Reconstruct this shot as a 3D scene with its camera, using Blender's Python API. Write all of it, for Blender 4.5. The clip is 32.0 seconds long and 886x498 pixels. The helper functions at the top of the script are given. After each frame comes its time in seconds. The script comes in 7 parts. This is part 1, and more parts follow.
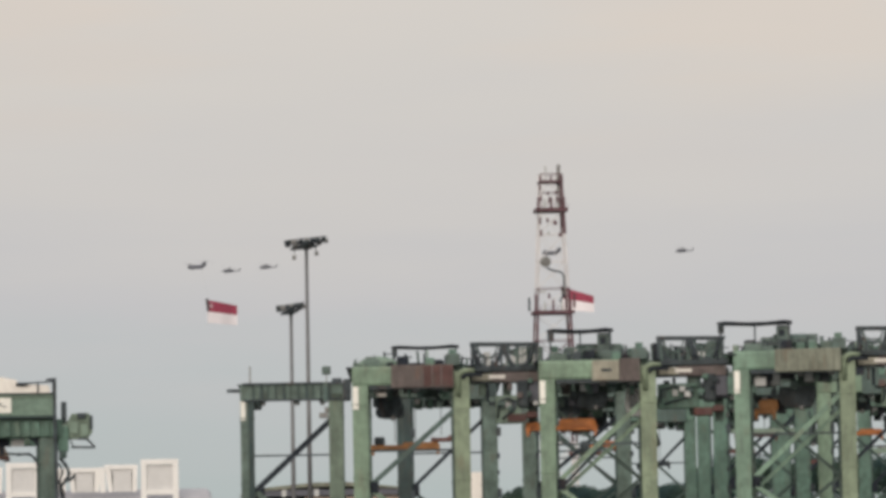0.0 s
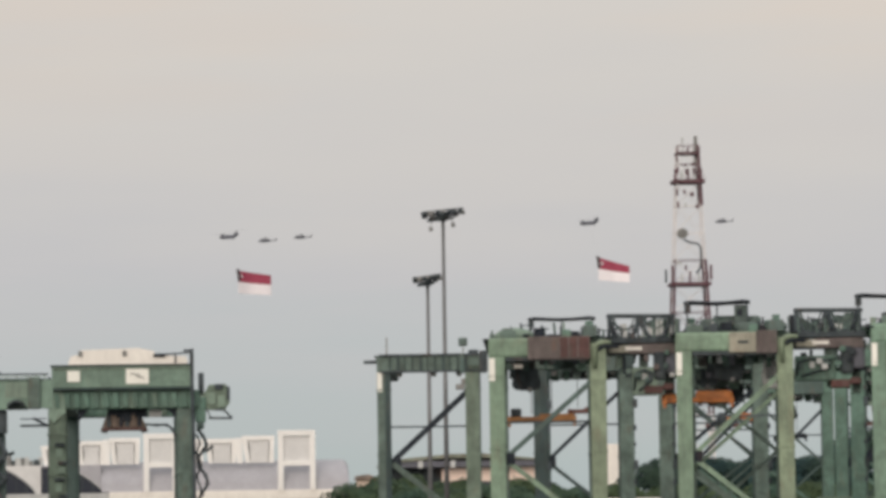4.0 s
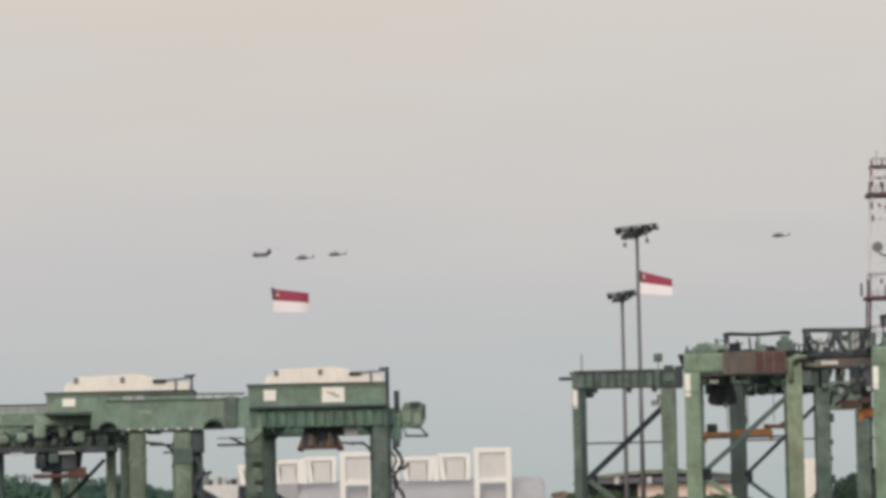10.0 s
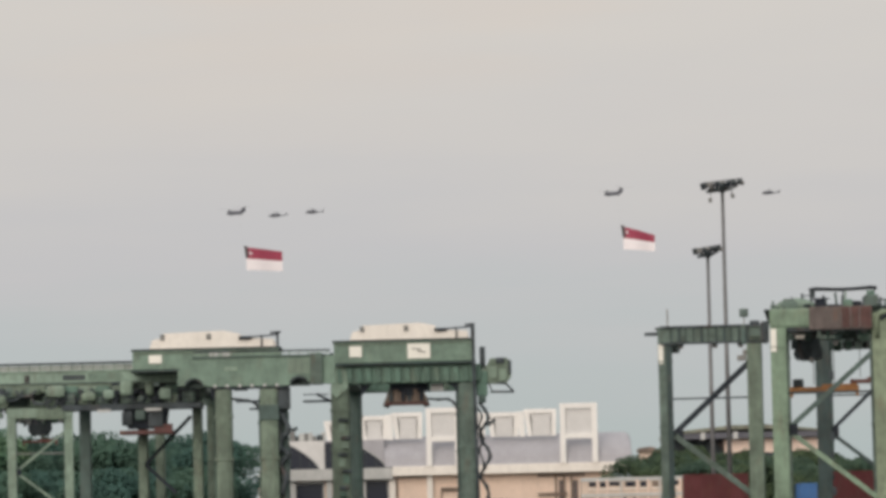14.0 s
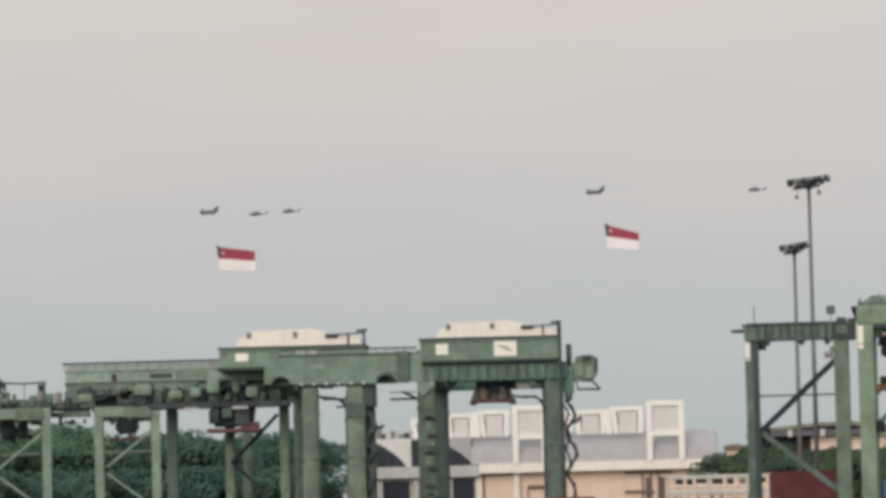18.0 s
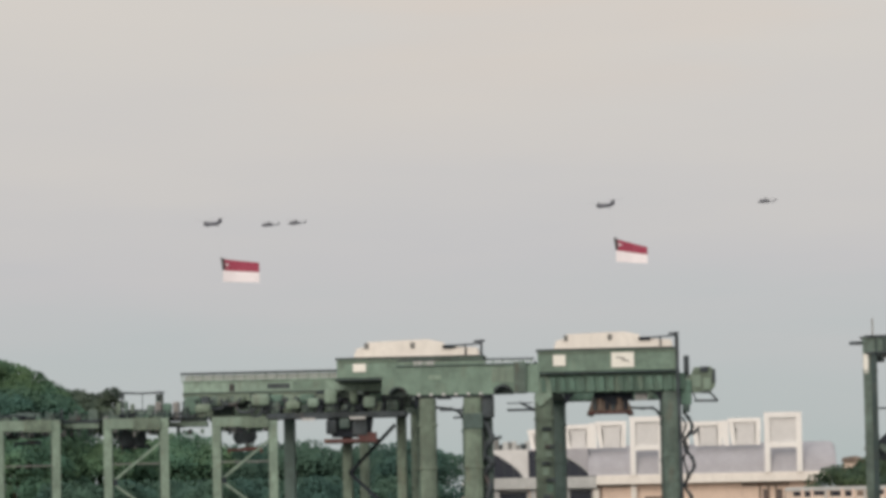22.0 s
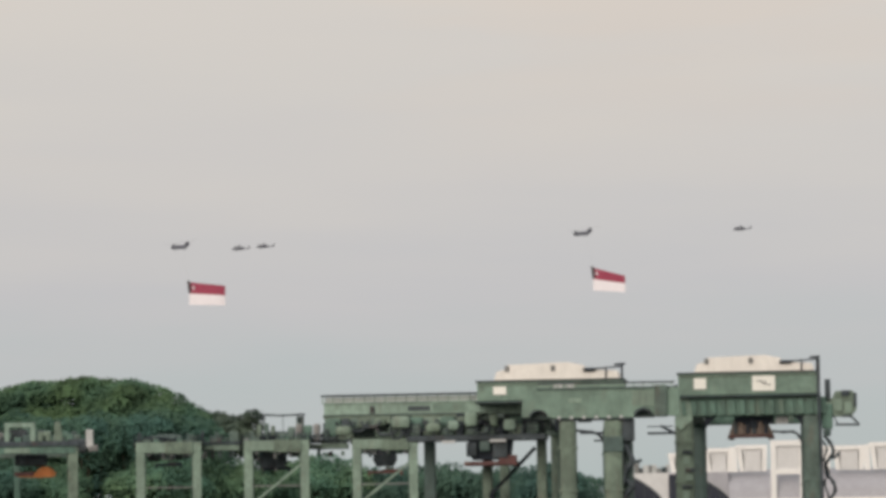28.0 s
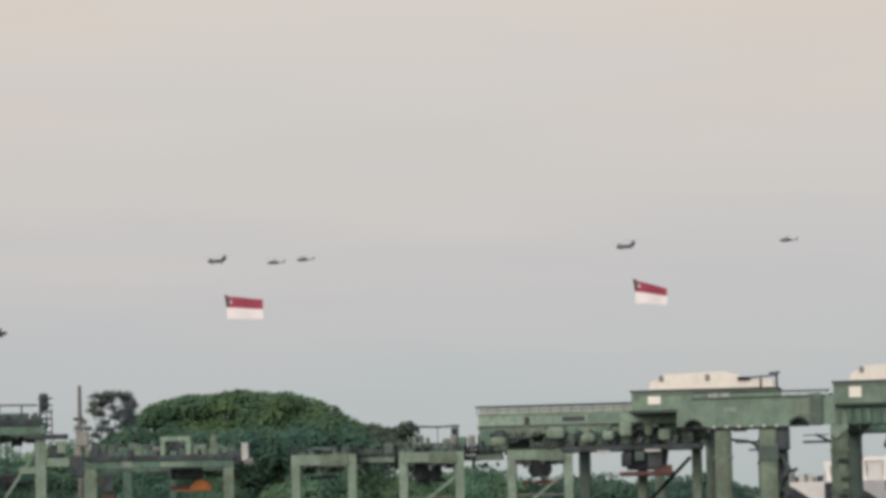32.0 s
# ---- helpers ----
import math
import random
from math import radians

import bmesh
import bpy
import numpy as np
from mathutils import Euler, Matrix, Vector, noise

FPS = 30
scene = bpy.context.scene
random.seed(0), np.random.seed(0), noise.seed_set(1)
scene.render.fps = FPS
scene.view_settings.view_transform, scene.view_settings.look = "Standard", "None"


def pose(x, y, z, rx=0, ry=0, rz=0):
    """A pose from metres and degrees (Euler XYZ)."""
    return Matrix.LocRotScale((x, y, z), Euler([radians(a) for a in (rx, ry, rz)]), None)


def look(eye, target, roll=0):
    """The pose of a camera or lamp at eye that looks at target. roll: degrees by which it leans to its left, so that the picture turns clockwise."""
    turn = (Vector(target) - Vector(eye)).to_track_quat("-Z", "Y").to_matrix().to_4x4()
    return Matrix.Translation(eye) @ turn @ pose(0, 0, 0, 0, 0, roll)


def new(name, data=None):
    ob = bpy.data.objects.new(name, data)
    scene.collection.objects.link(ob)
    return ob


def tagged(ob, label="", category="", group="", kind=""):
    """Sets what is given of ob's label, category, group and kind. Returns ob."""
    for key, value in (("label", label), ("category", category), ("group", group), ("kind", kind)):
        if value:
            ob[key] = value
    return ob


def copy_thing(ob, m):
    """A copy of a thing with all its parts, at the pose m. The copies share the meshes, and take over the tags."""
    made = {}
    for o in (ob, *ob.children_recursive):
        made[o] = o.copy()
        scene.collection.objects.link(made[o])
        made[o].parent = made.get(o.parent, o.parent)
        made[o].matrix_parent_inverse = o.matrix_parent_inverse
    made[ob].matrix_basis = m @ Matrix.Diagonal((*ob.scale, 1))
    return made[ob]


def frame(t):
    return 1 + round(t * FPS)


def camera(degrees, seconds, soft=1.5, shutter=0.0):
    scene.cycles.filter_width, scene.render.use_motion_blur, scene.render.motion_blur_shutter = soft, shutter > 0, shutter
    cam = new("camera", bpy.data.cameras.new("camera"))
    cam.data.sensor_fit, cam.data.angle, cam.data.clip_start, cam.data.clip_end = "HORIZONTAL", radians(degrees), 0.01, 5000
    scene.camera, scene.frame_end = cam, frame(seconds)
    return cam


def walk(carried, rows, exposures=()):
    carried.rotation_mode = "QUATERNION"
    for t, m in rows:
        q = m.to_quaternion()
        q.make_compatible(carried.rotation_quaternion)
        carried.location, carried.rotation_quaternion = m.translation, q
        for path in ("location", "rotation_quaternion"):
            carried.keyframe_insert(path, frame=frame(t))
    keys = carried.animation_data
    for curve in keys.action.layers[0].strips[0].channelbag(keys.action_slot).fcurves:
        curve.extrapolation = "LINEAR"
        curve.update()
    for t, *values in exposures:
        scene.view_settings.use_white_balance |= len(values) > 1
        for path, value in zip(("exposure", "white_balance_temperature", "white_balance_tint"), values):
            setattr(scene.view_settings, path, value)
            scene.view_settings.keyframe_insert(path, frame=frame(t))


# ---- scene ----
# The camera stands on a footbridge seven metres up and only turns: (seconds, turn to the right, tilt up, lean) in degrees.
EYE = Vector((0, 0, 7))
cam = camera(12.0, 32.0, soft=3.9)


def aim(turn, tilt, lean):
    return pose(EYE.x, EYE.y, EYE.z, 90 + tilt, 0, -turn) @ pose(0, 0, 0, 0, 0, -lean)


TURNS = [
    (0, 5.683, 4.314, 1.036), (0.5, 5.477, 4.451, 1.158), (1, 4.929, 4.258, 1.048), (1.5, 5.048, 3.820, 0.924), (2,
    4.753, 4.036, 0.869), (2.5, 4.673, 4.058, 0.801), (3, 4.318, 4.263, 0.839), (3.5, 3.990, 4.250, 0.982), (4, 3.815,
    3.958, 0.847), (4.5, 3.414, 3.760, 1.177), (6.5, 3.951, 3.660, 1.418), (7, 4.120, 4.229, 1.441), (7.5, 3.940, 3.980,
    1.428), (8, 3.126, 4.206, 1.613), (8.5, 2.546, 4.158, 1.289), (9, 2.326, 4.113, 1.270), (9.5, 1.352, 4.287, 1.220),
    (10, 1.176, 4.233, 1.226), (10.5, 0.635, 3.779, 1.101), (11, 0.872, 3.724, 1.246), (11.5, 0.600, 3.812, 1.144), (12,
    0.054, 3.961, 0.979), (12.5, -0.039, 3.816, 1.057), (13, -0.000, 3.827, 1.100), (13.5, 0.032, 3.656, 1.352), (15.5,
    -0.184, 3.909, 1.152), (16, -0.257, 4.053, 1.176), (16.5, -0.350, 3.903, 1.205), (17, -0.382, 3.673, 1.231), (17.5,
    -0.505, 3.635, 1.340), (18, -1.172, 3.656, 1.399), (18.5, -1.442, 3.670, 1.229), (19, -1.609, 3.584, 1.151), (19.5,
    -1.720, 3.738, 1.068), (20, -1.973, 3.944, 1.078), (20.5, -2.538, 4.144, 1.419), (21, -2.600, 4.253, 1.261), (21.5,
    -2.746, 4.103, 1.233), (22, -2.770, 3.839, 1.174), (22.5, -2.623, 3.852, 1.128), (23, -3.081, 3.964, 1.131), (23.5,
    -3.182, 3.971, 1.052), (24, -3.315, 4.051, 1.151), (24.5, -3.660, 4.053, 1.040), (26.5, -3.511, 3.988, 1.135), (27,
    -4.018, 4.129, 1.140), (27.5, -4.350, 4.085, 1.047), (28, -4.680, 4.183, 0.917), (28.5, -5.093, 4.281, 0.779), (29,
    -5.363, 4.183, 0.702), (29.5, -5.783, 4.384, 0.758), (30, -6.007, 4.381, 0.828), (30.5, -6.215, 4.505, 0.969), (31,
    -6.627, 4.611, 1.033), (31.5, -6.798, 4.476, 1.080), (32, -6.761, 4.371, 1.312)
]
walk(cam, [(t, aim(a, b, c)) for t, a, b, c in TURNS])

# ---- sky and light: a high thin overcast at dusk, warm above, bluish towards the horizon ----
world = bpy.data.worlds.new("dusk_sky")
scene.world = world
world.use_nodes = True
wn, wl = world.node_tree.nodes, world.node_tree.links
wn.clear()
w_out, w_back = wn.new("ShaderNodeOutputWorld"), wn.new("ShaderNodeBackground")
w_sky = wn.new("ShaderNodeTexSky")
w_sky.sky_type, w_sky.sun_disc = "NISHITA", False
SUN_UP, SUN_TURN = radians(22), radians(200)
w_sky.sun_elevation, w_sky.sun_rotation = SUN_UP, SUN_TURN
w_co, w_sep = wn.new("ShaderNodeTexCoord"), wn.new("ShaderNodeSeparateXYZ")
wl.new(w_co.outputs["Generated"], w_sep.inputs[0])
w_ramp = wn.new("ShaderNodeValToRGB")
els = w_ramp.color_ramp.elements
els[0].position, els[0].color = 0.0, (0.385, 0.445, 0.460, 1)
els[1].position, els[1].color = 1.0, (1.02, 1.02, 1.04, 1)
for p, c in ((0.020, (0.400, 0.452, 0.462)), (0.040, (0.434, 0.460, 0.478)), (0.062, (0.494, 0.477, 0.492)), (0.088, (0.556, 0.519, 0.502)),
             (0.112, (0.592, 0.546, 0.508)), (0.140, (0.632, 0.572, 0.515)), (0.25, (0.70, 0.67, 0.62))):
    e = els.new(p)
    e.color = (*c, 1)
w_map, w_cl, w_mix = wn.new("ShaderNodeMapping"), wn.new("ShaderNodeTexNoise"), wn.new("ShaderNodeMix")
w_map.inputs["Scale"].default_value = (9, 9, 60)
w_map.inputs["Rotation"].default_value = (0, radians(-2), 0)
wl.new(w_co.outputs["Generated"], w_map.inputs[0])
wl.new(w_map.outputs[0], w_cl.inputs[0])
w_cl.inputs["Scale"].default_value, w_cl.inputs["Detail"].default_value = 1.0, 5
w_add, w_off = wn.new("ShaderNodeMath"), wn.new("ShaderNodeMath")
w_off.operation, w_add.operation = "MULTIPLY_ADD", "ADD"
w_off.inputs[1].default_value, w_off.inputs[2].default_value = 0.038, -0.019
wl.new(w_cl.outputs[0], w_off.inputs[0])
wl.new(w_sep.outputs["Z"], w_add.inputs[0])
wl.new(w_off.outputs[0], w_add.inputs[1])
wl.new(w_add.outputs[0], w_ramp.inputs[0])
w_mix.data_type, w_mix.inputs[0].default_value = "RGBA", 0.010
# faint warm streaks high in the overcast
w_map2, w_cl2, w_fac, w_high, w_warm = wn.new("ShaderNodeMapping"), wn.new("ShaderNodeTexNoise"), wn.new("ShaderNodeMapRange"), wn.new("ShaderNodeMapRange"), wn.new("ShaderNodeMix")
w_map2.inputs["Scale"].default_value, w_map2.inputs["Rotation"].default_value = (7, 7, 55), (0, radians(4), 0)
w_cl2.inputs["Scale"].default_value, w_cl2.inputs["Detail"].default_value = 1.0, 4
wl.new(w_co.outputs["Generated"], w_map2.inputs[0])
wl.new(w_map2.outputs[0], w_cl2.inputs[0])
for node, lo, hi, top in ((w_fac, 0.48, 0.66, 1.0), (w_high, 0.085, 0.12, 0.55)):
    node.inputs[1].default_value, node.inputs[2].default_value, node.inputs[4].default_value = lo, hi, top
w_mul = wn.new("ShaderNodeMath")
w_mul.operation = "MULTIPLY"
# two broad warm stretches along the horizon
w_arc, w_sin, w_sum = wn.new("ShaderNodeMath"), wn.new("ShaderNodeMath"), wn.new("ShaderNodeMath")
w_arc.operation, w_sin.operation, w_sum.operation = "MULTIPLY_ADD", "SINE", "MULTIPLY_ADD"
w_arc.inputs[1].default_value, w_arc.inputs[2].default_value, w_sum.inputs[1].default_value = 31.4, 2.75, 0.12
wl.new(w_sep.outputs["X"], w_arc.inputs[0])
wl.new(w_arc.outputs[0], w_sin.inputs[0])
wl.new(w_sin.outputs[0], w_sum.inputs[0])
wl.new(w_cl2.outputs[0], w_sum.inputs[2])
wl.new(w_sum.outputs[0], w_fac.inputs[0])
wl.new(w_sep.outputs["Z"], w_high.inputs[0])
wl.new(w_fac.outputs[0], w_mul.inputs[0])
wl.new(w_high.outputs[0], w_mul.inputs[1])
w_warm.data_type, w_warm.blend_type = "RGBA", "MULTIPLY"
w_warm.inputs[7].default_value = (1.06, 0.99, 0.93, 1)
wl.new(w_mul.outputs[0], w_warm.inputs[0])
wl.new(w_ramp.outputs[0], w_warm.inputs[6])
wl.new(w_warm.outputs[2], w_mix.inputs[6])
wl.new(w_sky.outputs[0], w_mix.inputs[7])
wl.new(w_mix.outputs[2], w_back.inputs[0])
w_back.inputs[1].default_value = 1.0
wl.new(w_back.outputs[0], w_out.inputs[0])

sun = new("sun", bpy.data.lights.new("sun", "SUN"))
sun.data.energy, sun.data.angle, sun.data.color = 1.95, radians(45), (1.0, 0.89, 0.79)
sun_from = Vector((math.sin(SUN_TURN) * math.cos(SUN_UP), math.cos(SUN_TURN) * math.cos(SUN_UP), math.sin(SUN_UP)))
sun.matrix_world = look(sun_from * 300, (0, 0, 0))


# ---- materials ----
def paint(name, colour, rough=0.6, metal=0.0, vary=0.25, grain=2.0, rust=0.0, streak=0.0, bump=0.15, dirt=(0.075, 0.082, 0.066), spread=0.12, gloss=0.4):
    """A worn surface: broad patches, fine grain, dirt runs down it and a rust bloom, in metres of the thing's own space."""
    m = bpy.data.materials.new(name)
    m.use_nodes = True
    n, l = m.node_tree.nodes, m.node_tree.links
    b = n["Principled BSDF"]
    co, info = n.new("ShaderNodeTexCoord"), n.new("ShaderNodeObjectInfo")
    mv = n.new("ShaderNodeVectorMath")
    mv.operation = "ADD"
    sc = n.new("ShaderNodeMath")
    sc.operation, sc.inputs[1].default_value = "MULTIPLY", 37.0
    l.new(info.outputs["Random"], sc.inputs[0])
    l.new(co.outputs["Object"], mv.inputs[0])
    l.new(sc.outputs[0], mv.inputs[1])

    def noise_at(scale, stretch=(1, 1, 1), detail=4):
        mp, t = n.new("ShaderNodeMapping"), n.new("ShaderNodeTexNoise")
        mp.inputs["Scale"].default_value = stretch
        t.inputs["Scale"].default_value, t.inputs["Detail"].default_value = scale, detail
        l.new(mv.outputs[0], mp.inputs[0])
        l.new(mp.outputs[0], t.inputs[0])
        return t.outputs[0]

    def ramp(src, lo, hi, a, c):
        r = n.new("ShaderNodeMapRange")
        r.inputs[1].default_value, r.inputs[2].default_value, r.inputs[3].default_value, r.inputs[4].default_value = lo, hi, a, c
        l.new(src, r.inputs[0])
        return r.outputs[0]

    def mix(fac, a, c, kind="MIX"):
        x = n.new("ShaderNodeMix")
        x.data_type, x.blend_type = "RGBA", kind
        for s, v in ((x.inputs[0], fac), (x.inputs[6], a), (x.inputs[7], c)):
            if isinstance(v, (tuple, float, int)):
                s.default_value = (*v, 1) if isinstance(v, tuple) else v
            else:
                l.new(v, s)
        return x.outputs[2]

    dark, light = tuple(x * (1 - vary) for x in colour), tuple(min(1, x * (1 + vary * 0.7)) for x in colour)
    c = mix(ramp(noise_at(0.35), 0.3, 0.7, 0, 1), dark, light)
    c = mix(ramp(noise_at(grain, detail=6), 0.35, 0.7, 0, 0.8), c, tuple(x * (1 - vary * 1.3) for x in colour))
    c = mix(ramp(noise_at(0.9, (1, 1, 0.6), 5), 0.45, 0.7, 0, min(0.85, vary * 1.6)), c, tuple(min(1, x * 1.3 + 0.015) for x in colour))
    c = mix(ramp(info.outputs["Random"], 0, 1, 0, spread), c, dirt)
    if streak:
        c = mix(ramp(noise_at(2.3, (1.5, 1.5, 0.3), 6), 0.5, 0.8, 0, streak * 0.8), c, dirt)
    if rust:
        c = mix(ramp(noise_at(0.9, (1, 1, 0.4), 6), 0.60, 0.70, 0, rust), c, (0.17, 0.075, 0.04))
    l.new(c, b.inputs["Base Color"])
    b.inputs["Roughness"].default_value, b.inputs["Metallic"].default_value, b.inputs["Specular IOR Level"].default_value = rough, metal, gloss
    if bump:
        bp = n.new("ShaderNodeBump")
        bp.inputs["Strength"].default_value, bp.inputs["Distance"].default_value = bump, 0.05
        l.new(noise_at(grain * 2.5), bp.inputs["Height"])
        l.new(bp.outputs[0], b.inputs["Normal"])
    return m


def leafy(name, colour, dark, blue=(0.74, 0.88, 1.25, 1)):
    """Foliage: every clump its own green."""
    m = bpy.data.materials.new(name)
    m.use_nodes = True
    n, l = m.node_tree.nodes, m.node_tree.links
    b, g, r = n["Principled BSDF"], n.new("ShaderNodeNewGeometry"), n.new("ShaderNodeValToRGB")
    r.color_ramp.elements[0].color, r.color_ramp.elements[1].color = (*dark, 1), (*colour, 1)
    l.new(g.outputs["Random Per Island"], r.inputs[0])
    # broad lighter and darker boughs
    co, t, k, mul = n.new("ShaderNodeTexCoord"), n.new("ShaderNodeTexNoise"), n.new("ShaderNodeMapRange"), n.new("ShaderNodeMix")
    t.inputs["Scale"].default_value, t.inputs["Detail"].default_value = 0.22, 3
    k.inputs[1].default_value, k.inputs[2].default_value, k.inputs[3].default_value, k.inputs[4].default_value = 0.36, 0.66, 0.7, 1.3
    mul.data_type, mul.blend_type, mul.inputs[0].default_value = "RGBA", "MULTIPLY", 1.0
    l.new(co.outputs["Object"], t.inputs[0])
    l.new(t.outputs[0], k.inputs[0])
    l.new(r.outputs[0], mul.inputs[6])
    l.new(k.outputs[0], mul.inputs[7])
    info, off, t2, k2, tint = n.new("ShaderNodeObjectInfo"), n.new("ShaderNodeVectorMath"), n.new("ShaderNodeTexNoise"), n.new("ShaderNodeMapRange"), n.new("ShaderNodeMix")
    off.operation = "MULTIPLY_ADD"
    off.inputs[1].default_value = (1, 1, 1)
    l.new(co.outputs["Object"], off.inputs[0])
    l.new(info.outputs["Location"], off.inputs[2])
    t2.inputs["Scale"].default_value, t2.inputs["Detail"].default_value = 0.085, 3
    k2.inputs[1].default_value, k2.inputs[2].default_value = 0.42, 0.62
    tint.data_type, tint.blend_type = "RGBA", "MULTIPLY"
    tint.inputs[7].default_value = blue
    l.new(off.outputs[0], t2.inputs[0])
    l.new(t2.outputs[0], k2.inputs[0])
    l.new(k2.outputs[0], tint.inputs[0])
    l.new(mul.outputs[2], tint.inputs[6])
    l.new(tint.outputs[2], b.inputs["Base Color"])
    b.inputs["Roughness"].default_value, b.inputs["Specular IOR Level"].default_value = 0.85, 0.2
    # thin leaves let some light through
    tr, mx = n.new("ShaderNodeBsdfTranslucent"), n.new("ShaderNodeMixShader")
    mx.inputs[0].default_value = 0.18
    l.new(tint.outputs[2], tr.inputs[0])
    l.new(b.outputs[0], mx.inputs[1])
    l.new(tr.outputs[0], mx.inputs[2])
    l.new(mx.outputs[0], n["Material Output"].inputs[0])
    return m


def glass(name, colour, rough=0.08):
    m = bpy.data.materials.new(name)
    m.use_nodes = True
    b = m.node_tree.nodes["Principled BSDF"]
    b.inputs["Base Color"].default_value, b.inputs["Roughness"].default_value = (*colour, 1), rough
    return m


GREEN = paint("crane_green", (0.188, 0.28, 0.196), 0.55, vary=0.3, rust=0.15, streak=0.75)
# old paint on fittings; on far legs it carries their shade as colour
GREEN_OLD_SHADE = paint("old_and_shaded_crane_green", (0.106, 0.158, 0.134), 0.6, vary=0.42, rust=0.15, streak=0.75)
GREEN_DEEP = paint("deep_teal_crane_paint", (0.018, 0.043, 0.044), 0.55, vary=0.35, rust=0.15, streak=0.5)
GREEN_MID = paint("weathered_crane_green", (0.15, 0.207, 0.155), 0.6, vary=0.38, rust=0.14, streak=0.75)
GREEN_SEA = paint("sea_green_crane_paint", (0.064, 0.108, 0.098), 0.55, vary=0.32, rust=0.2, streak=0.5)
GREEN_FRESH = paint("fresh_crane_green", (0.15, 0.234, 0.182), 0.5, vary=0.3, rust=0.1, streak=0.3)
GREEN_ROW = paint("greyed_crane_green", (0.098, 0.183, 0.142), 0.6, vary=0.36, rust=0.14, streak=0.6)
GREEN_OLIVE = paint("olive_crane_green", (0.212, 0.268, 0.18), 0.6, vary=0.3, rust=0.18, streak=0.6)
BEIGE_PANEL = paint("beige_panel", (0.33, 0.315, 0.25), 0.7, vary=0.25, rust=0.25, streak=0.5)
GREEN_MINT = paint("mint_crane_green", (0.168, 0.272, 0.2), 0.55, vary=0.3, rust=0.15, streak=0.7)
GREEN_FADED = paint("chalky_crane_green", (0.24, 0.335, 0.272), 0.65, vary=0.3, rust=0.08, streak=0.6)
GREEN_PALE = paint("faded_crane_green", (0.208, 0.29, 0.228), 0.6, vary=0.25, rust=0.2, streak=0.65)
DARK = paint("dark_steel", (0.02, 0.026, 0.036), 0.7, vary=0.4, rust=0.1, gloss=0.15, spread=0.04)
BROWN = paint("brown_rusted_panel", (0.20, 0.15, 0.12), 0.75, vary=0.4, rust=0.7, streak=0.7)
RED_RUST = paint("red_oxide_panel", (0.105, 0.045, 0.042), 0.75, vary=0.35, rust=0.5, streak=0.6)
PANEL_GREY = paint("weathered_grey_panel", (0.215, 0.228, 0.178), 0.75, vary=0.3, rust=0.3, streak=0.6)
MAUVE = paint("faded_mauve_panel", (0.135, 0.108, 0.103), 0.75, vary=0.35, rust=0.35, streak=0.6)
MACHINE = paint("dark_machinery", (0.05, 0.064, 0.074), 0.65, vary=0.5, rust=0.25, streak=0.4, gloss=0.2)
ORANGE = paint("spreader_orange", (0.56, 0.18, 0.035), 0.5, vary=0.3, rust=0.3)
ORANGE_OLD = paint("old_spreader_orange", (0.31, 0.14, 0.045), 0.6, vary=0.4, rust=0.6)
RED = paint("spreader_red", (0.16, 0.058, 0.048), 0.55, vary=0.35, rust=0.4)
WHITE = paint("white_paint", (0.78, 0.74, 0.68), 0.55, vary=0.08, streak=0.15, spread=0.04)
PLATE = paint("white_plate", (0.80, 0.79, 0.72), 0.5, vary=0.06, spread=0.03)
GREY = paint("light_grey_panel", (0.50, 0.51, 0.50), 0.55, vary=0.15, streak=0.3)
TEAL = paint("teal_machine", (0.075, 0.12, 0.108), 0.5, vary=0.4, rust=0.2, streak=0.4)
GALV = paint("galvanised_steel", (0.20, 0.20, 0.195), 0.5, 0.5, vary=0.2, streak=0.3)
TYRE = paint("tyre_rubber", (0.025, 0.025, 0.025), 0.85, vary=0.3)
CABGLASS = glass("cab_glass", (0.03, 0.045, 0.05))
MAST_STEEL = paint("mast_steel", (0.165, 0.165, 0.172), 0.55, 0.2, vary=0.2, streak=0.4)
TOWER_RED = paint("tower_red", (0.115, 0.045, 0.06), 0.6, vary=0.25)
TOWER_WHITE = paint("tower_white", (0.74, 0.70, 0.68), 0.6, vary=0.1)
ROOF_GREY = paint("grey_sheet_roof", (0.36, 0.355, 0.38), 0.5, 0.0, vary=0.08, streak=0.25, spread=0.02)
WALL_BEIGE = paint("beige_render", (0.74, 0.585, 0.48), 0.85, vary=0.08, streak=0.25, grain=4, spread=0.03)
WALL_PINK = paint("pink_cream_render", (0.80, 0.64, 0.55), 0.85, vary=0.06, streak=0.2, grain=4, spread=0.03)
FRAME_WHITE = paint("white_frame_paint", (0.80, 0.785, 0.755), 0.55, vary=0.05, streak=0.12, spread=0.03)
WALL_GREY = paint("grey_beige_render", (0.66, 0.535, 0.44), 0.85, vary=0.18, streak=0.4, grain=4, spread=0.03)
EAVES_GREY = paint("eaves_grey", (0.115, 0.118, 0.14), 0.8, vary=0.2, spread=0.03)
MEMBRANE = paint("pale_membrane", (0.62, 0.615, 0.605), 0.7, vary=0.08, spread=0.03)
WINDOW_DARK = glass("dark_window_glass", (0.018, 0.022, 0.035), 0.15)
BARK = paint("bark", (0.11, 0.085, 0.06), 0.9, vary=0.35, grain=5, bump=0.5)
LEAF = leafy("rain_tree_leaves", (0.107, 0.178, 0.085), (0.09, 0.153, 0.075))
LEAF_DARK = leafy("dark_tree_leaves", (0.13, 0.215, 0.115), (0.105, 0.18, 0.10), (0.7, 0.86, 1.1, 1))
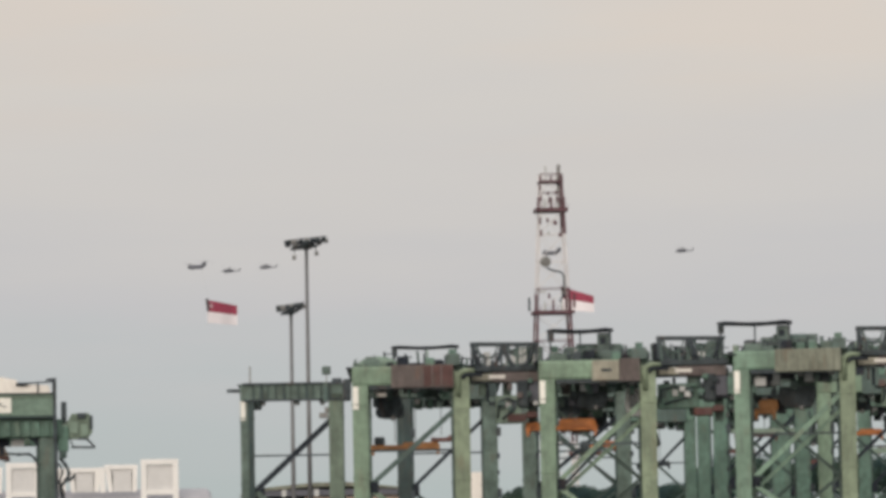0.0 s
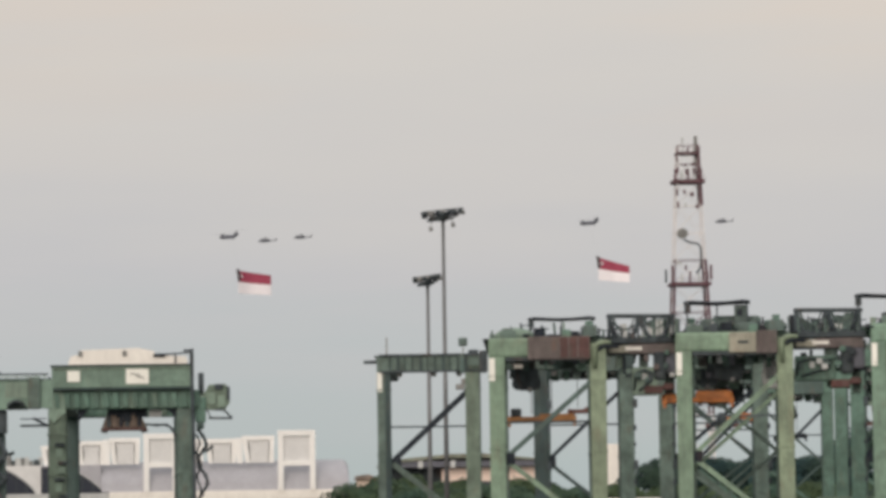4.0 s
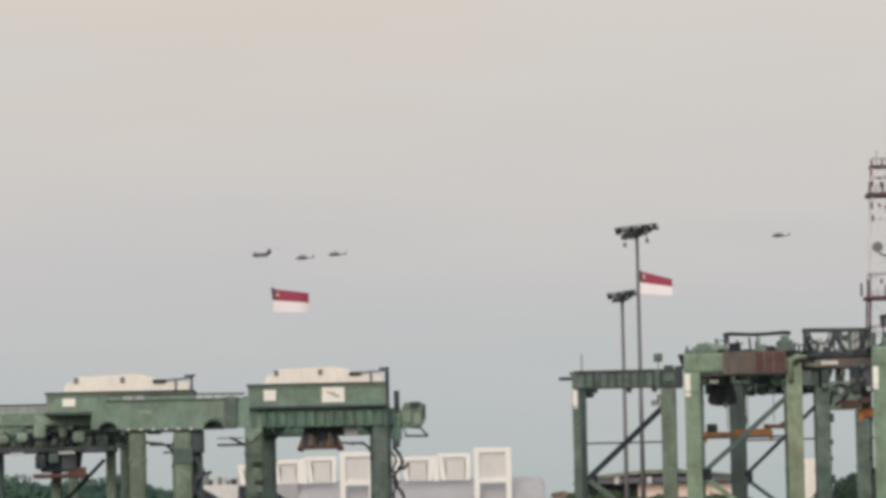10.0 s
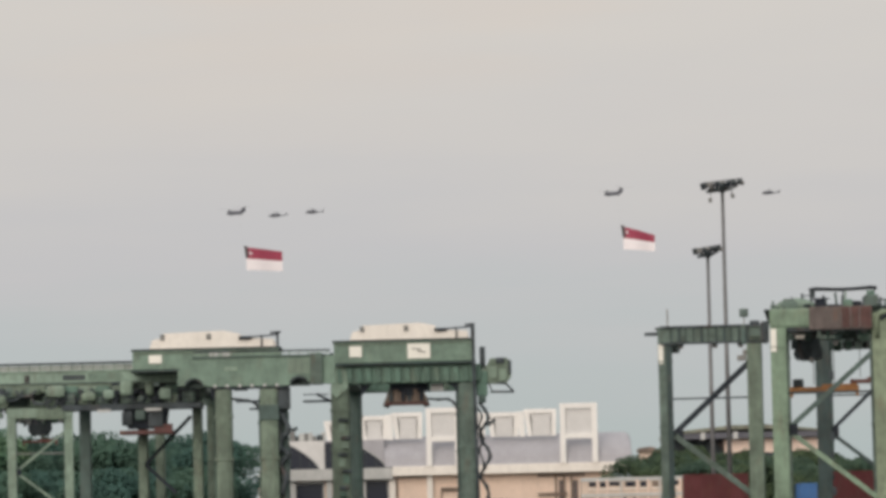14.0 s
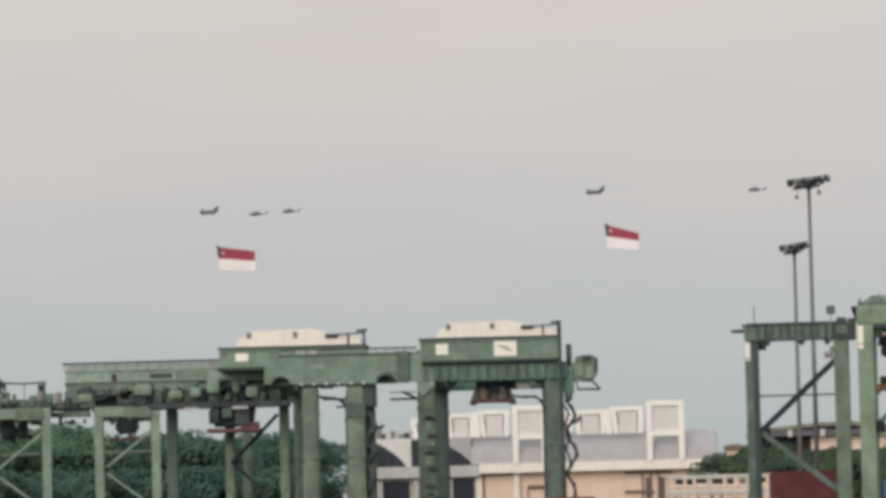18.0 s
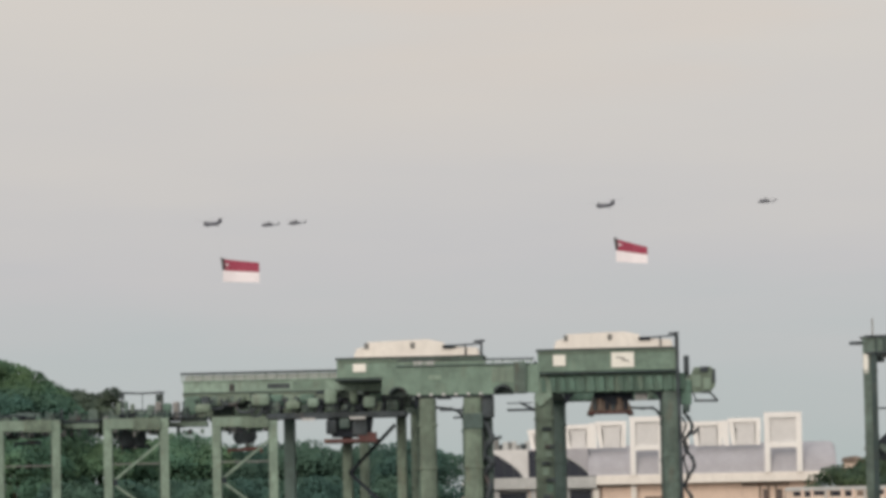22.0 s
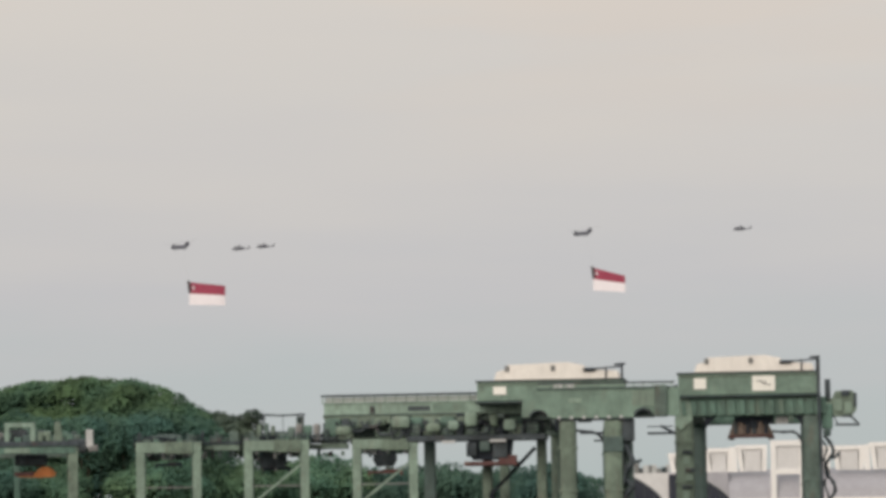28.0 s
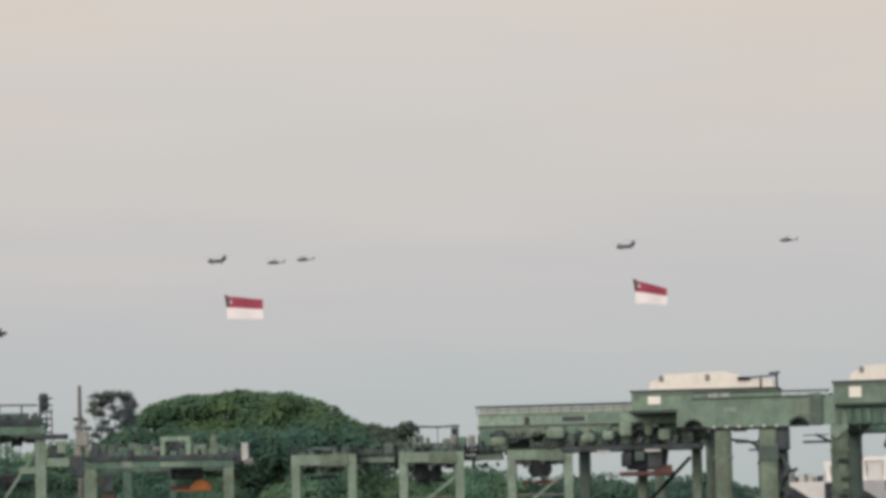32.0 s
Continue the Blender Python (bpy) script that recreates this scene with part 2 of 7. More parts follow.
LEAF_BLUE = leafy("blue_green_leaves", (0.08, 0.15, 0.098), (0.068, 0.128, 0.086), (0.8, 0.92, 1.12, 1))
LEAF_TEAL = leafy("teal_green_leaves", (0.074, 0.134, 0.096), (0.06, 0.112, 0.084), (0.85, 0.95, 1.1, 1))
LEAF_AIRY = leafy("airy_tree_leaves", (0.13, 0.15, 0.125), (0.10, 0.115, 0.1))
LEAF_DEEP = leafy("deep_green_leaves", (0.048, 0.08, 0.056), (0.036, 0.062, 0.046))
LEAF_OLIVE = leafy("olive_shrub_leaves", (0.08, 0.115, 0.058), (0.056, 0.085, 0.048))
LEAF_THIN = leafy("thin_tree_leaves", (0.09, 0.12, 0.085), (0.065, 0.09, 0.065))
BOX_RED = paint("container_red", (0.15, 0.036, 0.04), 0.6, vary=0.2, rust=0.4, streak=0.4)
BOX_BLUE = paint("container_blue", (0.03, 0.115, 0.30), 0.55, vary=0.15, rust=0.2, streak=0.3)
BOX_BROWN = paint("container_brown", (0.16, 0.06, 0.045), 0.6, vary=0.25, rust=0.4, streak=0.4)
ASPHALT = paint("yard_asphalt", (0.055, 0.055, 0.055), 0.9, vary=0.3, grain=3, streak=0.0)
HELI_GREY = paint("helicopter_grey", (0.09, 0.095, 0.12), 0.55, vary=0.15)
ROTOR_GREY = paint("rotor_blade_grey", (0.10, 0.10, 0.11), 0.6, vary=0.1)
FLAG_RED = paint("flag_red", (0.345, 0.055, 0.098), 0.8, vary=0.22, spread=0.02)
FLAG_WHITE = paint("flag_white", (0.83, 0.78, 0.80), 0.8, vary=0.04, spread=0.02)
HOIST_SHADE_GREY = paint("hoist_shade_grey", (0.085, 0.07, 0.075), 0.8, vary=0.2)
ROPE = paint("dark_rope", (0.06, 0.06, 0.06), 0.8)
BIRD = paint("bird_feathers", (0.03, 0.028, 0.026), 0.8, vary=0.3, grain=30)


# ---- shapes ----
def box(bm, x0, x1, y0, y1, z0, z1, bevel=0.0):
    r = bmesh.ops.create_cube(bm, size=1)
    bmesh.ops.transform(bm, verts=r["verts"], matrix=Matrix.LocRotScale(((x0 + x1) / 2, (y0 + y1) / 2, (z0 + z1) / 2), None, (x1 - x0, y1 - y0, z1 - z0)))
    if bevel:
        es = list({e for v in r["verts"] for e in v.link_edges})
        bmesh.ops.bevel(bm, geom=es, offset=bevel, segments=2, affect="EDGES", profile=0.6)


def bar(bm, p, q, w, h=0.0):
    """A square or flat bar from p to q."""
    p, q = Vector(p), Vector(q)
    r = bmesh.ops.create_cube(bm, size=1)
    turn = (q - p).to_track_quat("Y", "Z")
    bmesh.ops.transform(bm, verts=r["verts"], matrix=Matrix.LocRotScale((p + q) / 2, turn, (w, (q - p).length, h or w)))


def tube(bm, p, q, r0, r1=0.0, n=10):
    p, q = Vector(p), Vector(q)
    c = bmesh.ops.create_cone(bm, cap_ends=True, segments=n, radius1=r0, radius2=r1 or r0, depth=(q - p).length)
    bmesh.ops.transform(bm, verts=c["verts"], matrix=Matrix.LocRotScale((p + q) / 2, (q - p).to_track_quat("Z", "Y"), None))


def ball(bm, at, size, u=12, v=8):
    c = bmesh.ops.create_uvsphere(bm, u_segments=u, v_segments=v, radius=1)
    bmesh.ops.transform(bm, verts=c["verts"], matrix=Matrix.LocRotScale(at, None, size))


def prism(bm, outline, y0, y1):
    """An outline in x and z, drawn out from y0 to y1."""
    a, b = [bm.verts.new((x, y0, z)) for x, z in outline], [bm.verts.new((x, y1, z)) for x, z in outline]
    bm.faces.new(a), bm.faces.new(b[::-1])
    for i in range(len(a)):
        j = (i + 1) % len(a)
        bm.faces.new((a[j], a[i], b[i], b[j]))


def sweep(bm, path, r, n=7, bulge=0):
    """One round bar bent along a path, thicker at every bulge-th point."""
    pts = [Vector(p) for p in path]
    rings = []
    for i, p in enumerate(pts):
        d = (pts[min(i + 1, len(pts) - 1)] - pts[max(i - 1, 0)]).normalized()
        u = d.cross(Vector((0, 1, 0)) if abs(d.y) < 0.9 else Vector((1, 0, 0))).normalized()
        v = d.cross(u)
        s = r * (1.45 if bulge and i % bulge == 0 and 0 < i < len(pts) - 1 else 1)
        rings.append([bm.verts.new(p + s * (u * math.cos(2 * math.pi * k / n) + v * math.sin(2 * math.pi * k / n))) for k in range(n)])
    for a, b in zip(rings, rings[1:]):
        for k in range(n):
            bm.faces.new((a[k], a[(k + 1) % n], b[(k + 1) % n], b[k]))
    bm.faces.new(rings[0][::-1]), bm.faces.new(rings[-1])


def solid(name, bm, material, parent=None, smooth=False):
    bmesh.ops.recalc_face_normals(bm, faces=bm.faces)
    me = bpy.data.meshes.new(name)
    bm.to_mesh(me)
    bm.free()
    for m in (material if isinstance(material, (list, tuple)) else (material,)):
        me.materials.append(m)
    if smooth:
        for p in me.polygons:
            p.use_smooth = True
    ob = new(name, me)
    ob.parent = parent
    return ob


def part(name, bm, material, parent, label="", smooth=False):
    ob = solid(name, bm, material, parent, smooth)
    if label:
        ob["label"] = label
    return ob


def boxes(name, material, parent, *corners, label="", bevel=0.0):
    """One part of one or more boxes."""
    bm = bmesh.new()
    for c in corners:
        box(bm, *c, bevel=bevel)
    return part(name, bm, material, parent, label)


def bars(name, material, parent, w, *ends, label="", round_=False):
    bm = bmesh.new()
    for p, q in ends:
        tube(bm, p, q, w / 2, n=8) if round_ else bar(bm, p, q, w)
    return part(name, bm, material, parent, label)


def thing(name, label, category, at, group="", turn=0.0):
    ob = new(name)
    ob.empty_display_size = 0.5
    ob.matrix_basis = pose(*at, 0, 0, turn)
    return tagged(ob, label, category, group)


def railing(parent, p, q, high=1.1, every=1.5, material=None, name="railing"):
    """Posts with two rails from p to q."""
    p, q, up = Vector(p), Vector(q), Vector((0, 0, high))
    bm = bmesh.new()
    k = max(1, round((q - p).length / every))
    for i in range(k + 1):
        a = p.lerp(q, i / k)
        bar(bm, a, a + up, 0.07)
    bar(bm, p + up, q + up, 0.07)
    bar(bm, p + up / 2, q + up / 2, 0.05)
    return part(name, bm, material or DARK, parent)


# ---- the ground: one concrete yard that runs to the horizon ----
bm = bmesh.new()
bmesh.ops.create_grid(bm, x_segments=8, y_segments=8, size=6000)
ground = solid("ground", bm, ASPHALT)
tagged(ground, "grey asphalt container yard running to the horizon", "ground", kind="structure")


# ---- rubber-tyred gantry cranes ----
def leg(parent, x, y, top, w, d, material, label=""):
    """A box-section leg that widens a little towards its top, with welded collars."""
    bm = bmesh.new()
    box(bm, x - w / 2, x + w / 2, y, y + d, 2.0, top, bevel=0.06)
    for v in bm.verts:
        if v.co.z < 3:
            v.co.x = x + (v.co.x - x) * 0.92
    for z in (top * 0.36, top * 0.62, top * 0.87):
        box(bm, x - w / 2 - 0.05, x + w / 2 + 0.05, y - 0.05, y + d + 0.05, z, z + 0.12)
    return part("leg", bm, material, parent, label)


def wheel(parent, x, y):
    bm = bmesh.new()
    tube(bm, (x, y - 0.28, 0.75), (x, y + 0.28, 0.75), 0.75, n=20)
    t = part("tyre", bm, TYRE, parent, "black rubber tyre")
    bm = bmesh.new()
    tube(bm, (x, y - 0.31, 0.75), (x, y + 0.31, 0.75), 0.36, n=12)
    part("rim", bm, GREEN_OLD_SHADE, t, "green steel rim")


def ladder(parent, x, y, z0, z1):
    bm = bmesh.new()
    for s in (-0.25, 0.25):
        bar(bm, (x + s, y, z0), (x + s, y, z1), 0.07)
    z = z0
    while z < z1:
        bar(bm, (x - 0.25, y, z), (x + 0.25, y, z), 0.05)
        z += 0.45
    return part("ladder", bm, DARK, parent)


def trolley(parent, y, top, canopy, head, spread, spread_z, spread_mat, half, winch=True):
    """The crab on its rails: deck, winches, canopy on posts, headblock, ropes and spreader."""
    bm = bmesh.new()
    box(bm, -half, half, y - 2.6, y + 2.6, top + 0.05, top + 0.4, bevel=0.04)
    for k in range(5):
        a = -half + 0.6 + k * (half * 2 - 1.2) / 4
        box(bm, a - 0.12, a + 0.12, y - 2.7, y + 2.7, top - 0.25, top + 0.05)
    t = part("trolley", bm, DARK, parent, "dark steel trolley deck")
    if winch:
        bm = bmesh.new()
        tube(bm, (-1.6, y, top + 1.0), (1.0, y, top + 1.0), 0.55, n=14)
        box(bm, 1.0, 1.9, y - 0.5, y + 0.5, top + 0.4, top + 1.5, bevel=0.06)
        box(bm, -2.6, -1.6, y - 0.5, y + 0.5, top + 0.4, top + 1.3, bevel=0.06)
        part("winch", bm, TEAL, t, "teal hoist winch and motor")
    boxes("control_cabinet", GREEN_ROW, t, (half - 0.9, half - 0.3, y - 1.6, y - 0.6, top + 0.4, top + 1.5), label="green control cabinet", bevel=0.06)
    boxes("resistor_box", GREY, t, (-half + 0.3, -half + 0.9, y + 0.6, y + 1.7, top + 0.4, top + 1.0), label="light grey equipment box", bevel=0.06)
    if canopy:
        c0, c1, cz = canopy
        bm = bmesh.new()
        prism(bm, [(c0, cz + 0.02), (c0 + 0.6, cz + 0.12), (c0 * 0.6 + c1 * 0.4, cz), (c0 * 0.35 + c1 * 0.65, cz + 0.01), (c1 - 0.6, cz + 0.13), (c1, cz + 0.05), (c1, cz - 0.05),
                   (c1 - 0.7, cz - 0.02), (c0 * 0.5 + c1 * 0.5, cz - 0.13), (c0 + 0.6, cz - 0.03), (c0, cz - 0.09)], y - 2.0, y + 2.0)
        part("canopy", bm, DARK, t, "thin dark corrugated canopy roof")
        for x in (c0 + 0.25, (c0 + c1) / 2, c1 - 0.25):
            for yy in (y - 1.8, y + 1.8):
                bars("canopy_post", MACHINE, t, 0.1, ((x, yy, top + 0.3), (x, yy, cz)))
        boxes("hoist_cabinet", TEAL, t, (c1 - 1.25, c1 - 0.15, y - 1.2, y, top + 0.4, cz - (0.25 if winch else 1.3)), label="greyed teal hoist cabinet", bevel=0.12)
        boxes("cabinet_door", DARK, t, (c1 - 1.05, c1 - 0.6, y - 1.26, y - 1.2, cz - (1.1 if winch else 2.2), cz - (0.6 if winch else 1.6)), bevel=0.02)
        boxes("canopy_lamp", MACHINE, t, (c0 + 0.05, c0 + 0.55, y - 1.9, y - 1.3, cz - 0.85, cz - 0.08), label="dark box under the canopy's end", bevel=0.1)
    h0, h1, hz0, hz1 = head
    bm = bmesh.new()
    prism(bm, [(h0, hz1), (h1, hz1), (h1 + 0.15, hz0 + 0.9), (h1 - 0.35, hz0), (h0 + 0.35, hz0), (h0 - 0.15, hz0 + 0.9)], y - 1.0, y + 1.0)
    for s in (-1, 1):
        tube(bm, ((h0 + h1) / 2 + s * 0.7, y - 1.2, hz0 + 0.5), ((h0 + h1) / 2 + s * 0.7, y + 1.2, hz0 + 0.5), 0.45, n=12)
    part("headblock", bm, MACHINE, t, "dark steel headblock with sheaves")
    for k, (u, v, w, h, m) in enumerate(((-0.25, 0.5, 0.5, 0.7, MACHINE), (0.3, 0.85, 0.6, 0.8, GREEN_SEA), (0.8, 0.35, 0.55, 0.5, MACHINE), (0.55, -0.12, 0.35, 0.4, GALV))):
        cx, cz = h0 + (h1 - h0) * u, hz0 + (hz1 - hz0) * v
        boxes("headblock_unit", m, t, (cx, cx + w, y - 1.35, y - 0.7, cz, cz + h), bevel=0.1)
    s0, s1 = spread
    mid = (s0 + s1) / 2
    bm = bmesh.new()
    for yy in (y - 1.1, y + 0.8):
        box(bm, s0, s1, yy, yy + 0.3, spread_z, spread_z + 0.34, bevel=0.03)
    for x in (s0, s1 - 0.35):
        box(bm, x, x + 0.35, y - 1.25, y + 1.25, spread_z - 0.15, spread_z + 0.38, bevel=0.08)
    box(bm, mid - 0.2, s1 - 0.1, y - 0.9, y + 0.9, spread_z + 0.2, spread_z + 0.55, bevel=0.12)
    for x in (s0 + 0.15, s1 - 0.15):
        for yy in (y - 1.1, y + 1.1):
            box(bm, x - 0.1, x + 0.1, yy - 0.1, yy + 0.1, spread_z - 0.4, spread_z - 0.1)
    part("spreader", bm, spread_mat, t, "worn painted container spreader")
    for x in (mid - 0.8, mid + 0.8):
        for yy in (y - 0.8, y + 0.8):
            bars("hoist_rope", ROPE, t, 0.06, ((x, yy, spread_z + 0.6), (x, yy, top)))
    return t


def cab(parent, x, y, z):
    bm = bmesh.new()
    prism(bm, [(x - 0.9, z), (x + 0.9, z), (x + 0.9, z + 2.2), (x - 0.9, z + 2.2), (x - 1.1, z + 1.1)], y - 1.0, y + 1.0)
    c = part("operator_cab", bm, GREY, parent, "small grey operator cabin with dark glass")
    boxes("cab_window", CABGLASS, c, (x - 0.75, x - 0.1, y - 1.03, y - 0.98, z + 0.7, z + 1.9), (x + 0.05, x + 0.75, y - 1.03, y - 0.98, z + 0.7, z + 1.9))


def gantry(at, label, top=22.5, half=3.9, paint_near=GREEN, far_shade_paint=GREEN_OLD_SHADE, trolley_y=8.0, canopy=None, head=(-1.9, 0.3, 18.4, 20.6),
           spread=(-2.3, 3.1), spread_z=16.4, spread_mat=ORANGE, panel=(-0.4, 3.4), panel_mat=BROWN, outrigger=False, plate=True, brace_mat=None, brace=True, cab_x=1.4,
           span=23.5, crab=True, rails=True, swing=0.0, cabin=False, tie_z=None, joint=13.2, tie_w=0.16, truss=True, beam_mat=None, slung=1.0, bare=False, head_box=None, front=False, gear=0.0, winch=True, drum=(2.0, 4.0, -4.4, -2.2)):
    g = thing("gantry_crane", label, "gantry crane", at, "gantry cranes of the container yard", math.degrees(-math.atan2(at[0], at[1])) + swing)
    y1 = span
    # the far frame's shade is put into its colour, a darker green than the near
    for y, m in ((0, paint_near), (y1, far_shade_paint)):
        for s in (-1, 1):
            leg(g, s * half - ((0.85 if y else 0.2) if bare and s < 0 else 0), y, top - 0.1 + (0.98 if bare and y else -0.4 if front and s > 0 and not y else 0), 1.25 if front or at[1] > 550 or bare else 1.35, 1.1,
                GREEN_OLIVE if front and s > 0 and not y else GREEN_OLD_SHADE if m == GREEN_DEEP and s > 0 else m)
        boxes("sill_beam", m, g, (-half - 1.6, half + 1.6, y, y + 1.1, 1.5, 2.4), bevel=0.05)
        for x in (-half - 0.9, -half + 0.9, half - 0.9, half + 0.9):
            wheel(g, x, y + 0.55)
        # the box beam that ties the leg tops together, with stiffeners
        bm = bmesh.new()
        lift = 0.98 if bare and y else 0.0
        box(bm, -half - 0.65, half + (0.65 if y or not front else -0.55), y - 0.06, y + 1.16, top - 1.5 + lift, top + lift, bevel=0.22 if front and not y else 0.05)
        for k in range(0 if front and not y or at[1] > 550 else 9):
            x = -half + 0.6 + k * (2 * half - 1.2) / 8
            box(bm, x - 0.05, x + 0.05, y - 0.14, y, top - 1.4 + lift, top - 0.1 + lift)
        part("end_beam", bm, beam_mat or m, g)
        if y == 0:
            bars("tie_bar", GREEN_PALE if tie_w > 0.2 else GALV if at[1] > 550 else MACHINE, g, tie_w, ((-half, y + 0.5, tie_z or top - 6.5), (half, y + 0.5, tie_z or top - 6.5)))
        if brace and y and not bare and truss and at[0] > 40:
            bars("brace", m, g, 0.3, ((half - 0.5, y + 0.5, joint + 0.8), (-half + 0.5, y + 0.5, top - 3.0)))
            bars("brace", m, g, 0.3, ((half - 0.5, y + 0.5, joint + 0.8), (-half + 0.5, y + 0.5, joint - 5.0)))
        if brace and y == 0:
            w = 0.38 if front else 0.5 if bare else 0.34
            bars("brace", brace_mat or m, g, w, ((-half + (0.3 if bare else 0.5), y + 0.5, joint), (half - 0.5, y + 0.5, top - 3.4)))
            bars("brace", m, g, w, ((-half + 0.5, y + 0.5, joint), (half - 0.5, y + 0.5, joint - 5.4)))
            if front and not brace_mat:
                bars("brace", m, g, 0.3, ((-half + 0.6, y + 1.5, joint - 0.9), (half - 0.5, y + 1.5, top - 4.6)))
                bars("brace", GREEN_OLD_SHADE, g, 0.3, ((-half + 0.6, y + 1.5, joint - 0.9), (half - 0.5, y + 1.5, joint - 6.6)))
            boxes("gusset", DARK, g, (-half + 0.5, -half + 1.3, y + 0.3, y + 0.7, joint - 0.45, joint + 0.45))
    if 370 < at[1] < 400 and not bare:
        # cable cleats up the near legs
        for s in (-1, 1):
            for k in range(9):
                z = 6.2 + 1.75 * k + 0.3 * (k % 2)
                boxes("cable_cleat", MACHINE, g, (s * half + 0.55, s * half + 0.55 + (0.28, 0.4, 0.22)[k % 3], -0.1, 0.4, z, z + (0.5, 0.8, 0.4)[k % 3]), bevel=0.05)
    if plate:
        shift = 0.2 if bare else 0.0
        boxes("identity_plate", PLATE, g, (-half - 0.58 - shift, -half - 0.14 - shift, -0.05, 0.0, top - 3.3, top - 1.55), label="white marking plate")
    house = boxes("electric_house", panel_mat, g, (panel[0], panel[1], -0.45, 1.4, top - 1.7, top + 0.05), label="rusty ribbed electrical housing", bevel=0.03)
    for k in range(int((panel[1] - panel[0]) / 0.7)):
        boxes("rib", panel_mat, house, (panel[0] + 0.3 + k * 0.7, panel[0] + 0.42 + k * 0.7, -0.53, -0.45, top - 1.6, top))
    if front:
        # the bent duct from the leg's top to the side platform, and dark gear along the beam's lower edge
        bm = bmesh.new()
        path = [(half - 0.25, -0.1, top - 2.4), (half - 0.25, -0.1, top - 1.0)] + [(half + 0.5 - 0.75 * math.cos(a), -0.1, top - 0.95 + 0.5 * math.sin(a)) for a in (0.35, 0.75, 1.15, 1.55)] + [(half + 0.95, 0.15, top - 0.48)]
        sweep(bm, path, 0.2, n=10)
        part("bent_duct", bm, GREEN_OLIVE, g, "olive green duct bent over the leg's top", smooth=True)
        boxes("cable_trough", MACHINE, g, (-half + 0.7, half - 0.65, -0.3, 0.4, top - 1.82, top - 1.5), label="dark cable trough", bevel=0.04)
        bm = bmesh.new()
        sweep(bm, [(half + 0.55 - 0.45 * math.cos(a), -0.15, top - 1.1 + 0.34 * math.sin(a)) for a in (0.1, 0.5, 0.9, 1.3, 1.6)] + [(half + 1.6, 0.1, top - 0.82)], 0.12)
        part("hose", bm, DARK, g, "dark hose under the duct", smooth=True)
    # main girders that run back to the far legs, in the same darkened green
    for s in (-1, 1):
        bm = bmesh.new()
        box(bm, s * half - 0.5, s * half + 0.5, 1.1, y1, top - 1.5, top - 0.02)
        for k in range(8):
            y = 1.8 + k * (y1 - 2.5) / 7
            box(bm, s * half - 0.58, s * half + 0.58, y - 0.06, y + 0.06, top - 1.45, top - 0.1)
        part("girder", bm, far_shade_paint, g)
        bars("trolley_rail", DARK, g, 0.12, ((s * half, 0.4, top + 0.06), (s * half, y1 + 0.4, top + 0.06)))
        if rails:
            railing(g, (s * (half + 0.9), 0.4, top), (s * (half + 0.9), y1 + 0.6, top))
        boxes("walkway", DARK, g, (s * (half + 0.7) - 0.35, s * (half + 0.7) + 0.35, 0.2, y1 + 0.8, top - 0.12, top - 0.03))
    if rails:
        railing(g, (-half - 0.8, -0.1, top), (half + 0.8, -0.1, top), 1.0, 1.2)
    for x, w, h, m in () if bare else ((-half + 0.9, 1.3, 0.55, GREEN_OLD_SHADE), (-0.6, 0.9, 0.75, DARK), (half - 0.6, 1.1, 0.9, TEAL), (1.5, 0.7, 0.6, GREEN_ROW)):
        boxes("junction_box", m, g, (x - w / 2, x + w / 2, 0.3, 1.1, top, top + h), bevel=0.05)
    ladder(g, half - 0.2, y1 + 1.3, 4, top - 1.6)
    for x in (-half + 1.2, 0.4, half - 1.2):
        bm = bmesh.new()
        prism(bm, [(x - 0.3, top - 1.55), (x + 0.3, top - 1.55), (x + 0.2, top - 1.95), (x - 0.2, top - 1.95)], 1.2, 1.7)
        part("floodlight", bm, GREY, g, "grey floodlight housing")
    if bare:
        # dark stiffeners, edge strips, an aerial and lamps on the plain beam
        for k in range(11):
            x = -half + 0.3 + k * 0.68
            boxes("stiffener", GREEN_DEEP, g, (x, x + (0.16, 0.3, 0.12)[k % 3], -0.2, -0.06, top - 1.45, top - 0.12))
        boxes("edge_strip", MACHINE, g, (-half - 0.6, half + 0.6, -0.25, 0.5, top - 0.14, top + 0.06), (-half - 0.6, half + 0.6, -0.25, 0.5, top - 1.6, top - 1.42))
        boxes("end_bracket", MACHINE, g, (-half - 2.0, -half - 0.5, 0.2, 0.7, top - 0.75, top - 0.45))
        bars("aerial", GALV, g, 0.14, ((-half + 0.1, 0.3, top), (-half + 0.1, 0.3, top + 1.6)))
        boxes("beacon_box", TEAL, g, (half - 1.2, half - 0.4, 0.3, 0.9, top + 0.75, top + 1.5), bevel=0.1)
        bars("beacon_post", GALV, g, 0.1, ((half - 0.8, 0.6, top), (half - 0.8, 0.6, top + 0.8)))
        boxes("relay_box", MACHINE, g, (half - 0.3, half + 0.6, 0.2, 0.9, top, top + 0.4), bevel=0.08)
        boxes("leg_lamp", GALV, g, (half - 1.5, half - 0.7, 0.2, 0.7, top - 3.2, top - 2.7), (half - 1.0, half - 0.6, 0.3, 0.6, top - 2.7, top - 2.2), bevel=0.06)
        boxes("bright_plate", GREEN_MID, g, (half - 0.64, half + 0.64, -0.06, 0.0, 2.2, top - 1.0), label="lighter face of the leg")
        # dark strip on the near leg: the far leg's shade, put into colour
        boxes("shade_plate", GREEN_DEEP, g, (-half - 0.1, -half + 0.43, -0.06, 0.0, 2.2, top - 1.6), label="dark strip on the leg, shade put into its colour")
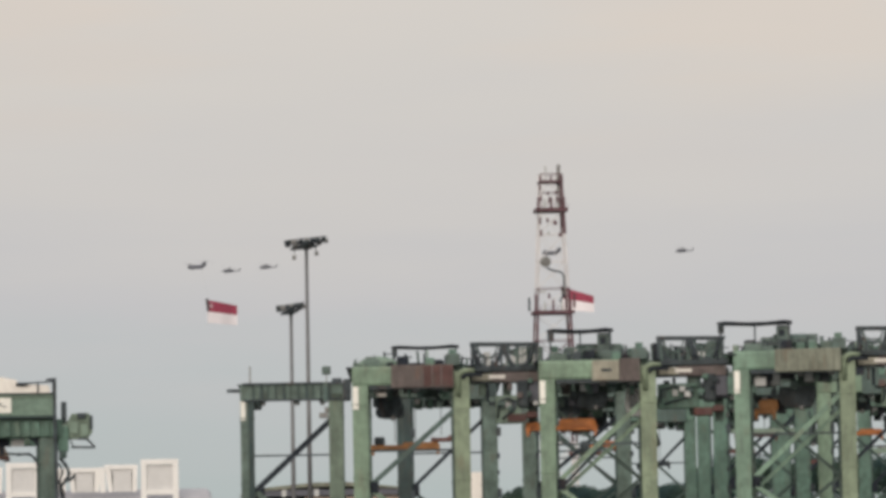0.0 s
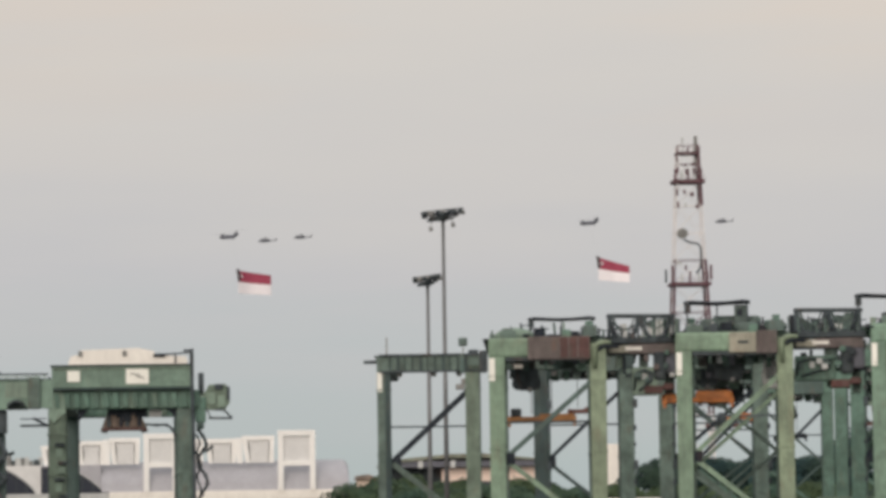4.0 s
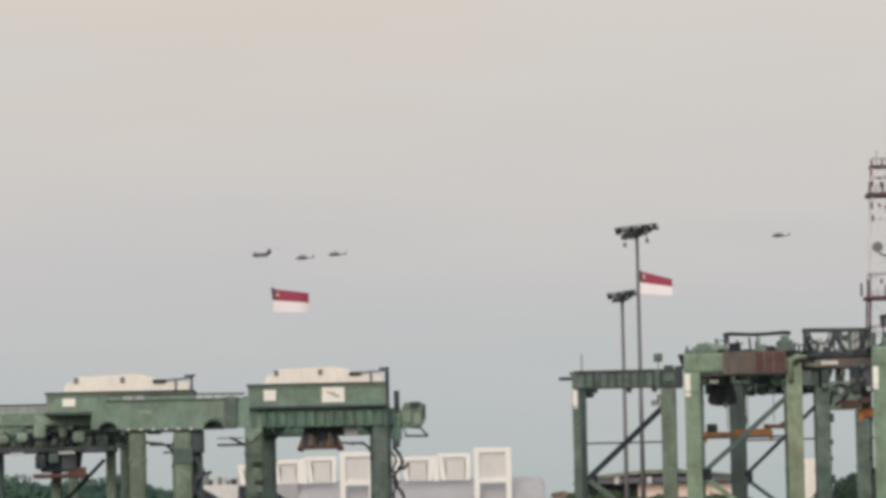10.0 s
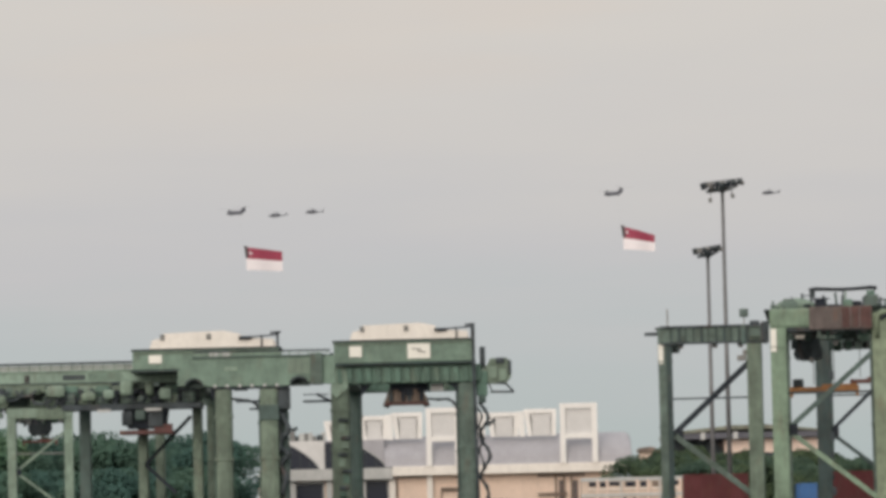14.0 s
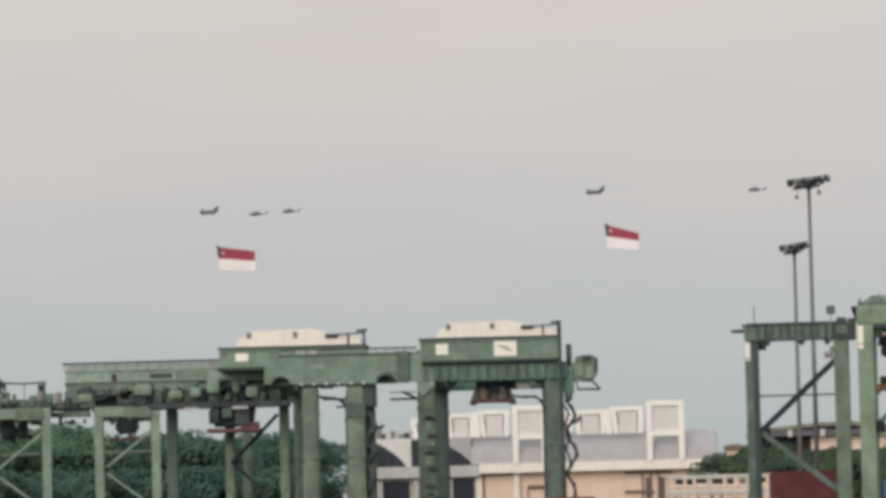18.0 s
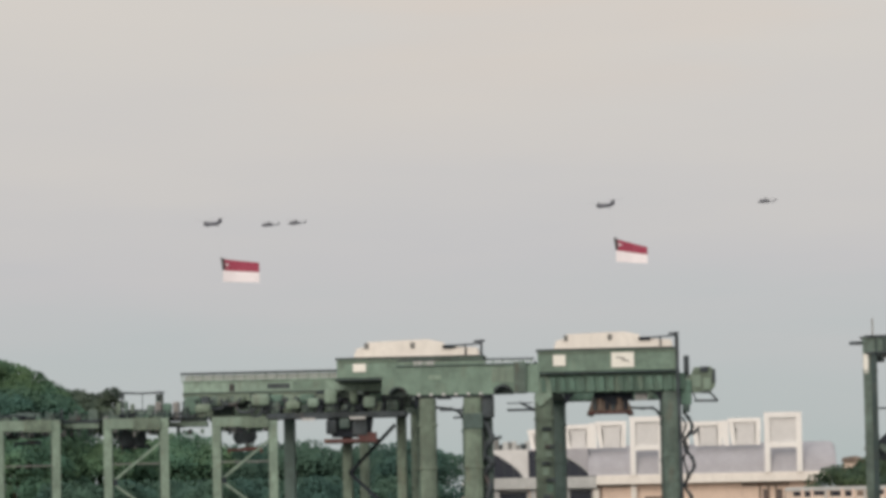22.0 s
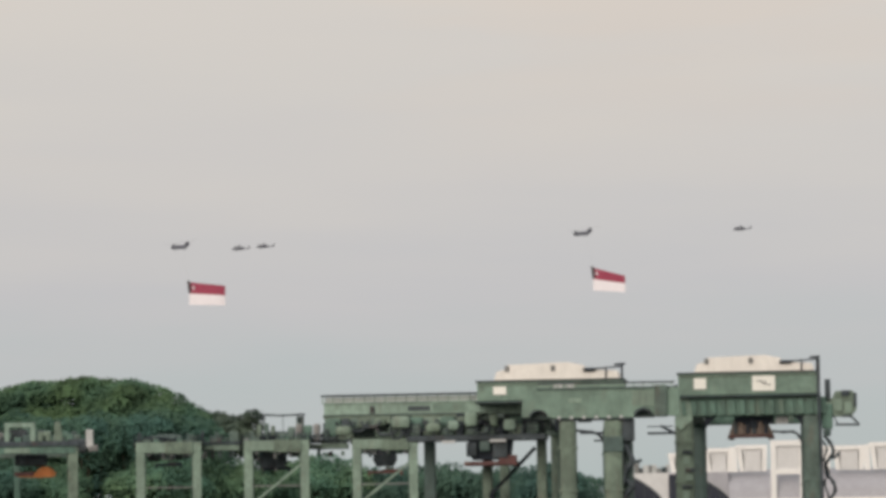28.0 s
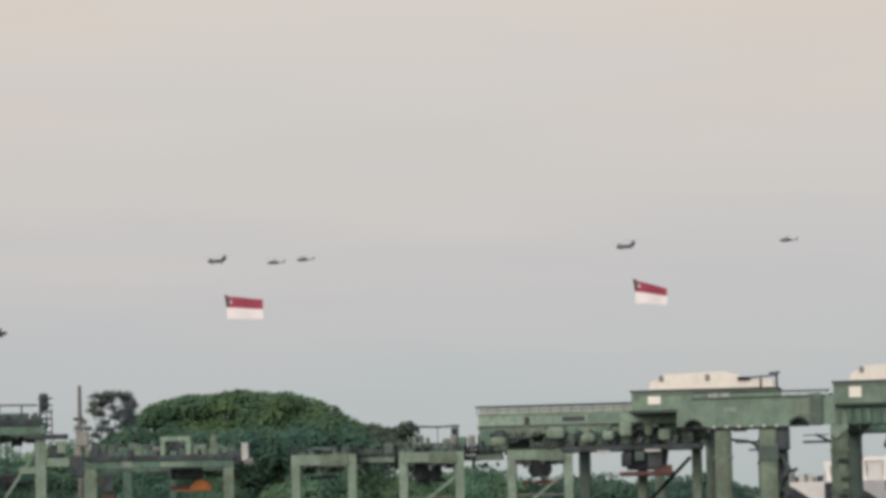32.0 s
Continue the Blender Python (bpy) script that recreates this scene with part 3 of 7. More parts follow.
    # machinery slung under the beams, small fittings along the deck
    rnd = random.Random(int(at[0] * 10) + 7)
    if not bare:
        x = -half - 0.4
        while x < half + (5.6 if outrigger else 0.3):
            h = rnd.uniform(0.35, 1.25)
            bars("deck_post", rnd.choice((MACHINE, DARK, MACHINE, GREEN_SEA)), g, rnd.uniform(0.09, 0.2), ((x, 2.2, top - 0.1), (x + rnd.uniform(-0.15, 0.15), 2.2, top + h)))
            if rnd.random() < 0.55:
                bars("deck_rail", MACHINE, g, rnd.uniform(0.07, 0.13), ((x, 2.2, top + h * 0.85), (x + rnd.uniform(0.5, 1.5), 2.2, top + h * rnd.uniform(0.6, 0.95))))
            x += rnd.uniform(0.25, 0.85)
    if not bare:
        for k in range(16):
            x, y, w, h = rnd.uniform(-half - 0.8, half + 0.6), rnd.uniform(0.0, 12.0), rnd.uniform(0.12, 0.7), rnd.uniform(0.3, 1.5)
            boxes("deck_fitting", rnd.choice((MACHINE, GREEN_OLD_SHADE, GREEN_SEA, MACHINE, GREY, GREEN_PALE, GALV)), g, (x, x + w, y, y + 0.5, top - 0.1, top + h * (0.5 if w > 0.4 else 1)), bevel=0.05)
        for k in range(9):
            x, y, w, h = rnd.uniform(-half + 0.5, half - 1.0), rnd.uniform(1.5, 5.0), rnd.uniform(0.15, 0.8), rnd.uniform(0.3, 1.1)
            boxes("under_fitting", rnd.choice((MACHINE, GREEN_SEA, EAVES_GREY, GREEN_ROW, GREY, GREEN_OLD_SHADE)), g, (x, x + w, y, y + 0.5, top - 1.5 - h, top - 1.4), bevel=0.05)
        if outrigger:
            for k in range(14):
                x, w = half + 0.7 + rnd.uniform(0, 5.4), rnd.uniform(0.15, 0.8)
                z0 = top + rnd.choice((0.1, 0.1, 0.1, -1.3, -2.2))
                boxes("platform_fitting", rnd.choice((MACHINE, GREEN_OLD_SHADE, GREEN_SEA, MAUVE, GREY, GREEN_PALE)), g, (x, x + w, 5.6, 6.6, z0, z0 + rnd.uniform(0.4, 1.6)), bevel=0.06)
    x = -half + 1.0
    while crab and x < half - 1.2:
        w, h = rnd.uniform(0.6, 1.8), rnd.uniform(0.4, 1.6) * slung
        boxes("machine_unit", rnd.choice((MACHINE, GREEN_SEA, GREEN_OLD_SHADE, GALV, EAVES_GREY, GREEN_ROW)), g, (x, x + w, trolley_y + 2.6, trolley_y + 3.8, top - 1.5 - h, top - 1.3), bevel=0.05)
        bars("machine_hanger", DARK, g, 0.12, ((x + w / 2, trolley_y + 3.2, top - 1.4), (x + w / 2, trolley_y + 3.2, top)))
        x += w + rnd.uniform(0.05, 0.5)
    x = -half + 0.4
    while not bare and x < half - 0.6:
        w, h = rnd.uniform(0.4, 1.5), rnd.uniform(0.25, 0.85)
        boxes("deck_unit", rnd.choice((DARK, GREEN_OLD_SHADE, GREEN_SEA, DARK, GREEN_ROW, TEAL)), g, (x, x + w, 1.6, 2.6, top, top + h), bevel=0.14)
        x += w + rnd.uniform(0.0, 0.5)
    x = -half + 0.2
    while gear and x < half + (6.0 if outrigger else 0):
        w, h = rnd.uniform(0.3, 1.0) if front else rnd.uniform(0.6, 1.5), gear * rnd.uniform(0.35, 1.0)
        boxes("gear_unit", rnd.choice((GREEN_SEA, GREEN_OLD_SHADE, MACHINE, DARK, GREEN_ROW) if front else (GREEN_ROW, GREEN_OLD_SHADE, GREEN_MID, MACHINE, GALV)), g,
              (x, x + w, 9.0 if front else 4.0, 10.4 if front else 5.4, top - 0.2, top + h), bevel=0.14 if front else 0.3)
        x += w + rnd.uniform(-0.1, 0.45)
    if crab:
        if cabin:
            cab(g, cab_x, trolley_y + 1.5, top - 4.2)
        trolley(g, trolley_y, top, canopy, head, spread, spread_z, spread_mat, half, winch)
    if head_box:
        boxes("spreader_motor", MACHINE, g, (head_box[0], head_box[1], trolley_y - 0.9, trolley_y + 0.3, spread_z + 0.34, spread_z + 1.0), label="small dark motor on the spreader", bevel=0.15)
        boxes("oxide_panel", RED_RUST, g, (1.0, 3.25, -0.5, -0.45, top - 1.6, top - 0.05), label="dark red oxide panel")
        boxes("hose_drum", MACHINE, g, (-half - 1.35, -half - 0.72, 0.2, 1.4, top - 2.6, top - 0.9), label="dark hose drum beside the leg", bevel=0.2)
        boxes("signal_lamp", WHITE, g, (-2.6, -1.9, 0.9, 1.4, top - 2.3, top - 2.0), label="pale lamp housing", bevel=0.06)
        bm = bmesh.new()
        ball(bm, (-2.5, 2.4, top + 0.2), (1.6, 0.9, 0.7))
        part("tarpaulin", bm, GREEN_PALE, g, "faded rounded cover on the deck", smooth=True)
    if outrigger:
        # side platform with its open frames
        a, b, y, z = half + 0.7, half + 6.4, 5.0, top - 0.3
        boxes("side_platform", MACHINE, g, (a, b, y, y + 3.0, z, z + 0.45), (a, b, y + 0.2, y + 0.6, z - 0.95, z - 0.25))
        boxes("platform_panel", BEIGE_PANEL if truss else GREEN_MID, g, (a + 0.2, a + 1.8, y - 0.1, y + 0.1, z - 0.75, z - 0.2), label="faded side panel")
        boxes("platform_panel", MAUVE if truss else GREEN_PALE, g, (a + 1.8, b - 0.2, y - 0.1, y + 0.1, z - 0.85, z - 0.1), label="rusty side panel")
        if truss:
            boxes("platform_light", WHITE, g, (a + 1.5, a + 2.8, y - 0.16, y - 0.1, z - 0.6, z - 0.3), label="white name board")
        for yy in (y + 0.2, y + 2.8):
            zt = z + 2.2
            if not truss:
                continue
            bars("festoon_rail", MACHINE, g, 0.2, ((a + 0.1, yy, zt), (b - 0.2, yy, zt - 0.08)))
            for k in range(2):
                x, w, deep = a + 0.3 + k * 2.45, 2.3, 1.8 - 0.12 * k
                loop = [(x + w * (0.5 + 0.5 * math.copysign(abs(v) ** 0.72, v)), yy + 0.1, zt - 0.1 - deep * (1 - abs(v) ** 2.4)) for v in (-1 + i / 8 for i in range(17))]
                bm = bmesh.new()
                sweep(bm, loop, 0.16, n=8)
                part("cable_loop", bm, MACHINE, g, "hanging festoon cable loop", smooth=True)
                loop = [(px * 0.72 + (x + w / 2) * 0.28, py + 0.3, zt - 0.1 + (pz - zt + 0.1) * 0.55) for px, py, pz in loop]
                bm = bmesh.new()
                sweep(bm, loop, 0.06)
                part("cable_loop", bm, GREEN_SEA, g, smooth=True)
            for x in (a + 0.25, b - 0.45):
                bars("rail_post", MACHINE, g, 0.16, ((x, yy, z + 0.4), (x, yy, zt)))
        if truss:
            x = a + 0.2
            while x < b - 0.5:
                w, h = rnd.uniform(0.5, 1.3), rnd.uniform(0.45, 0.9) + (1.1 if x > a + 2.6 and rnd.random() < 0.6 else 0)
                boxes("winch_housing", rnd.choice((GREEN_SEA, BEIGE_PANEL, GREEN_OLD_SHADE, GREEN_ROW)), g, (x, min(x + w, b), y + 3.1, y + 4.2, z - 0.6, z + h), bevel=0.12)
                x += w + rnd.uniform(-0.05, 0.25)
        boxes("junction_box", GREEN_OLD_SHADE, g, (b - 1.6, b - 0.3, y + 0.8, y + 2.0, z + 0.45, z + 1.9), bevel=0.06)
        if not truss:
            return g
        for hx in (a + 1.4, b - 1.5):
            bars("hanger", DARK, g, 0.25, ((hx, y + 0.4, z - 1.0), (hx, y + 0.4, z - 2.4)))
        d0, d1, e0, e1 = a + drum[0], a + drum[1], top + drum[2], top + drum[3]
        boxes("cable_drum_box", GREEN_PALE if drum[0] > 1 else GREEN_ROW, g, (d0, d1, y + 0.1, y + 1.5, e0, e1), label="pale grey-green machinery box", bevel=0.12)
        bm = bmesh.new()
        sweep(bm, [(d0 + 0.15, y, e0 + 0.4), (d0 + 0.3, y, e1 - 0.5), (d0 * 0.6 + d1 * 0.4, y, e1 - 0.25), (d1 - 0.4, y, e1 - 0.45), (d1 - 0.5, y, (e0 + e1) / 2), (d0 + 0.5, y, e0 + 0.35)], 0.1)
        part("drum_strap", bm, MACHINE, g, "dark strap round the box", smooth=True)
        for k, m in enumerate((GREEN_SEA, GREY, MACHINE)):
            x = d0 + 0.3 + k * (d1 - d0 - 0.6) / 3
            boxes("drum_window", m, g, (x, x + 0.4, y + 0.02, y + 0.1, e1 - 1.1 + 0.12 * (k % 2), e1 - 0.5), bevel=0.03)
        boxes("motor_house", MACHINE, g, (a + 3.7, a + 4.7, y - 0.2, y + 1.8, z - 2.9, z - 0.7), label="dark machinery housing", bevel=0.25)
        boxes("motor_cover", EAVES_GREY, g, (a + 4.6, b - 0.1, y, y + 1.6, z - 2.5, z - 0.75), label="faded motor cover", bevel=0.2)
        for k in range(9):
            x, w, zz = a + rnd.uniform(1.7, 5.2), rnd.uniform(0.2, 0.6), z - rnd.uniform(0.9, 3.2)
            boxes("housing_fitting", rnd.choice((MACHINE, GREEN_ROW, DARK, GREY, GREEN_SEA, MAUVE)), g, (x, x + w, y - 0.45, y - 0.1, zz, zz + rnd.uniform(0.15, 0.6)), bevel=0.07)
        if truss:
            boxes("motor_base", RED_RUST, g, (a + 2.9, a + 4.4, y, y + 1.4, z - 4.0, z - 3.35), (a + 4.4, b - 0.4, y + 0.1, y + 1.3, z - 3.7, z - 3.2), label="rusty red machine base", bevel=0.12)
            for x, zz in ((a + 2.6, z - 3.9), (a + 4.6, z - 4.4)):
                boxes("drum_guard", GREEN_OLD_SHADE, g, (x, x + 0.7, y + 1.7, y + 2.5, zz, z - 0.9), label="upright green guard", bevel=0.06)
        bars("platform_beam", MACHINE, g, 0.3, ((a + 1.5, y + 1, z - 2.5), (b, y + 1, z - 2.55)))
    return g


# front row of the yard
gantry((29.46, 323, 0), "pale green gantry crane with a rusty brown housing", front=True, gear=0.7, panel=(-1.5, 3.3), panel_mat=MAUVE, outrigger=True, rails=False,
       head=(-2.55, -0.8, 18.7, 20.4), spread=(-3.2, 2.2), spread_z=16.25, spread_mat=ORANGE_OLD, brace_mat=GREEN_SEA, trolley_y=7.0, slung=0.35, head_box=(-2.95, -2.1), winch=False)
crane = gantry((43.96, 323, 0), "pale green gantry crane with an orange spreader", front=True, top=22.78, gear=1.7, drum=(0.1, 3.3, -3.7, -1.75), canopy=(-3.9, 1.3, 25.35), panel=(1.7, 3.3), panel_mat=MAUVE, spread=(-5.7, -0.1),
       spread_z=17.55, head=(-1.6, 0.7, 19.2, 20.5), outrigger=True, trolley_y=6.0, rails=False, cabin=True, cab_x=3.2)
boxes("control_panel", BEIGE_PANEL, crane, (-0.4, 1.68, -0.5, 1.2, 21.15, 22.7), label="pale beige control panel", bevel=0.06)
boxes("panel_mark", MACHINE, crane, (0.3, 1.1, -0.54, -0.5, 21.85, 22.05), label="dark bar on the panel")
boxes("spreader_body", ORANGE, crane, (-3.1, -0.2, 4.9, 6.9, 17.45, 18.45), label="orange spreader body", bevel=0.3)
boxes("spreader_end", ORANGE, crane, (-5.75, -4.6, 4.9, 6.9, 17.5, 18.25), bevel=0.25)
boxes("hose_loop", MACHINE, crane, (-1.5, -0.7, 5.0, 5.6, 15.6, 16.7), label="dark coiled hose", bevel=0.35)
crane = gantry((59.4, 323, 0), "pale green gantry crane with a dark canopy roof", front=True, top=23.35, paint_near=GREEN_MINT, gear=1.4, canopy=(-6.0, -0.1, 25.8), half=4.1, panel=(-1.5, 3.6), panel_mat=PANEL_GREY, spread=(-3.2, -1.5),
       spread_z=18.6, spread_mat=ORANGE_OLD, head=(-1.2, 1.6, 19.0, 20.7), outrigger=True, rails=False, trolley_y=6.0)
boxes("spreader_body", ORANGE_OLD, crane, (-2.9, -1.3, 4.9, 6.9, 18.75, 19.75), label="rounded orange spreader body", bevel=0.35)
boxes("lamp_housing", GREY, crane, (-3.1, -2.2, 0.6, 1.2, 20.6, 21.3), label="pale lamp housing under the beam", bevel=0.1)
gantry((77.5, 323, 0), "pale green gantry crane at the end of the row", front=True, top=23.2, paint_near=GREEN_MINT, gear=1.5, outrigger=False, canopy=(-4.0, 1.5, 25.5))
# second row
ROW2 = dict(head=(-1.5, 0.1, 20.7, 22.4), slung=1.1, panel_mat=GREEN_SEA, plate=False, brace_mat=DARK, top=23.8, rails=False, paint_near=GREEN_ROW, far_shade_paint=GREEN_SEA, spread_z=18.5)
gantry((23.9, 380, 0), "dark green gantry crane with a ribbed top beam", panel=(2.8, 3.2), crab=False, bare=True, joint=14.0, swing=-1.0, **{**ROW2, "paint_near": GREEN_OLD_SHADE, "plate": True})
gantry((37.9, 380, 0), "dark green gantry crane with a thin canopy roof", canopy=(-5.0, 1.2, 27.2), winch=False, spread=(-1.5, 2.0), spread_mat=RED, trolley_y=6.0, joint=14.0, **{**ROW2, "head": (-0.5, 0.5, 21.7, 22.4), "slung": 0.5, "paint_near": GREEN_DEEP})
gantry((49.7, 380, 0), "dark green gantry crane behind the front row", half=4.3, spread=(0.5, 3.6), spread_mat=ORANGE, trolley_y=6.0, joint=14.0, **{**ROW2, "spread_z": 17.75, "paint_near": GREEN_OLD_SHADE})
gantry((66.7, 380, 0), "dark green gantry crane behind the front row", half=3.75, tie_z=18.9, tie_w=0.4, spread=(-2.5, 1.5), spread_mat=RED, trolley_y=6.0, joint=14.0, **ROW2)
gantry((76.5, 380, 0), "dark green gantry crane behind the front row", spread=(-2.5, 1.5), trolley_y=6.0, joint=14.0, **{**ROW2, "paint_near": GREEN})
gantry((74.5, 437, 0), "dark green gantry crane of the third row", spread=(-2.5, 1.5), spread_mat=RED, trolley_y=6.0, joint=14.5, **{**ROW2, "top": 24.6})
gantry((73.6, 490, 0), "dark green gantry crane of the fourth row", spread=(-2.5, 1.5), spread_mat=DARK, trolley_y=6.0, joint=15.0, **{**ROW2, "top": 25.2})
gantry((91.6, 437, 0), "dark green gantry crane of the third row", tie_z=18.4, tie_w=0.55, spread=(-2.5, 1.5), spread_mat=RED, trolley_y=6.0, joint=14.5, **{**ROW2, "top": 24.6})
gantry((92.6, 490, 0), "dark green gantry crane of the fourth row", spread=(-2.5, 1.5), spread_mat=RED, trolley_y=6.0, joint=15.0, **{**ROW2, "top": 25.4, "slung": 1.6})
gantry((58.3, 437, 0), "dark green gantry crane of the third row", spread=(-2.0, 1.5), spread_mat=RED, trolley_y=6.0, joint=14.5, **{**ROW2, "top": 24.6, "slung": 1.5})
# far rows beyond the open yard
FAR = dict(truss=False, plate=False, slung=0.7, top=24.1, paint_near=GREEN_PALE, far_shade_paint=GREEN_OLD_SHADE, half=4.05, joint=15.0, panel_mat=GREEN_MID)
gantry((-57.9, 600, 0), "pale green gantry crane in front of dark trees", spread=(-2.5, 2.5), spread_z=19.3, spread_mat=RED, trolley_y=9.0, head=(-1.6, 1.6, 20.3, 23), **FAR)
gantry((-73.5, 600, 0), "pale green gantry crane with a thin canopy roof", canopy=(-2.2, 4.2, 28.0), spread=(-2, 2), spread_z=20.0, spread_mat=DARK, trolley_y=9.0, head=(-2.4, 1.4, 20.2, 23), outrigger=True, gear=2.6, **FAR)

gantry((-89.1, 600, 0), "pale green gantry crane in front of a rain tree", spread=(-2, 2), spread_z=21.0, spread_mat=DARK, trolley_y=14.0, head=(-1, 1, 22, 23), outrigger=True, brace=False, **FAR)
far_end = gantry((-116.5, 520, 0), "pale green gantry crane at the far end", spread=(-2, 2), spread_z=19.0, spread_mat=DARK, trolley_y=7.0, beam_mat=GREEN_SEA, **{**FAR, "top": 26.8, "half": 3.3})
bars("guard_rail", MACHINE, far_end, 0.22, ((-9.0, -0.2, 29.1), (2.9, -0.2, 29.0)), ((1.0, -0.2, 26.8), (1.0, -0.2, 29.1)), ((-1.8, -0.2, 26.8), (-1.8, -0.2, 29.1)))
boxes("side_beam", GREEN_ROW, far_end, (-12.0, 3.9, -0.6, 1.2, 25.3, 26.5), label="pale green side beam", bevel=0.06)
boxes("beam_cap", MACHINE, far_end, (-12.0, 3.4, -0.8, 1.2, 26.4, 27.3), label="dark walkway on the beam", bevel=0.1)
boxes("landing", MACHINE, far_end, (1.2, 6.8, -0.4, 1.6, 24.7, 25.3), label="dark landing platform", bevel=0.05)
boxes("landing_box", GREEN_PALE, far_end, (5.4, 6.5, 0.0, 0.8, 22.9, 24.4), label="pale green switch box", bevel=0.1)
for c in ((3.9, 6.9, 0.2, 1.0, 21.2, 22.3), (0.6, 2.7, 0.2, 1.0, 20.4, 21.2)):
    boxes("link_beam", GREEN_PALE, far_end, c, label="pale green link beam", bevel=0.06)
for c in ((6.9, 8.8, 0.2, 1.2, 19.8, 22.6), (4.4, 6.2, 0.6, 1.4, 22.3, 24.0)):
    boxes("link_motor", MACHINE, far_end, c, label="dark motor block", bevel=0.3)
# caged ladder above the landing
for k in range(6):
    bm = bmesh.new()
    z = 25.6 + 0.85 * k
    sweep(bm, [(4.0 + 0.85 * math.cos(a), 0.6 + 0.8 * math.sin(a), z) for a in (2 * math.pi * i / 12 for i in range(13))], 0.09)
    part("cage_hoop", bm, MACHINE, far_end, "dark hoop of the ladder cage")
bars("cage_bar", MACHINE, far_end, 0.3, ((3.3, 0.3, 25.2), (3.4, 0.3, 30.4)))
bars("cage_bar", GALV, far_end, 0.2, ((4.8, 0.4, 25.2), (4.7, 0.4, 28.6)))
boxes("cage_motor", MACHINE, far_end, (3.2, 4.4, 0.0, 1.0, 28.3, 30.5), label="dark hoist motor over the ladder", bevel=0.4)
boxes("cage_drum", GREEN_ROW, far_end, (2.7, 3.5, -0.1, 0.8, 25.3, 27.6), bevel=0.25)

# the wide crane before the rain tree
wide = thing("gantry_crane", "wide pale green gantry crane with an orange spreader", "gantry crane", (-113.1, 600, 0), "gantry cranes of the container yard", 10.7)
for x, y, w, m in ((-9.98, 0, 1.9, GREEN_MID), (9.97, 0, 1.5, GREEN_MID), (-4.8, 22, 1.3, GREEN_ROW), (2.0, 22, 0.9, GREEN_ROW)):
    leg(wide, x, y, 24.0, w, 1.2, m)
for y, x0, x1 in ((0, -10.0, 9.97), (22, -4.8, 2.0)):
    boxes("sill_beam", GREEN_OLD_SHADE, wide, (x0 - 1.6, x1 + 1.6, y, y + 1.1, 1.5, 2.4), bevel=0.05)
    for x in (x0 - 0.9, x0 + 0.9, x1 - 0.9, x1 + 0.9):
        wheel(wide, x, y + 0.55)
boxes("main_beam", GREEN_ROW, wide, (-10.6, 10.4, -0.1, 1.2, 22.8, 23.8), label="weathered pale green beam", bevel=0.06)
for x0, x1, z1 in ((-5.4, -3.9, 23.9), (0.2, 3.8, 23.6)):
    boxes("beam_patch", GREEN_PALE, wide, (x0, x1, -0.2, 0.0, 22.9, z1), label="pale repainted stretch of the beam", bevel=0.05)
boxes("walkway", MACHINE, wide, (-10.4, 11.0, -0.3, 1.3, 23.85, 24.6), label="dark walkway", bevel=0.08)
for x, y1 in ((-9.9, 22), (9.9, 22)):
    boxes("girder", GREEN_OLD_SHADE, wide, (x - 0.5, x + 0.5, 1.2, y1, 22.8, 23.8))
bars("tie_beam", GREEN_OLD_SHADE, wide, 0.9, ((-9.9, 22.4, 23.3), (9.9, 22.4, 23.3)))
r0 = random.Random(31)
for deep, tall in ((0.3, 1.0), (2.6, 1.9), (4.6, 2.4)):
    x = -10.6
    while x < 10.6:
        w, h = r0.uniform(0.4, 1.2), tall * r0.uniform(0.45, 1.0)
        boxes("walk_unit", r0.choice((MACHINE, GREEN_ROW, GREEN_SEA, GREEN_OLD_SHADE, GREEN_SEA, MACHINE, GALV)), wide, (x, x + w, deep, deep + 1.4, 24.5, 24.6 + h), bevel=0.17)
        x += w + r0.uniform(-0.05, 0.4)
for x0, x1, z1, m in ((0.2, 4.6, 27.3, GREEN_FADED), (-3.6, -2.4, 25.9, GREEN_MID), (5.0, 6.8, 26.0, GREEN_MID)):
    bm = bmesh.new()
    for x in (x0, x1 - 0.7):
        box(bm, x, x + 0.7, 0.0, 0.4, 24.6, z1, bevel=0.12)
    box(bm, x0, x1, 0.05, 0.35, z1 - 0.7, z1 - 0.02, bevel=0.12)
    part("guard_frame", bm, m, wide, "pale steel guard frame")
boxes("cable_drum", MACHINE, wide, (1.2, 3.6, 0.5, 1.5, 24.6, 26.4), label="dark cable drum", bevel=0.5)
bm = bmesh.new()
prism(bm, [(7.3, 24.6), (8.6, 24.6), (8.2, 27.5), (7.4, 27.4)], 0.1, 0.5)
part("guard_post", bm, GREEN_MID, wide, "slanted pale green guard post")
boxes("end_motor", MACHINE, wide, (9.2, 12.0, 0.0, 1.4, 22.9, 24.9), label="dark end motor", bevel=0.35)
boxes("vent_stack", GREY, wide, (11.9, 12.9, 0, 1, 23.6, 26.2), label="white vent stack", bevel=0.15)
boxes("vent_foot", GALV, wide, (12.2, 13.6, 0, 1, 23.0, 24.0), bevel=0.2)
boxes("headblock", MACHINE, wide, (1.6, 6.4, 5.0, 8.0, 21.2, 22.9), label="dark headblock under the beam", bevel=0.4)
for x in (2.2, 5.8):
    bars("hoist_rope", ROPE, wide, 0.08, ((x, 6.5, 20.5), (x, 6.5, 23.0)))
bm = bmesh.new()
prism(bm, [(2.2, 20.1), (4.4, 20.0), (5.0, 20.6), (5.6, 21.1), (6.6, 21.0), (7.6, 20.2), (7.4, 19.6), (5.0, 19.5), (2.2, 19.6)], 5.0, 7.6)
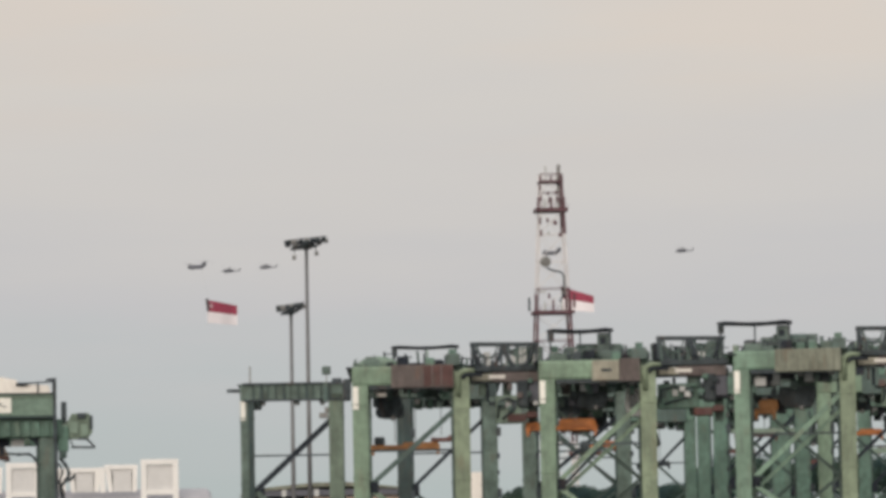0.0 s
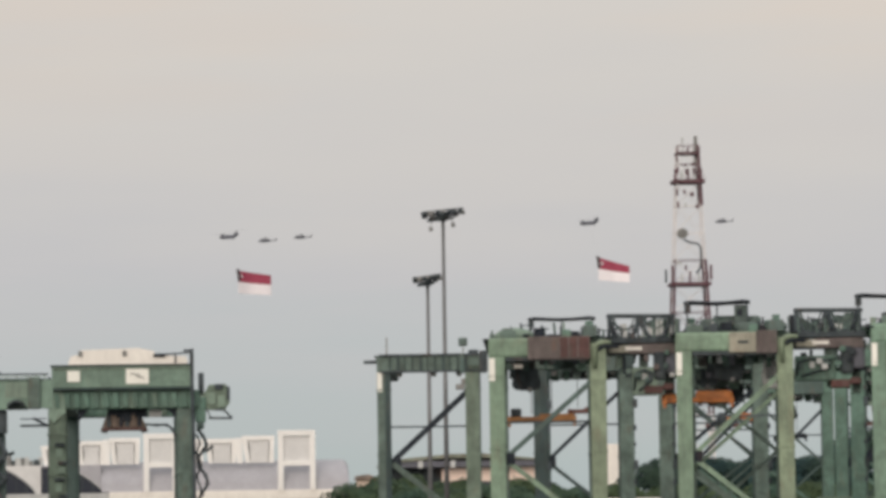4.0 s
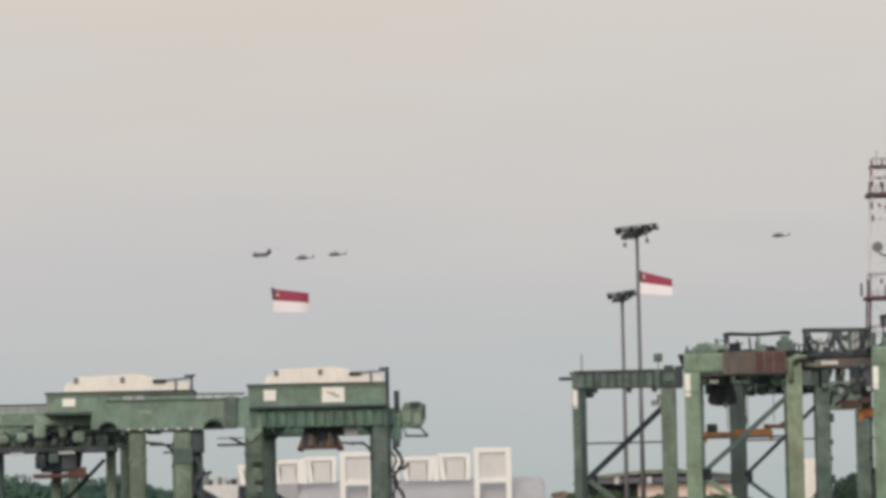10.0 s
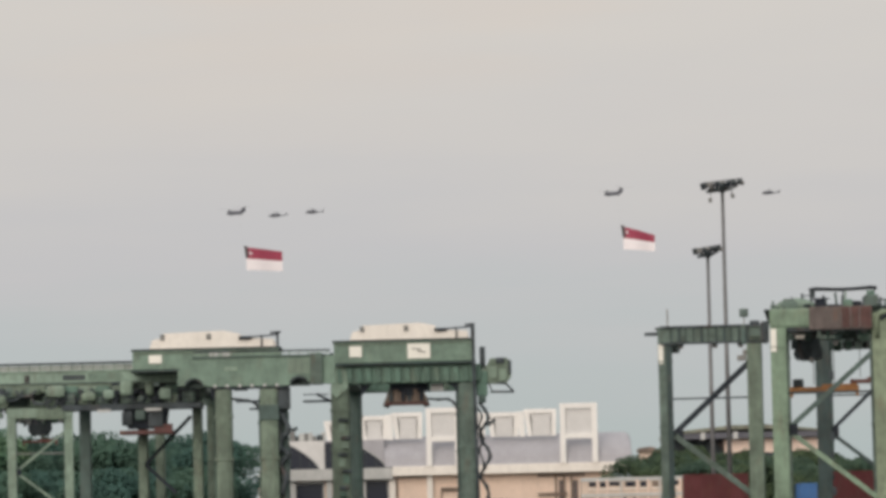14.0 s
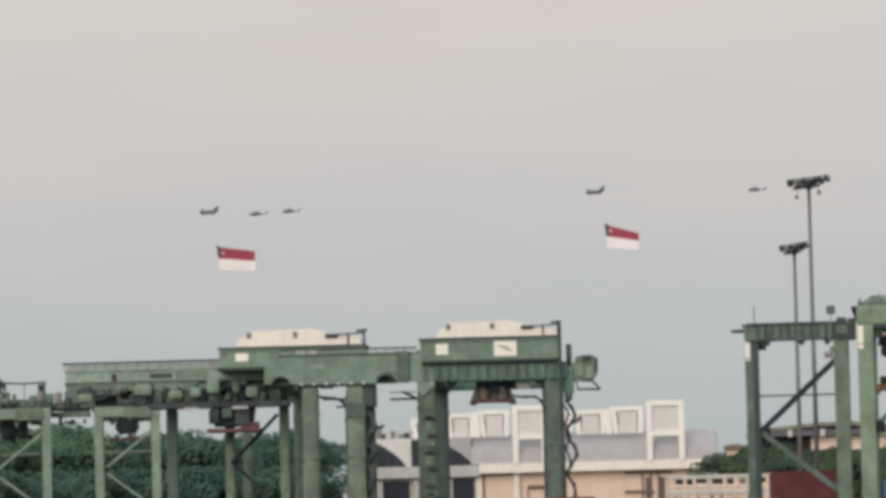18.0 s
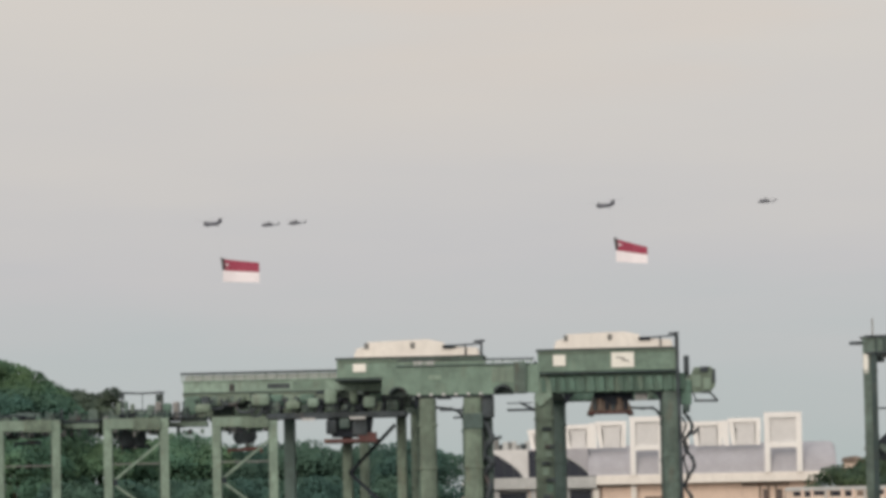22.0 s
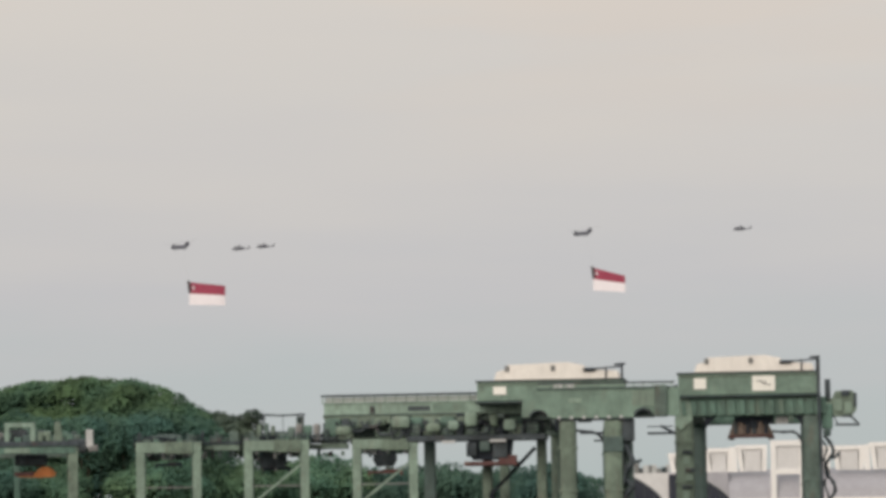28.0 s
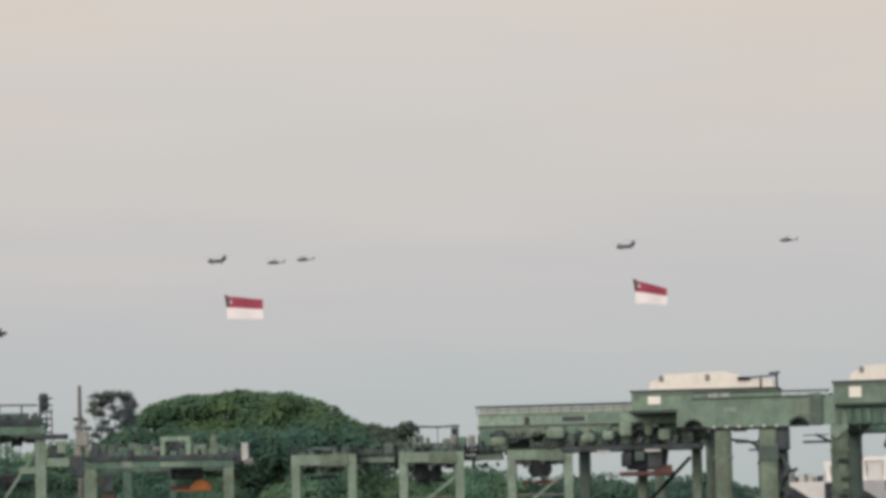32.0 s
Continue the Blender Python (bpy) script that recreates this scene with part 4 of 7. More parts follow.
part("spreader", bm, ORANGE, wide, "orange container spreader")
boxes("spreader_arm", RED_RUST, wide, (1.6, 4.4, 4.9, 7.6, 19.7, 20.3), label="rusty spreader arm", bevel=0.1)
boxes("leg_motor", MACHINE, wide, (-8.7, -6.6, 0.4, 1.4, 19.5, 22.0), label="dark motor block beside the leg", bevel=0.3)
boxes("leg_drum", RED_RUST, wide, (-8.3, -6.4, 1.0, 1.8, 17.5, 19.2), label="rusty drum", bevel=0.2)


# ---- the tall cranes with white-roofed machine houses ----
def machine_house(g, x0, x1, y, z0, z1, second_plate):
    """Green panelled house with a white tapered roof, marking plates, vents and an access rail."""
    w = x1 - x0
    bm = bmesh.new()
    box(bm, x0, x1, y, y + 5.5, z0, z1, bevel=0.05)
    h = part("machine_house", bm, GREEN_FRESH, g, "green sheet-steel machine house")
    boxes("roof_edge", GREEN_DEEP, h, (x0 - 0.1, x1 + 0.1, y - 0.12, y + 5.6, z1, z1 + 0.12))
    boxes("floor_edge", GREEN_DEEP, h, (x0 - 0.15, x1 + 0.15, y - 0.15, y + 5.6, z0 - 0.18, z0))
    boxes("house_rail", GREEN_MID, h, (x0 + 0.1, x1 - 0.1, y - 0.1, y - 0.02, z1 - 0.22, z1 - 0.12), label="pale strip under the eaves")
    bm = bmesh.new()
    zr = z1 + 0.16
    prism(bm, [(x0 + w * 0.115, zr), (x0 + w * 0.135, zr + 0.62), (x0 + w * 0.2, zr + 0.8), (x0 + w * 0.21, zr + 1.12), (x0 + w * 0.62, zr + 1.25), (x0 + w * 0.73, zr + 1.0),
               (x0 + w * 0.74, zr + 0.7), (x0 + w * 0.96, zr + 0.55), (x0 + w * 0.97, zr)], y + 0.3, y + 5.2)
    r = part("roof", bm, WHITE, h, "white sheet roof with tapered ends")
    for k in (0.19, 0.505):
        boxes("vent", GALV, r, (x0 + w * k, x0 + w * k + 0.32, y + 0.18, y + 0.5, zr + 0.62, zr + 1.05), bevel=0.04)
    boxes("marking_plate", PLATE, h, (x0 + w * 0.112, x0 + w * 0.2, y - 0.08, y - 0.04, z0 + 0.46, z1 - 0.34), label="white square plate")
    if second_plate:
        p0, p1 = second_plate
        pl = boxes("marking_plate", PLATE, h, (p0, p1, y - 0.08, y - 0.04, z0 + 0.25, z1 - 0.18), label="white plate with grey marking")
        bars("marking_bar", GALV, pl, 0.08, ((p0 + 0.35, y - 0.1, z0 + 1.05), (p1 - 0.7, y - 0.1, z0 + 0.95)), ((p0 + 0.8, y - 0.1, z0 + 0.85), (p1 - 0.35, y - 0.1, z0 + 0.7)),
             label="grey marking")
    bars("access_rail", DARK, h, 0.16, ((x1 - 0.1, y + 0.2, z1), (x1 - 0.1, y + 0.2, z1 + 1.25)), ((x1 - 0.65, y + 0.2, z1 + 1.15), (x1 + 0.15, y + 0.2, z1 + 1.2)))
    bars("access_rail", DARK, h, 0.11, ((x1 - 2.7, y + 0.2, z1 + 0.85), (x1 - 0.1, y + 0.2, z1 + 1.0)), ((x1 - 2.7, y + 0.2, z1 + 0.75), (x1 - 1.9, y + 0.2, z1 + 0.9)),
         ((x1 - 1.3, y + 0.2, z1), (x1 - 1.3, y + 0.2, z1 + 1.0)))
    boxes("lamp_bracket", DARK, h, (x1 - 3.0, x1 - 2.1, y + 0.1, y + 0.5, z1 + 0.7, z1 + 0.95))
    return h


def big_leg(g, x0, x1, y0, y1, top, material=GREEN_OLD_SHADE, collar=True):
    bm = bmesh.new()
    box(bm, x0, x1, y0, y1, 2.0, top, bevel=0.34)
    if collar:
        for z in (top - 2.2, top - 5.3, top - 9.0):
            box(bm, x0 - 0.06, x1 + 0.06, y0 - 0.06, y1 + 0.06, z, z + 0.16)
    for k in range(4):
        z = top - 1.5 - k * 2.6
        box(bm, (x0 + x1) / 2 - 0.35, (x0 + x1) / 2 + 0.3, y0 - 0.03, y0, z - 1.2, z)
    return part("leg", bm, material, g)


def cable(g, points, thick, label="dark slack power cable"):
    """A thick slack cable through a few points, with tied bundles where it folds."""
    pts = [Vector(p) for p in points]
    path = []
    for a, b, c, d in zip([pts[0]] + pts, pts, pts[1:], pts[2:] + [pts[-1]]):
        for i in range(5):
            s = i / 5
            path.append(0.5 * (2 * b + (c - a) * s + (2 * a - 5 * b + 4 * c - d) * s * s + (3 * b - a - 3 * c + d) * s ** 3))
    bm = bmesh.new()
    sweep(bm, path + [pts[-1]], thick, bulge=5)
    part("cable_loop", bm, MACHINE, g, label, smooth=True)


def sill_and_wheels(g, x0, x1, y):
    boxes("sill_beam", GREEN_OLD_SHADE, g, (x0 - 1, x1 + 1, y, y + 1.3, 1.5, 2.4), bevel=0.05)
    for x in (x0, x0 + 1.7, x1 - 1.7, x1):
        wheel(g, x, y + 0.6)


# the crane that stands free, seen end on
g = thing("gantry_crane", "tall green gantry crane with white-roofed machine house", "gantry crane", (0, 330, 0), "tall cranes with machine houses")
# far left leg in dark green: colour for the near leg's shaded inner side
for yy, inset in ((0, 0), (22, -0.12)):
    big_leg(g, (-8.84 if yy else -9.05) - inset, (-7.2 if yy else -7.6) - inset, yy, yy + 1.6, 17.8, GREEN_SEA if yy else GREEN_MID)
    big_leg(g, 0.9 + inset, 2.36 + inset, yy, yy + 1.5, 17.8, GREEN_SEA if yy else GREEN_OLD_SHADE)
    sill_and_wheels(g, -7.7, 1.8, yy)
    bm = bmesh.new()
    box(bm, -8.8, 2.75, yy - 0.1, yy + 1.7, 17.65, 19.05, bevel=0.06)
    part("cross_beam", bm, GREEN_ROW, g, "greyed green cross beam")
    for k in range(15):
        x = -8.5 + k * 0.76
        bm = bmesh.new()
        prism(bm, [(x + 0.06, 17.75), (x + 0.4, 17.75), (x + 0.32, 18.85), (x - 0.06, 18.85)], yy - 0.34, yy - 0.1)
        part("stiffener", bm, GREEN_ROW, g, "lighter upright stiffener")
for x in (-7.7, 1.8):
    boxes("girder", GREEN_OLD_SHADE, g, (x - 0.7, x + 0.7, 1.7, 22, 17.7, 19.0))
bm = bmesh.new()
prism(bm, [(-6.7, 17.65), (-5.9, 17.65), (-6.7, 16.7)], 0.3, 1.2)
part("corner_gusset", bm, DARK, g)
cable(g, ((-1.5, 0.6, 16.42), (-0.6, 0.6, 16.34), (0.15, 0.6, 16.34), (0.6, 0.6, 16.0), (0.92, 0.6, 15.3)), 0.1, "dark bent conduit under the beam")
bm = bmesh.new()
prism(bm, [(0.95, 17.65), (0.1, 17.65), (0.55, 17.3), (0.95, 16.7)], 0.3, 1.2)
part("corner_gusset", bm, DARK, g)
bm = bmesh.new()
prism(bm, [(-9.0, 19.2), (-9.0, 17.0), (-8.6, 16.6), (-7.65, 17.4), (-7.65, 18.4), (-8.1, 19.2)], -0.2, -0.02)
part("corner_plate", bm, GREEN_PALE, g, "pale green corner plate of the beam")
for z, x in ((14.9, -8.3), (13.5, -8.1), (12.2, -8.35), (10.9, -8.05), (9.6, -8.3)):
    boxes("leg_bracket", MACHINE, g, (x - 0.2, x + 0.55, -0.28, -0.02, z - 0.16, z + 0.12), bevel=0.05)
    boxes("leg_patch", GREEN_PALE if z > 12 else GREEN_ROW, g, (x - 0.15, x + 0.35, -0.06, 0.0, z - 0.95, z - 0.3), label="faded repainted patch")
bars("riser_pipe", MACHINE, g, 0.26, ((2.2, -0.75, 22.0), (2.2, -0.75, 17.2)), ((2.25, -0.75, 17.2), (2.32, -0.1, 8.0)), label="dark riser pipe at the house corner")
machine_house(g, -8.72, 2.2, -0.6, 19.3, 20.95, (-2.95, -1.18))
bm = bmesh.new()
prism(bm, [(-4.35, 17.8), (-1.8, 17.8), (-1.75, 17.0), (-1.55, 16.6), (-1.3, 15.95), (-1.75, 15.85), (-1.95, 16.1), (-4.35, 16.1), (-4.6, 15.85), (-4.98, 15.95), (-4.75, 16.6), (-4.6, 17.0)], 1.3, 4.6)
t = part("trolley", bm, BROWN, g, "dark rusty trolley under the beam")
boxes("spreader", RED_RUST, t, (-4.6, -1.7, 1.8, 4.2, 16.02, 16.35), bevel=0.04)
boxes("trolley_band", RED_RUST, t, (-4.95, -1.35, 1.05, 1.28, 15.95, 16.2), label="rusty red lower band", bevel=0.04)
for k in range(6):
    boxes("trolley_slat", (MACHINE, BROWN, DARK)[k % 3], t, (-4.5 + k * 0.48, -4.2 + k * 0.48, 1.12, 1.28, 16.3, 17.3 - 0.15 * (k % 2)), bevel=0.03)
boxes("trolley_top", DARK, t, (-4.4, -1.7, 1.1, 1.28, 17.2, 17.7), bevel=0.05)
boxes("trolley_frame", DARK, t, (-3.9, -1.3, 1.2, 1.5, 17.0, 17.7), (-3.2, -2.6, 1.0, 1.3, 16.7, 17.7))
boxes("equipment_box", GREY, g, (-1.2, -0.2, 1.0, 2.0, 17.0, 17.6), label="light grey equipment box", bevel=0.04)
# short overhang with its end platform
boxes("overhang", GREEN_OLD_SHADE, g, (2.4, 4.3, 0.5, 1.9, 17.7, 18.9), bevel=0.06)
boxes("end_post", MACHINE, g, (2.68, 3.12, 0.2, 0.7, 18.9, 20.4), label="upright dark end post", bevel=0.1)
bm = bmesh.new()
prism(bm, [(3.15, 17.5), (3.1, 18.7), (3.5, 19.45), (4.75, 19.5), (5.1, 19.2), (5.12, 18.0), (4.7, 17.45)], 0.35, 1.9)
part("end_box", bm, GREEN_MID, g, "greyish green box at the end of the overhang")
boxes("end_plate", GREEN_PALE, g, (3.3, 4.0, 0.25, 0.34, 17.9, 18.8), (4.2, 4.75, 0.25, 0.34, 17.7, 18.6), label="pale green end plate", bevel=0.03)
boxes("end_plate", GREEN_PALE, g, (2.65, 3.2, 0.2, 0.4, 17.4, 18.6), bevel=0.08)
boxes("drum_box", MACHINE, g, (3.95, 4.6, 0.2, 0.34, 19.05, 19.5), bevel=0.05)
boxes("drum_box", MACHINE, g, (4.9, 5.15, 0.25, 0.5, 18.2, 19.3), bevel=0.08)
bars("guard_rail", MACHINE, g, 0.16, ((4.0, 0.3, 17.5), (4.7, 0.3, 17.45)), ((4.7, 0.3, 17.45), (5.3, 0.3, 16.8)))
bars("guard_rail", MACHINE, g, 0.18, ((3.45, 0.3, 16.84), (5.3, 0.3, 16.8)))
bars("guard_rail", MACHINE, g, 0.1, ((3.3, 0.3, 17.6), (3.6, 0.3, 16.9)))
boxes("hose_box", GREEN_ROW, g, (2.42, 3.25, 0.1, 1.0, 16.5, 18.5), label="greyed green hose box", bevel=0.15)
boxes("motor_box", GREEN_SEA, g, (2.5, 3.1, 0.0, 0.9, 15.95, 16.6), bevel=0.2)
cable(g, ((2.55, 0.5, 16.0), (2.95, 0.4, 15.5), (3.25, 0.4, 14.8), (3.0, 0.4, 14.3), (2.6, 0.5, 13.7), (2.7, 0.5, 13.0), (3.15, 0.4, 12.4), (3.3, 0.4, 11.7), (2.85, 0.4, 10.9), (2.55, 0.5, 10.2), (3.0, 0.4, 9.4), (3.1, 0.4, 8.6), (2.6, 0.5, 7.4)), 0.13)
cable(g, ((2.45, 0.6, 15.6), (2.75, 0.6, 14.9), (2.5, 0.6, 14.1), (2.85, 0.6, 13.2), (2.5, 0.6, 12.3), (2.8, 0.6, 11.2), (2.45, 0.6, 10.1)), 0.08)
cable(g, ((2.9, 0.3, 14.4), (3.3, 0.3, 14.3), (3.75, 0.3, 14.7)), 0.13)
bm = bmesh.new()
sweep(bm, [(-8.8, 0.2, 20.1), (-9.5, 0.2, 19.7), (-9.8, 0.2, 19.2), (-9.8, 0.2, 18.4)], 0.16)
part("cable_hose", bm, DARK, g, "dark cable hose at the house corner")
boxes("access_platform", DARK, g, (-11.2, -8.7, 0.1, 1.4, 16.35, 16.5), (-11.2, -9.2, 0.1, 0.3, 16.9, 16.98))
bm = bmesh.new()
bar(bm, (-8.7, 0.5, 16.2), (-10.2, 0.5, 17.0), 0.2)
part("bracket", bm, DARK, g)

# the second of them, side on, with a long girder behind
g = thing("gantry_crane", "tall green gantry crane with long railed girder", "gantry crane", (0, 315, 0), "tall cranes with machine houses")
machine_house(g, -23.36, -12.4, -0.6, 18.6, 20.0, None)
boxes("marking_plate", GREY, g, (-17.6, -16.9, -0.72, -0.66, 19.25, 19.75), (-16.75, -16.05, -0.72, -0.66, 19.2, 19.8), label="small pale plates")
rnd = random.Random(23)
for k in range(9):
    x, w, h = -35.2 + k * 1.25, rnd.uniform(0.7, 1.3), rnd.uniform(0.5, 1.3)
    boxes("hanging_unit", rnd.choice((GREEN_ROW, GREEN_MID, GREEN_PALE, MACHINE, GREEN_MID, GREEN_ROW)), g, (x, x + w, 2.4, 4.0, 17.5 - h, 17.6), bevel=0.24)
x = -35.0
while x < -19.8:
    w, d, z = rnd.uniform(0.7, 1.7), rnd.uniform(0.3, 0.9), rnd.choice((17.35, 17.1, 16.8))
    y0 = rnd.uniform(1.9, 2.3)
    cable(g, ((x, y0, z), (x + w * 0.2, y0, z - d), (x + w * 0.75, y0, z - d * 0.9), (x + w, y0, z)), rnd.uniform(0.08, 0.15), "dark cable loop under the girder")
    x += w * rnd.uniform(0.55, 0.9)
for x, w, yy in ((-23.1, 0.75, 5), (-18.95, 0.75, 5), (-23.1, 0.75, 24), (-18.95, 0.75, 24)):
    big_leg(g, x - w / 2, x + w / 2, yy, yy + 1.2, 17.3, GREEN_MID, False)
sill_and_wheels(g, -23.1, -18.9, 5)
sill_and_wheels(g, -23.1, -18.9, 24)
bm = bmesh.new()
box(bm, -35.3, -20.2, 3.0, 4.2, 17.75, 18.72, bevel=0.06)
box(bm, -35.4, -20.2, 2.9, 4.3, 18.72, 18.82)
part("long_girder", bm, GREEN_FADED, g, "pale green box girder")
bm = bmesh.new()
prism(bm, [(-35.35, 17.85), (-35.2, 17.35), (-33.9, 17.15), (-33.2, 17.3), (-30.8, 17.25), (-29.6, 17.1), (-28.6, 17.45), (-27.2, 17.3), (-26.0, 17.55), (-24.4, 17.35), (-23.0, 17.85)], 2.7, 3.0)
part("girder_skirt", bm, GREEN_MID, g, "darker green skirt along the girder")
boxes("girder_ledge", GREEN_SEA, g, (-35.3, -23.2, 2.6, 3.0, 17.8, 17.9))
boxes("girder_opening", MACHINE, g, (-28.9, -27.2, 2.95, 3.0, 18.1, 18.45), (-31.8, -31.4, 2.95, 3.0, 17.95, 18.5), label="dark slot in the girder", bevel=0.01)
boxes("girder_patch", GREEN_FRESH, g, (-27.0, -24.6, 2.95, 3.0, 18.05, 18.6), label="darker green repainted patch")
bars("hand_rail", DARK, g, 0.13, ((-35.5, 3.0, 19.34), (-23.4, 3.0, 19.36)))
railing(g, (-35.4, 3.0, 18.8), (-23.4, 3.0, 18.8), 0.48, 0.8, GREEN_PALE)
for k, (a, b, z) in enumerate(((-33.2, -31.3, 17.2), (-30.2, -28.6, 17.3), (-27.4, -25.8, 17.15), (-25.2, -24.0, 17.4))):
    boxes("girder_bracket", (GREEN_OLD_SHADE, DARK, GREEN_PALE, DARK)[k], g, (a, b, 2.6, 4.4, z - 0.35, z + 0.4), bevel=0.05)
for yy in (5, 24):
    boxes("cross_beam", GREEN_OLD_SHADE, g, (-24, -18.2, yy - 0.2, yy + 1.4, 16.6, 17.5), bevel=0.05)
for x in (-23.1, -18.95):
    boxes("girder", GREEN_OLD_SHADE, g, (x - 0.5, x + 0.5, 3.2, 24, 17.3, 18.4))
boxes("rear_girder", GREEN_MID, g, (-34.8, -19.2, 8.0, 9.2, 16.2, 17.7), label="dark rear girder", bevel=0.08)
boxes("rail_screen", GREY, g, (-35.2, -23.6, 3.3, 3.4, 18.85, 19.2), label="pale screen behind the railing")
boxes("leg", GREEN_SEA, g, (-28.1, -27.25, 7.2, 8.2, 0.0, 16.4), bevel=0.1)
# faded covers among the cable loops
for k, (x0, x1, z0, z1) in enumerate(((-24.52, -23.51, 16.78, 17.90), (-22.62, -21.98, 16.75, 17.79), (-21.61, -20.60, 16.43, 17.33), (-34.31, -33.08, 16.29, 17.02), (-30.07, -28.62, 16.75, 17.66), (-27.45, -26.29, 16.41, 17.16), (-25.84, -24.90, 16.52, 17.27))):
    boxes("machine_cover", (GREEN_PALE, GREEN_MID, GREEN_FADED, GREEN_MID)[k % 4], g, (x0, x1, 1.5, 2.3, z0, z1), label="faded rounded machine cover", bevel=0.3)
# machinery deck that hangs below the girder
boxes("machinery_deck", MACHINE, g, (-28.9, -18.4, 1.5, 5.0, 15.75, 16.15), bevel=0.03)
random.seed(11)
x = -28.7
while x < -18.9:
    w, h = random.uniform(0.5, 1.3), random.uniform(0.5, 1.25)
    boxes("machine_unit", random.choice((GREEN_OLD_SHADE, DARK, GREEN_ROW, GREEN_OLD_SHADE, GREEN_MID, MACHINE)), g, (x, x + w, 2.0, 3.6, 16.15, 16.15 + h), bevel=0.22)
    x += w + random.uniform(0.05, 0.3)
railing(g, (-28.9, 1.6, 16.15), (-18.6, 1.6, 16.15), 0.9, 1.0)
boxes("hoist_house", MACHINE, g, (-21.7, -19.5, 3.6, 5.4, 16.1, 18.5), label="dark hoist house under the machine house", bevel=0.3)
boxes("hoist_door", GREEN_ROW, g, (-21.2, -20.3, 3.5, 3.6, 16.4, 17.6), bevel=0.04)
boxes("deck_lamp", GREY, g, (-26.2, -25.2, 1.3, 1.5, 15.55, 15.75), label="pale lamp strip")
boxes("deck_lamp", GREY, g, (-22.6, -21.4, 1.3, 1.5, 15.6, 15.78), label="pale lamp strip")
boxes("cable_tray", DARK, g, (-34.0, -19.0, 4.4, 5.0, 17.0, 17.5))
x = -34.6
while x < -19.5:
    w, h = random.uniform(0.6, 1.6), random.uniform(0.4, 1.2)
    boxes("machine_unit", random.choice((GREEN_OLD_SHADE, DARK, GREEN_SEA, DARK, GREEN_PALE)), g, (x, x + w, 5.0, 6.2, 17.3 - h, 17.5), bevel=0.06)
    x += w + random.uniform(0.0, 0.6)
bm = bmesh.new()
prism(bm, [(-24.3, 15.75), (-21.0, 15.75), (-21.2, 14.3), (-24.0, 14.3)], 2.0, 4.4)
t = part("headblock", bm, DARK, g, "dark headblock under the deck")
boxes("guide", MACHINE, t, (-22.4, -21.3, 1.6, 2.0, 14.4, 15.7), label="dark guide frame", bevel=0.05)
boxes("headblock_unit", MACHINE, t, (-24.4, -23.6, 1.5, 2.0, 14.5, 15.6), bevel=0.15)
boxes("headblock_unit", GREEN_SEA, t, (-23.4, -22.6, 1.6, 2.0, 14.9, 15.7), bevel=0.15)
boxes("spreader", RED_RUST, t, (-24.6, -20.6, 1.8, 4.5, 13.85, 14.15), (-22.0, -20.6, 1.7, 2.0, 13.85, 14.6), label="rusty red spreader", bevel=0.04)
bars("brace", DARK, g, 0.26, ((-19.4, 4.8, 15.2), (-22.9, 4.8, 11.6)), ((-22.9, 4.8, 11.6), (-20.6, 4.8, 9.4)))

# the nearer crane whose girder passes in front of the second machine house
g = thing("gantry_crane", "green gantry crane with a haunched box girder", "gantry crane", (0, 305, 0), "tall cranes with machine houses")
bm = bmesh.new()
arc_l = [(-18.2 - 0.62 * math.cos(a), 16.9 + 0.5 * math.sin(a)) for a in (0.2, 0.6, 1.0, 1.4, 1.8, 2.3, 2.9)]
arc_r = [(-10.6 - 0.62 * math.cos(a), 16.85 + 0.55 * math.sin(a)) for a in (0.2, 0.6, 1.0, 1.4, 1.8, 2.3, 2.8)]
prism(bm, [(-19.4, 17.0), (-19.35, 18.1), (-18.9, 18.7), (-18.4, 19.0), (-8.0, 19.0), (-8.0, 16.9)] + arc_r[::-1] + [(-11.4, 16.85), (-17.0, 16.9)] + arc_l[::-1], -0.6, 0.6)
part("haunched_girder", bm, GREEN_FRESH, g, "green box girder with cut-out haunches")
for arc, r in ((arc_l, 0.09), (arc_r, 0.12)):
    bm = bmesh.new()
    sweep(bm, [(x, -0.65, z + 0.05) for x, z in arc], r)
    part("haunch_edge", bm, MACHINE, g, "dark curved edge of the haunch")
for x0, x1 in ((-19.2, -17.0), (-11.4, -9.8)):
    boxes("haunch_web", GREEN_SEA, g, (x0, x1, 0.3, 0.5, 16.85, 17.65), label="dark web behind the haunch")
boxes("top_flange", GREEN_SEA, g, (-18.3, -8.6, -0.75, 0.7, 18.98, 19.08))
boxes("lower_flange", DARK, g, (-16.9, -11.4, -0.8, 0.8, 16.72, 16.86))
for k in range(6):
    boxes("bolt_plate", GREY, g, (-16.8 + k * 0.9, -16.58 + k * 0.9, -0.86, -0.8, 16.82, 17.0))
boxes("marking_plate", GREEN_PALE, g, (-16.0, -15.05, -0.64, -0.6, 18.0, 18.3), label="pale name board")
boxes("end_frame", GREEN_OLD_SHADE, g, (-9.75, -8.9, -0.9, 0.9, 16.9, 19.15), bevel=0.06)
boxes("pale_patch", GREEN_PALE, g, (-11.4, -9.8, -0.64, -0.6, 17.7, 18.8), label="faded green plate")
railing(g, (-18.2, -0.5, 19.05), (-8.5, -0.5, 19.05), 0.34, 0.7, GREEN_PALE)
bars("hand_rail", MACHINE, g, 0.12, ((-18.2, -0.5, 19.42), (-8.3, -0.5, 19.38)))
